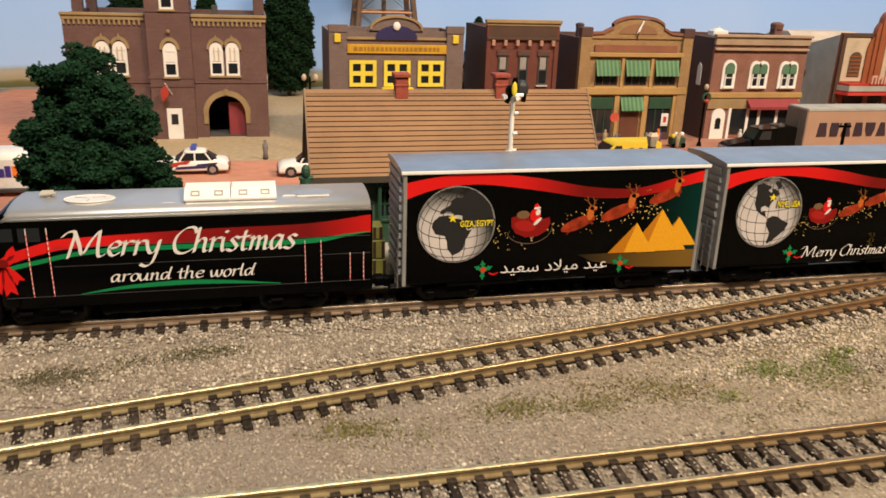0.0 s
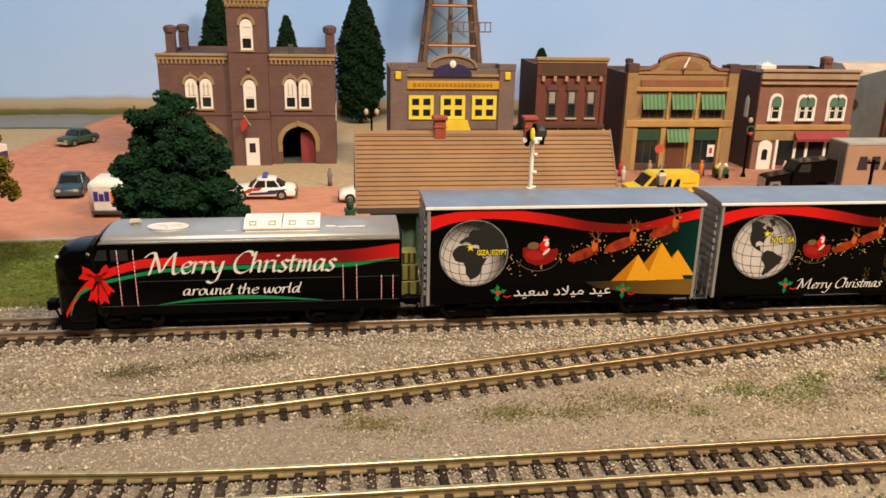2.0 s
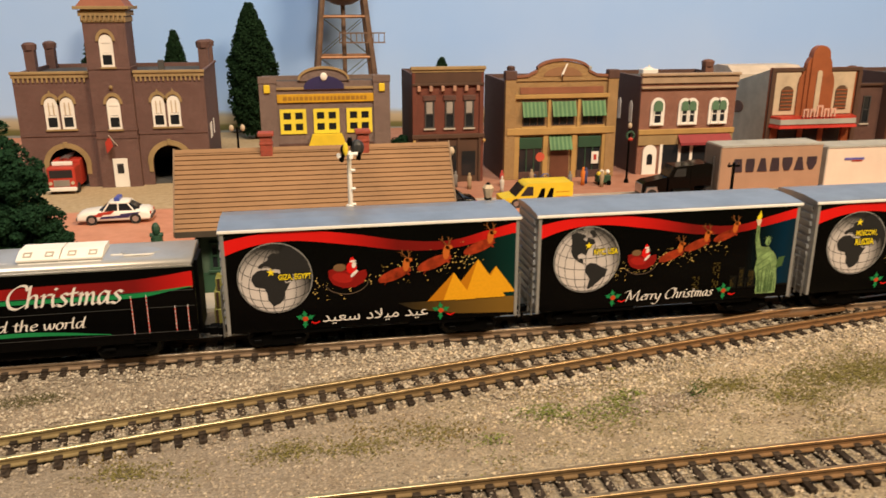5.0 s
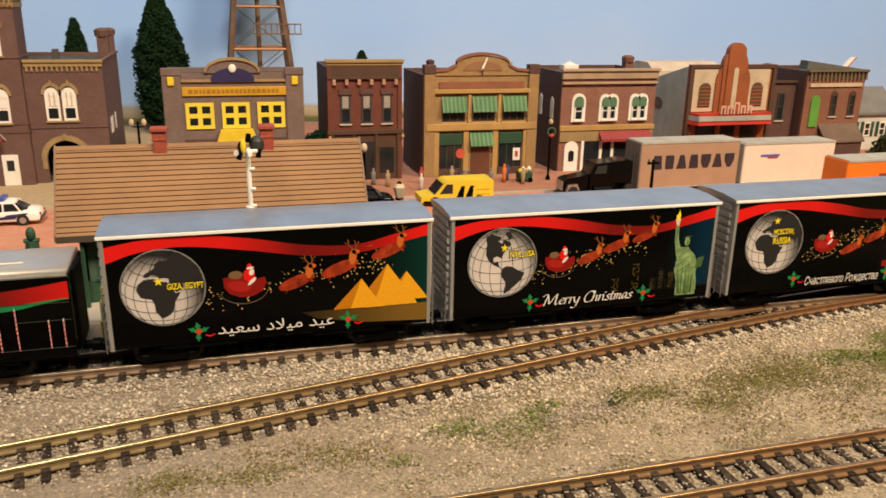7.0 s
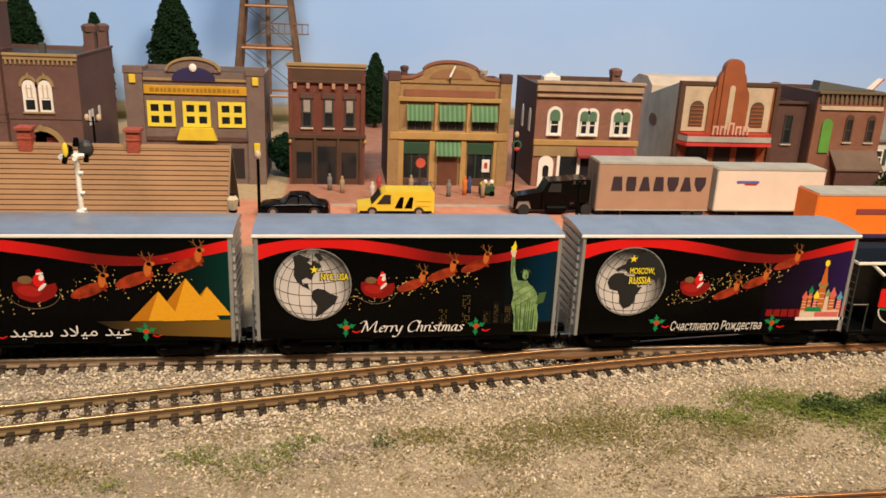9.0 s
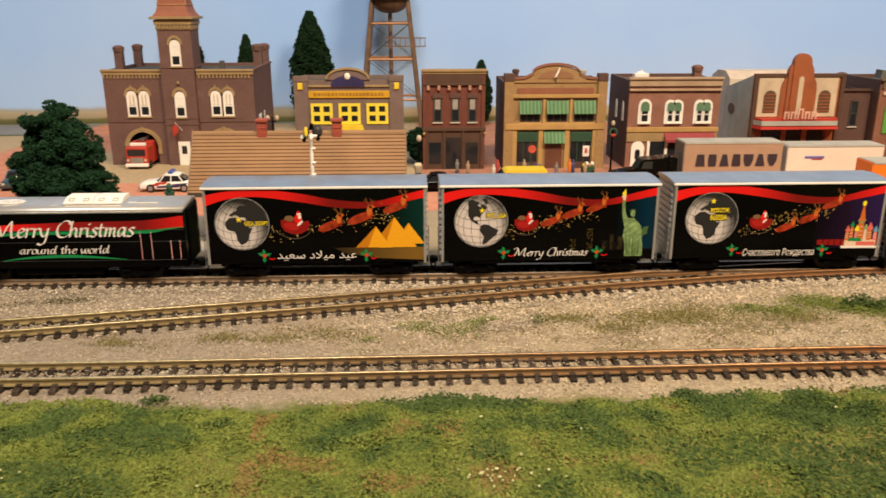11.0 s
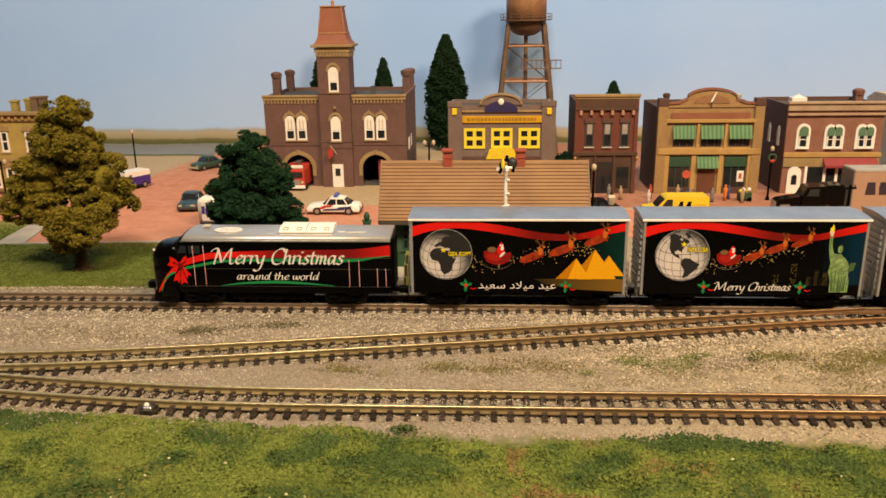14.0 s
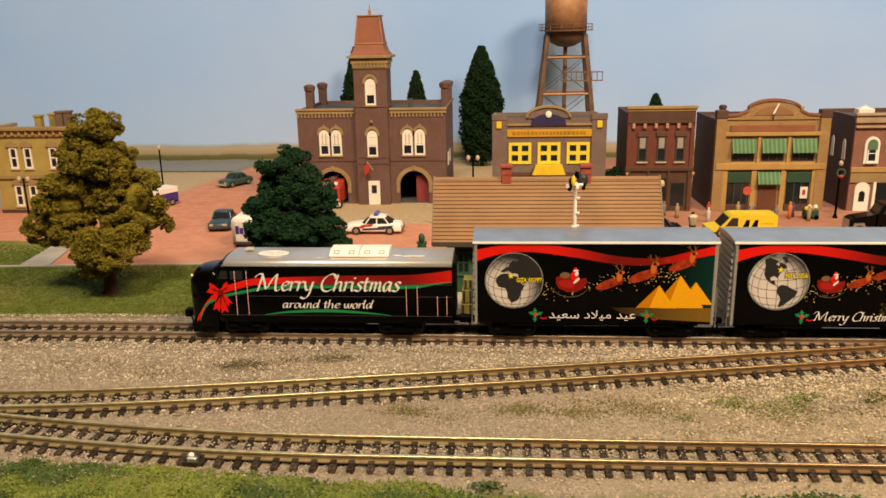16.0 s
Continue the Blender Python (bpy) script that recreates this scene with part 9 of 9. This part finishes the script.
z = np.minimum(heights(p, 0.05) + np.where(track_gap(p) < 14, 0.32, 0.05), -2.15)
warm = rng.random(len(p)) < np.clip((p[:, 0] - 0) / 90, 0, 0.9)
size = rng.uniform(0.20, 0.54, len(p))
strew(p[~warm], z[~warm], size[~warm], ((CREAM_STONE, 0.36), (STONE, 0.42), (WHITE_STONE, 0.04), (BROWN_STONE, 0.18)), "loose cream and grey ballast stones by the tracks")
strew(p[warm], z[warm], size[warm], ((WARM_LIT_STONE, 0.34), (CREAM_STONE, 0.40), (WHITE_STONE, 0.03), (STONE, 0.12), (BROWN_STONE, 0.11)), "loose cream ballast stones by the turnout, coloured for warm light")
# fine buff grit over the rest of the yard
p = lay(118000, -215, 320, -86, 0)
p = p[line_gap(p, LINES[0]) < -10]
z = np.minimum(heights(p, 0.02) + np.where(track_gap(p) < 9, 0.2, 0.0), -2.2)
warm = rng.random(len(p)) < np.clip((p[:, 0] + patchy[:len(p)] * 40 + 25) / 110, 0, 0.85)
grain = rng.uniform(0.17, 0.46, len(p))
strew(p[~warm], z[~warm], grain[~warm], ((SAND_GRIT, 0.50), (STONE, 0.26), (CREAM_STONE, 0.08), (BROWN_STONE, 0.16)), "fine grey buff grit between the tracks", (LEAF_V, LEAF_F))
strew(p[warm], z[warm], grain[warm], ((WARM_LIT_GRIT, 0.50), (WARM_LIT_STONE, 0.08), (STONE, 0.26), (BROWN_STONE, 0.16)), "fine sandy grit between the tracks, coloured for warm light", (LEAF_V, LEAF_F))
# dust and grit that has strayed onto the ties
q = []
for line in LINES[1:]:
    k = rng.integers(0, len(line) - 1, 5200)
    u = rng.random((5200, 1))
    q.append(line[k] * (1 - u) + line[k + 1] * u + np.c_[np.zeros(5200), rng.uniform(-4.2, 4.2, 5200)])
p = np.concatenate(q)
p = p[(p[:, 0] > -215) & (p[:, 0] < 320)]
strew(p, np.full(len(p), -1.98), rng.uniform(0.12, 0.34, len(p)), ((SAND_GRIT, 0.7), (STONE, 0.3)), "grit strayed onto the ties")
# a small heap of brown stones
p = rng.normal(0, 1, (420, 2)) * (5.5, 2.2) + (87, -39.5)
strew(p, heights(p, 0.3), rng.uniform(0.22, 0.6, len(p)), ((BROWN_STONE, 0.6), (STONE, 0.25), (CREAM_STONE, 0.15)), "brown stones heaped between the tracks")

# front turf: a ragged mat of foam in several greens
p = np.concatenate([lay(140000, -230, 270, -150, -74), lay(60000, -230, 270, -100, -74)])
edge = np.interp(p[:, 0], (-200, -120, -67, -41, -23, -9, 26, 47, 69, 97, 126, 157, 230), (-77, -77, -79, -83, -81, -88, -91, -86, -83, -90, -87, -84, -84)) + np.array([2.2 * noise.noise((x * 0.12, 2.0, 0.0)) for x, _ in p])
p = p[p[:, 1] < edge + rng.normal(0, 0.9, len(p))]
tone = np.array([1.5 * noise.noise((x * 0.030, y * 0.055, 9.0)) + 1.35 * noise.noise((x * 0.085, y * 0.12, 2.0)) for x, y in p]) + rng.normal(0, 0.17, len(p)) + 0.05 + np.clip((p[:, 0] - 40) / 400, 0, 0.22)
tone = np.where(p[:, 0] < 20, np.maximum(tone, -0.52 + 0.6 * np.clip(-p[:, 0] / 200, 0, 0.2)), tone)
rise = np.array([max(0.0, noise.noise((x * 0.13, y * 0.13, 6.0))) for x, y in p]) * 2.2
lime = foliage("lime_turf_foam", (0.102, 0.138, 0.030), (0.270, 0.313, 0.074))
for m, a, b in ((TURF_DRY, -9, -0.58), (lime, -0.58, -0.16), (TURF, -0.16, 0.30), (TURF_DARK, 0.30, 9)):
    k = (tone >= a) & (tone < b)
    v, f = scatter(np.c_[p[k], heights(p[k], 0.1) + rise[k] * rng.random(k.sum())], rng.uniform(0.24, 0.70, k.sum()), LEAF_V, LEAF_F, rng, 1.0)
    stuff("front_turf", v, f, m, "coarse green foam turf with dry patches", "turf")

# turf behind the main line
p = lay(46000, -360, -56, 25, 130)
p = p[(p[:, 1] > 26 + rng.normal(0, 1.2, len(p))) & ((p[:, 1] < 97.5 + 0.055 * (p[:, 0] + 60)) | (p[:, 0] < -226)) & (p[:, 0] < -64 + rng.normal(0, 5, len(p)))]
tone = np.array([noise.noise((x * 0.03, y * 0.05, 5.0)) for x, y in p]) + rng.normal(0, 0.2, len(p))
back_foam = foliage("short_turf_foam", (0.045, 0.065, 0.011), (0.15, 0.17, 0.034))
for m, a, b in ((back_foam, -9, 0.30), (TURF, 0.30, 9)):
    k = (tone >= a) & (tone < b)
    v, f = scatter(np.c_[p[k], heights(p[k], 0.0)], rng.uniform(0.35, 0.9, k.sum()), LEAF_V, LEAF_F, rng, 0.6)
    stuff("back_turf", v, f, m, "short green turf behind the main line", "turf")


def tufts(spots, m, label, size, up):
    """Clumps of foam scattered round spots of (x, y, spread, count)."""
    pts, sz = [], []
    for x, y, s, n in spots:
        q = rng.normal(0, 1, (n, 2)) * (s, s * 0.5) + (x, y)
        h = np.maximum(0, 1 - ((q[:, 0] - x) ** 2 + 4 * (q[:, 1] - y) ** 2) / (2.5 * s) ** 2)
        pts.append(np.c_[q, heights(q, 0.2) + up * h * rng.random(n)])
        sz.append(rng.uniform(0.5, 1.0, n) * size)
    v, f = scatter(np.concatenate(pts), np.concatenate(sz), LEAF_V, LEAF_F, rng, 0.9)
    stuff("grass_tufts", v, f, m, label, "grass tufts")


LITTER = foliage("pale_olive_litter", (0.16, 0.145, 0.062), (0.30, 0.262, 0.125))
OLIVE_TUFT = foliage("olive_tuft_foam", (0.135, 0.120, 0.038), (0.29, 0.255, 0.085))
tufts([(60, -39.3, 4.6, 300), (78, -38, 3.0, 180), (82, -34.5, 2.4, 90), (72, -43, 5.4, 260), (45, -49, 3.0, 90), (180, -31, 4, 500), (169, -28, 4, 400), (195, -24, 7, 1500), (206, -30, 6, 1200), (222, -31, 8, 1900), (221, -41, 6, 1000), (240, -34, 8, 1500), (190, -79, 2.0, 80)], lime, "bright green grass tufts on the ballast", 0.42, 1.6)
tufts([(207, -28, 3.2, 620), (212, -31, 2.6, 300), (226, -27, 4.0, 800), (233, -31, 3.0, 400), (246, -33, 5, 600), (98, -37.5, 1.6, 60)], TURF_DARK, "dark green bushes on the ballast", 0.50, 5.0)
tufts([(2, -44.5, 4.5, 520), (17, -46, 4.0, 360), (31, -43, 5, 300), (-30, -46.4, 4.0, 420), (109, -34, 5, 700), (123, -42, 6, 800), (148, -31, 8, 1500), (140, -36, 7, 900), (184, -36, 6, 700), (83, -20, 1.4, 80), (66, -21, 1.2, 40), (70, -46, 5, 160), (160, -38, 9, 900), (128, -33, 6, 500), (-20, -50, 5, 120), (94, -42, 5, 140)], OLIVE_TUFT, "olive tufts on the ballast", 0.36, 0.5)
tufts([(22, -40, 6, 160), (-36, -40, 4, 90), (40, -44, 5, 100), (-110, -22, 7, 150), (-140, -18, 7, 140), (120, -50, 7, 120), (150, -52, 6, 120), (-95, -88, 5, 80)], TURF_DRY, "dry yellow tufts on the ballast", 0.42, 0.4)
tufts([(-86, -17, 5.0, 1100), (-60, -11, 4.0, 600), (-54, -10, 3, 260), (-72, -13, 4, 300)], foliage("dark_moss", (0.075, 0.070, 0.032), (0.15, 0.135, 0.064)), "dark mossy patches between the tracks", 0.28, 0.3)
tufts([(-7, -84, 2.2, 150), (-62, -98, 2.4, 110), (12, -96, 2.6, 120), (64, -99, 4, 120), (129, -86, 2.4, 260), (160, -89, 4.5, 320), (173, -94, 4.0, 260), (-100, -96, 4, 100), (200, -92, 4, 160)], TURF_DARK, "dark green bushes in the front turf", 0.55, 1.8)
p = lay(22000, 25, 300, -62, -14)
want = np.array([noise.noise((x * 0.055, y * 0.12, 4.0)) + 0.6 * noise.noise((x * 0.2, y * 0.3, 7.0)) for x, y in p])
p, want = p[(want > 0.22) & (track_gap(p) > 9)], want[(want > 0.22) & (track_gap(p) > 9)]
pick = rng.random(len(p))
for m, a, b in ((LITTER, 0.0, 0.5), (TURF_DRY, 0.5, 0.74), (BROWN_STONE, 0.74, 0.94), (lime, 0.94, 1.0)):
    k = (pick >= a) & (pick < b)
    v, f = scatter(np.c_[p[k], heights(p[k], 0.15)], rng.uniform(0.18, 0.44, k.sum()), LEAF_V, LEAF_F, rng, 0.8)
    stuff("ground_litter", v, f, m, "thin olive and brown litter on the ballast", "ground litter")
white_specks = plain("white_flower_specks", (0.50, 0.50, 0.26), 0.8)
q = lay(24, -160, 220, -150, -92)
v, f = scatter(np.c_[q, heights(q, 1.2)], rng.uniform(0.25, 0.55, len(q)), OCTA_V, OCTA_F, rng)
stuff("white_flowers", v, f, white_specks, "white flower specks in the turf", "flowers")
q = np.concatenate([rng.normal(0, 1, (26, 2)) * (5, 2.5) + (78, -119), rng.normal(0, 1, (8, 2)) * (6, 3) + (-30, -118)])
v, f = scatter(np.c_[q, heights(q, 1.4)], rng.uniform(0.25, 0.55, len(q)), OCTA_V, OCTA_F, rng)
stuff("white_flowers", v, f, white_specks, "white flower specks in the turf", "flowers")
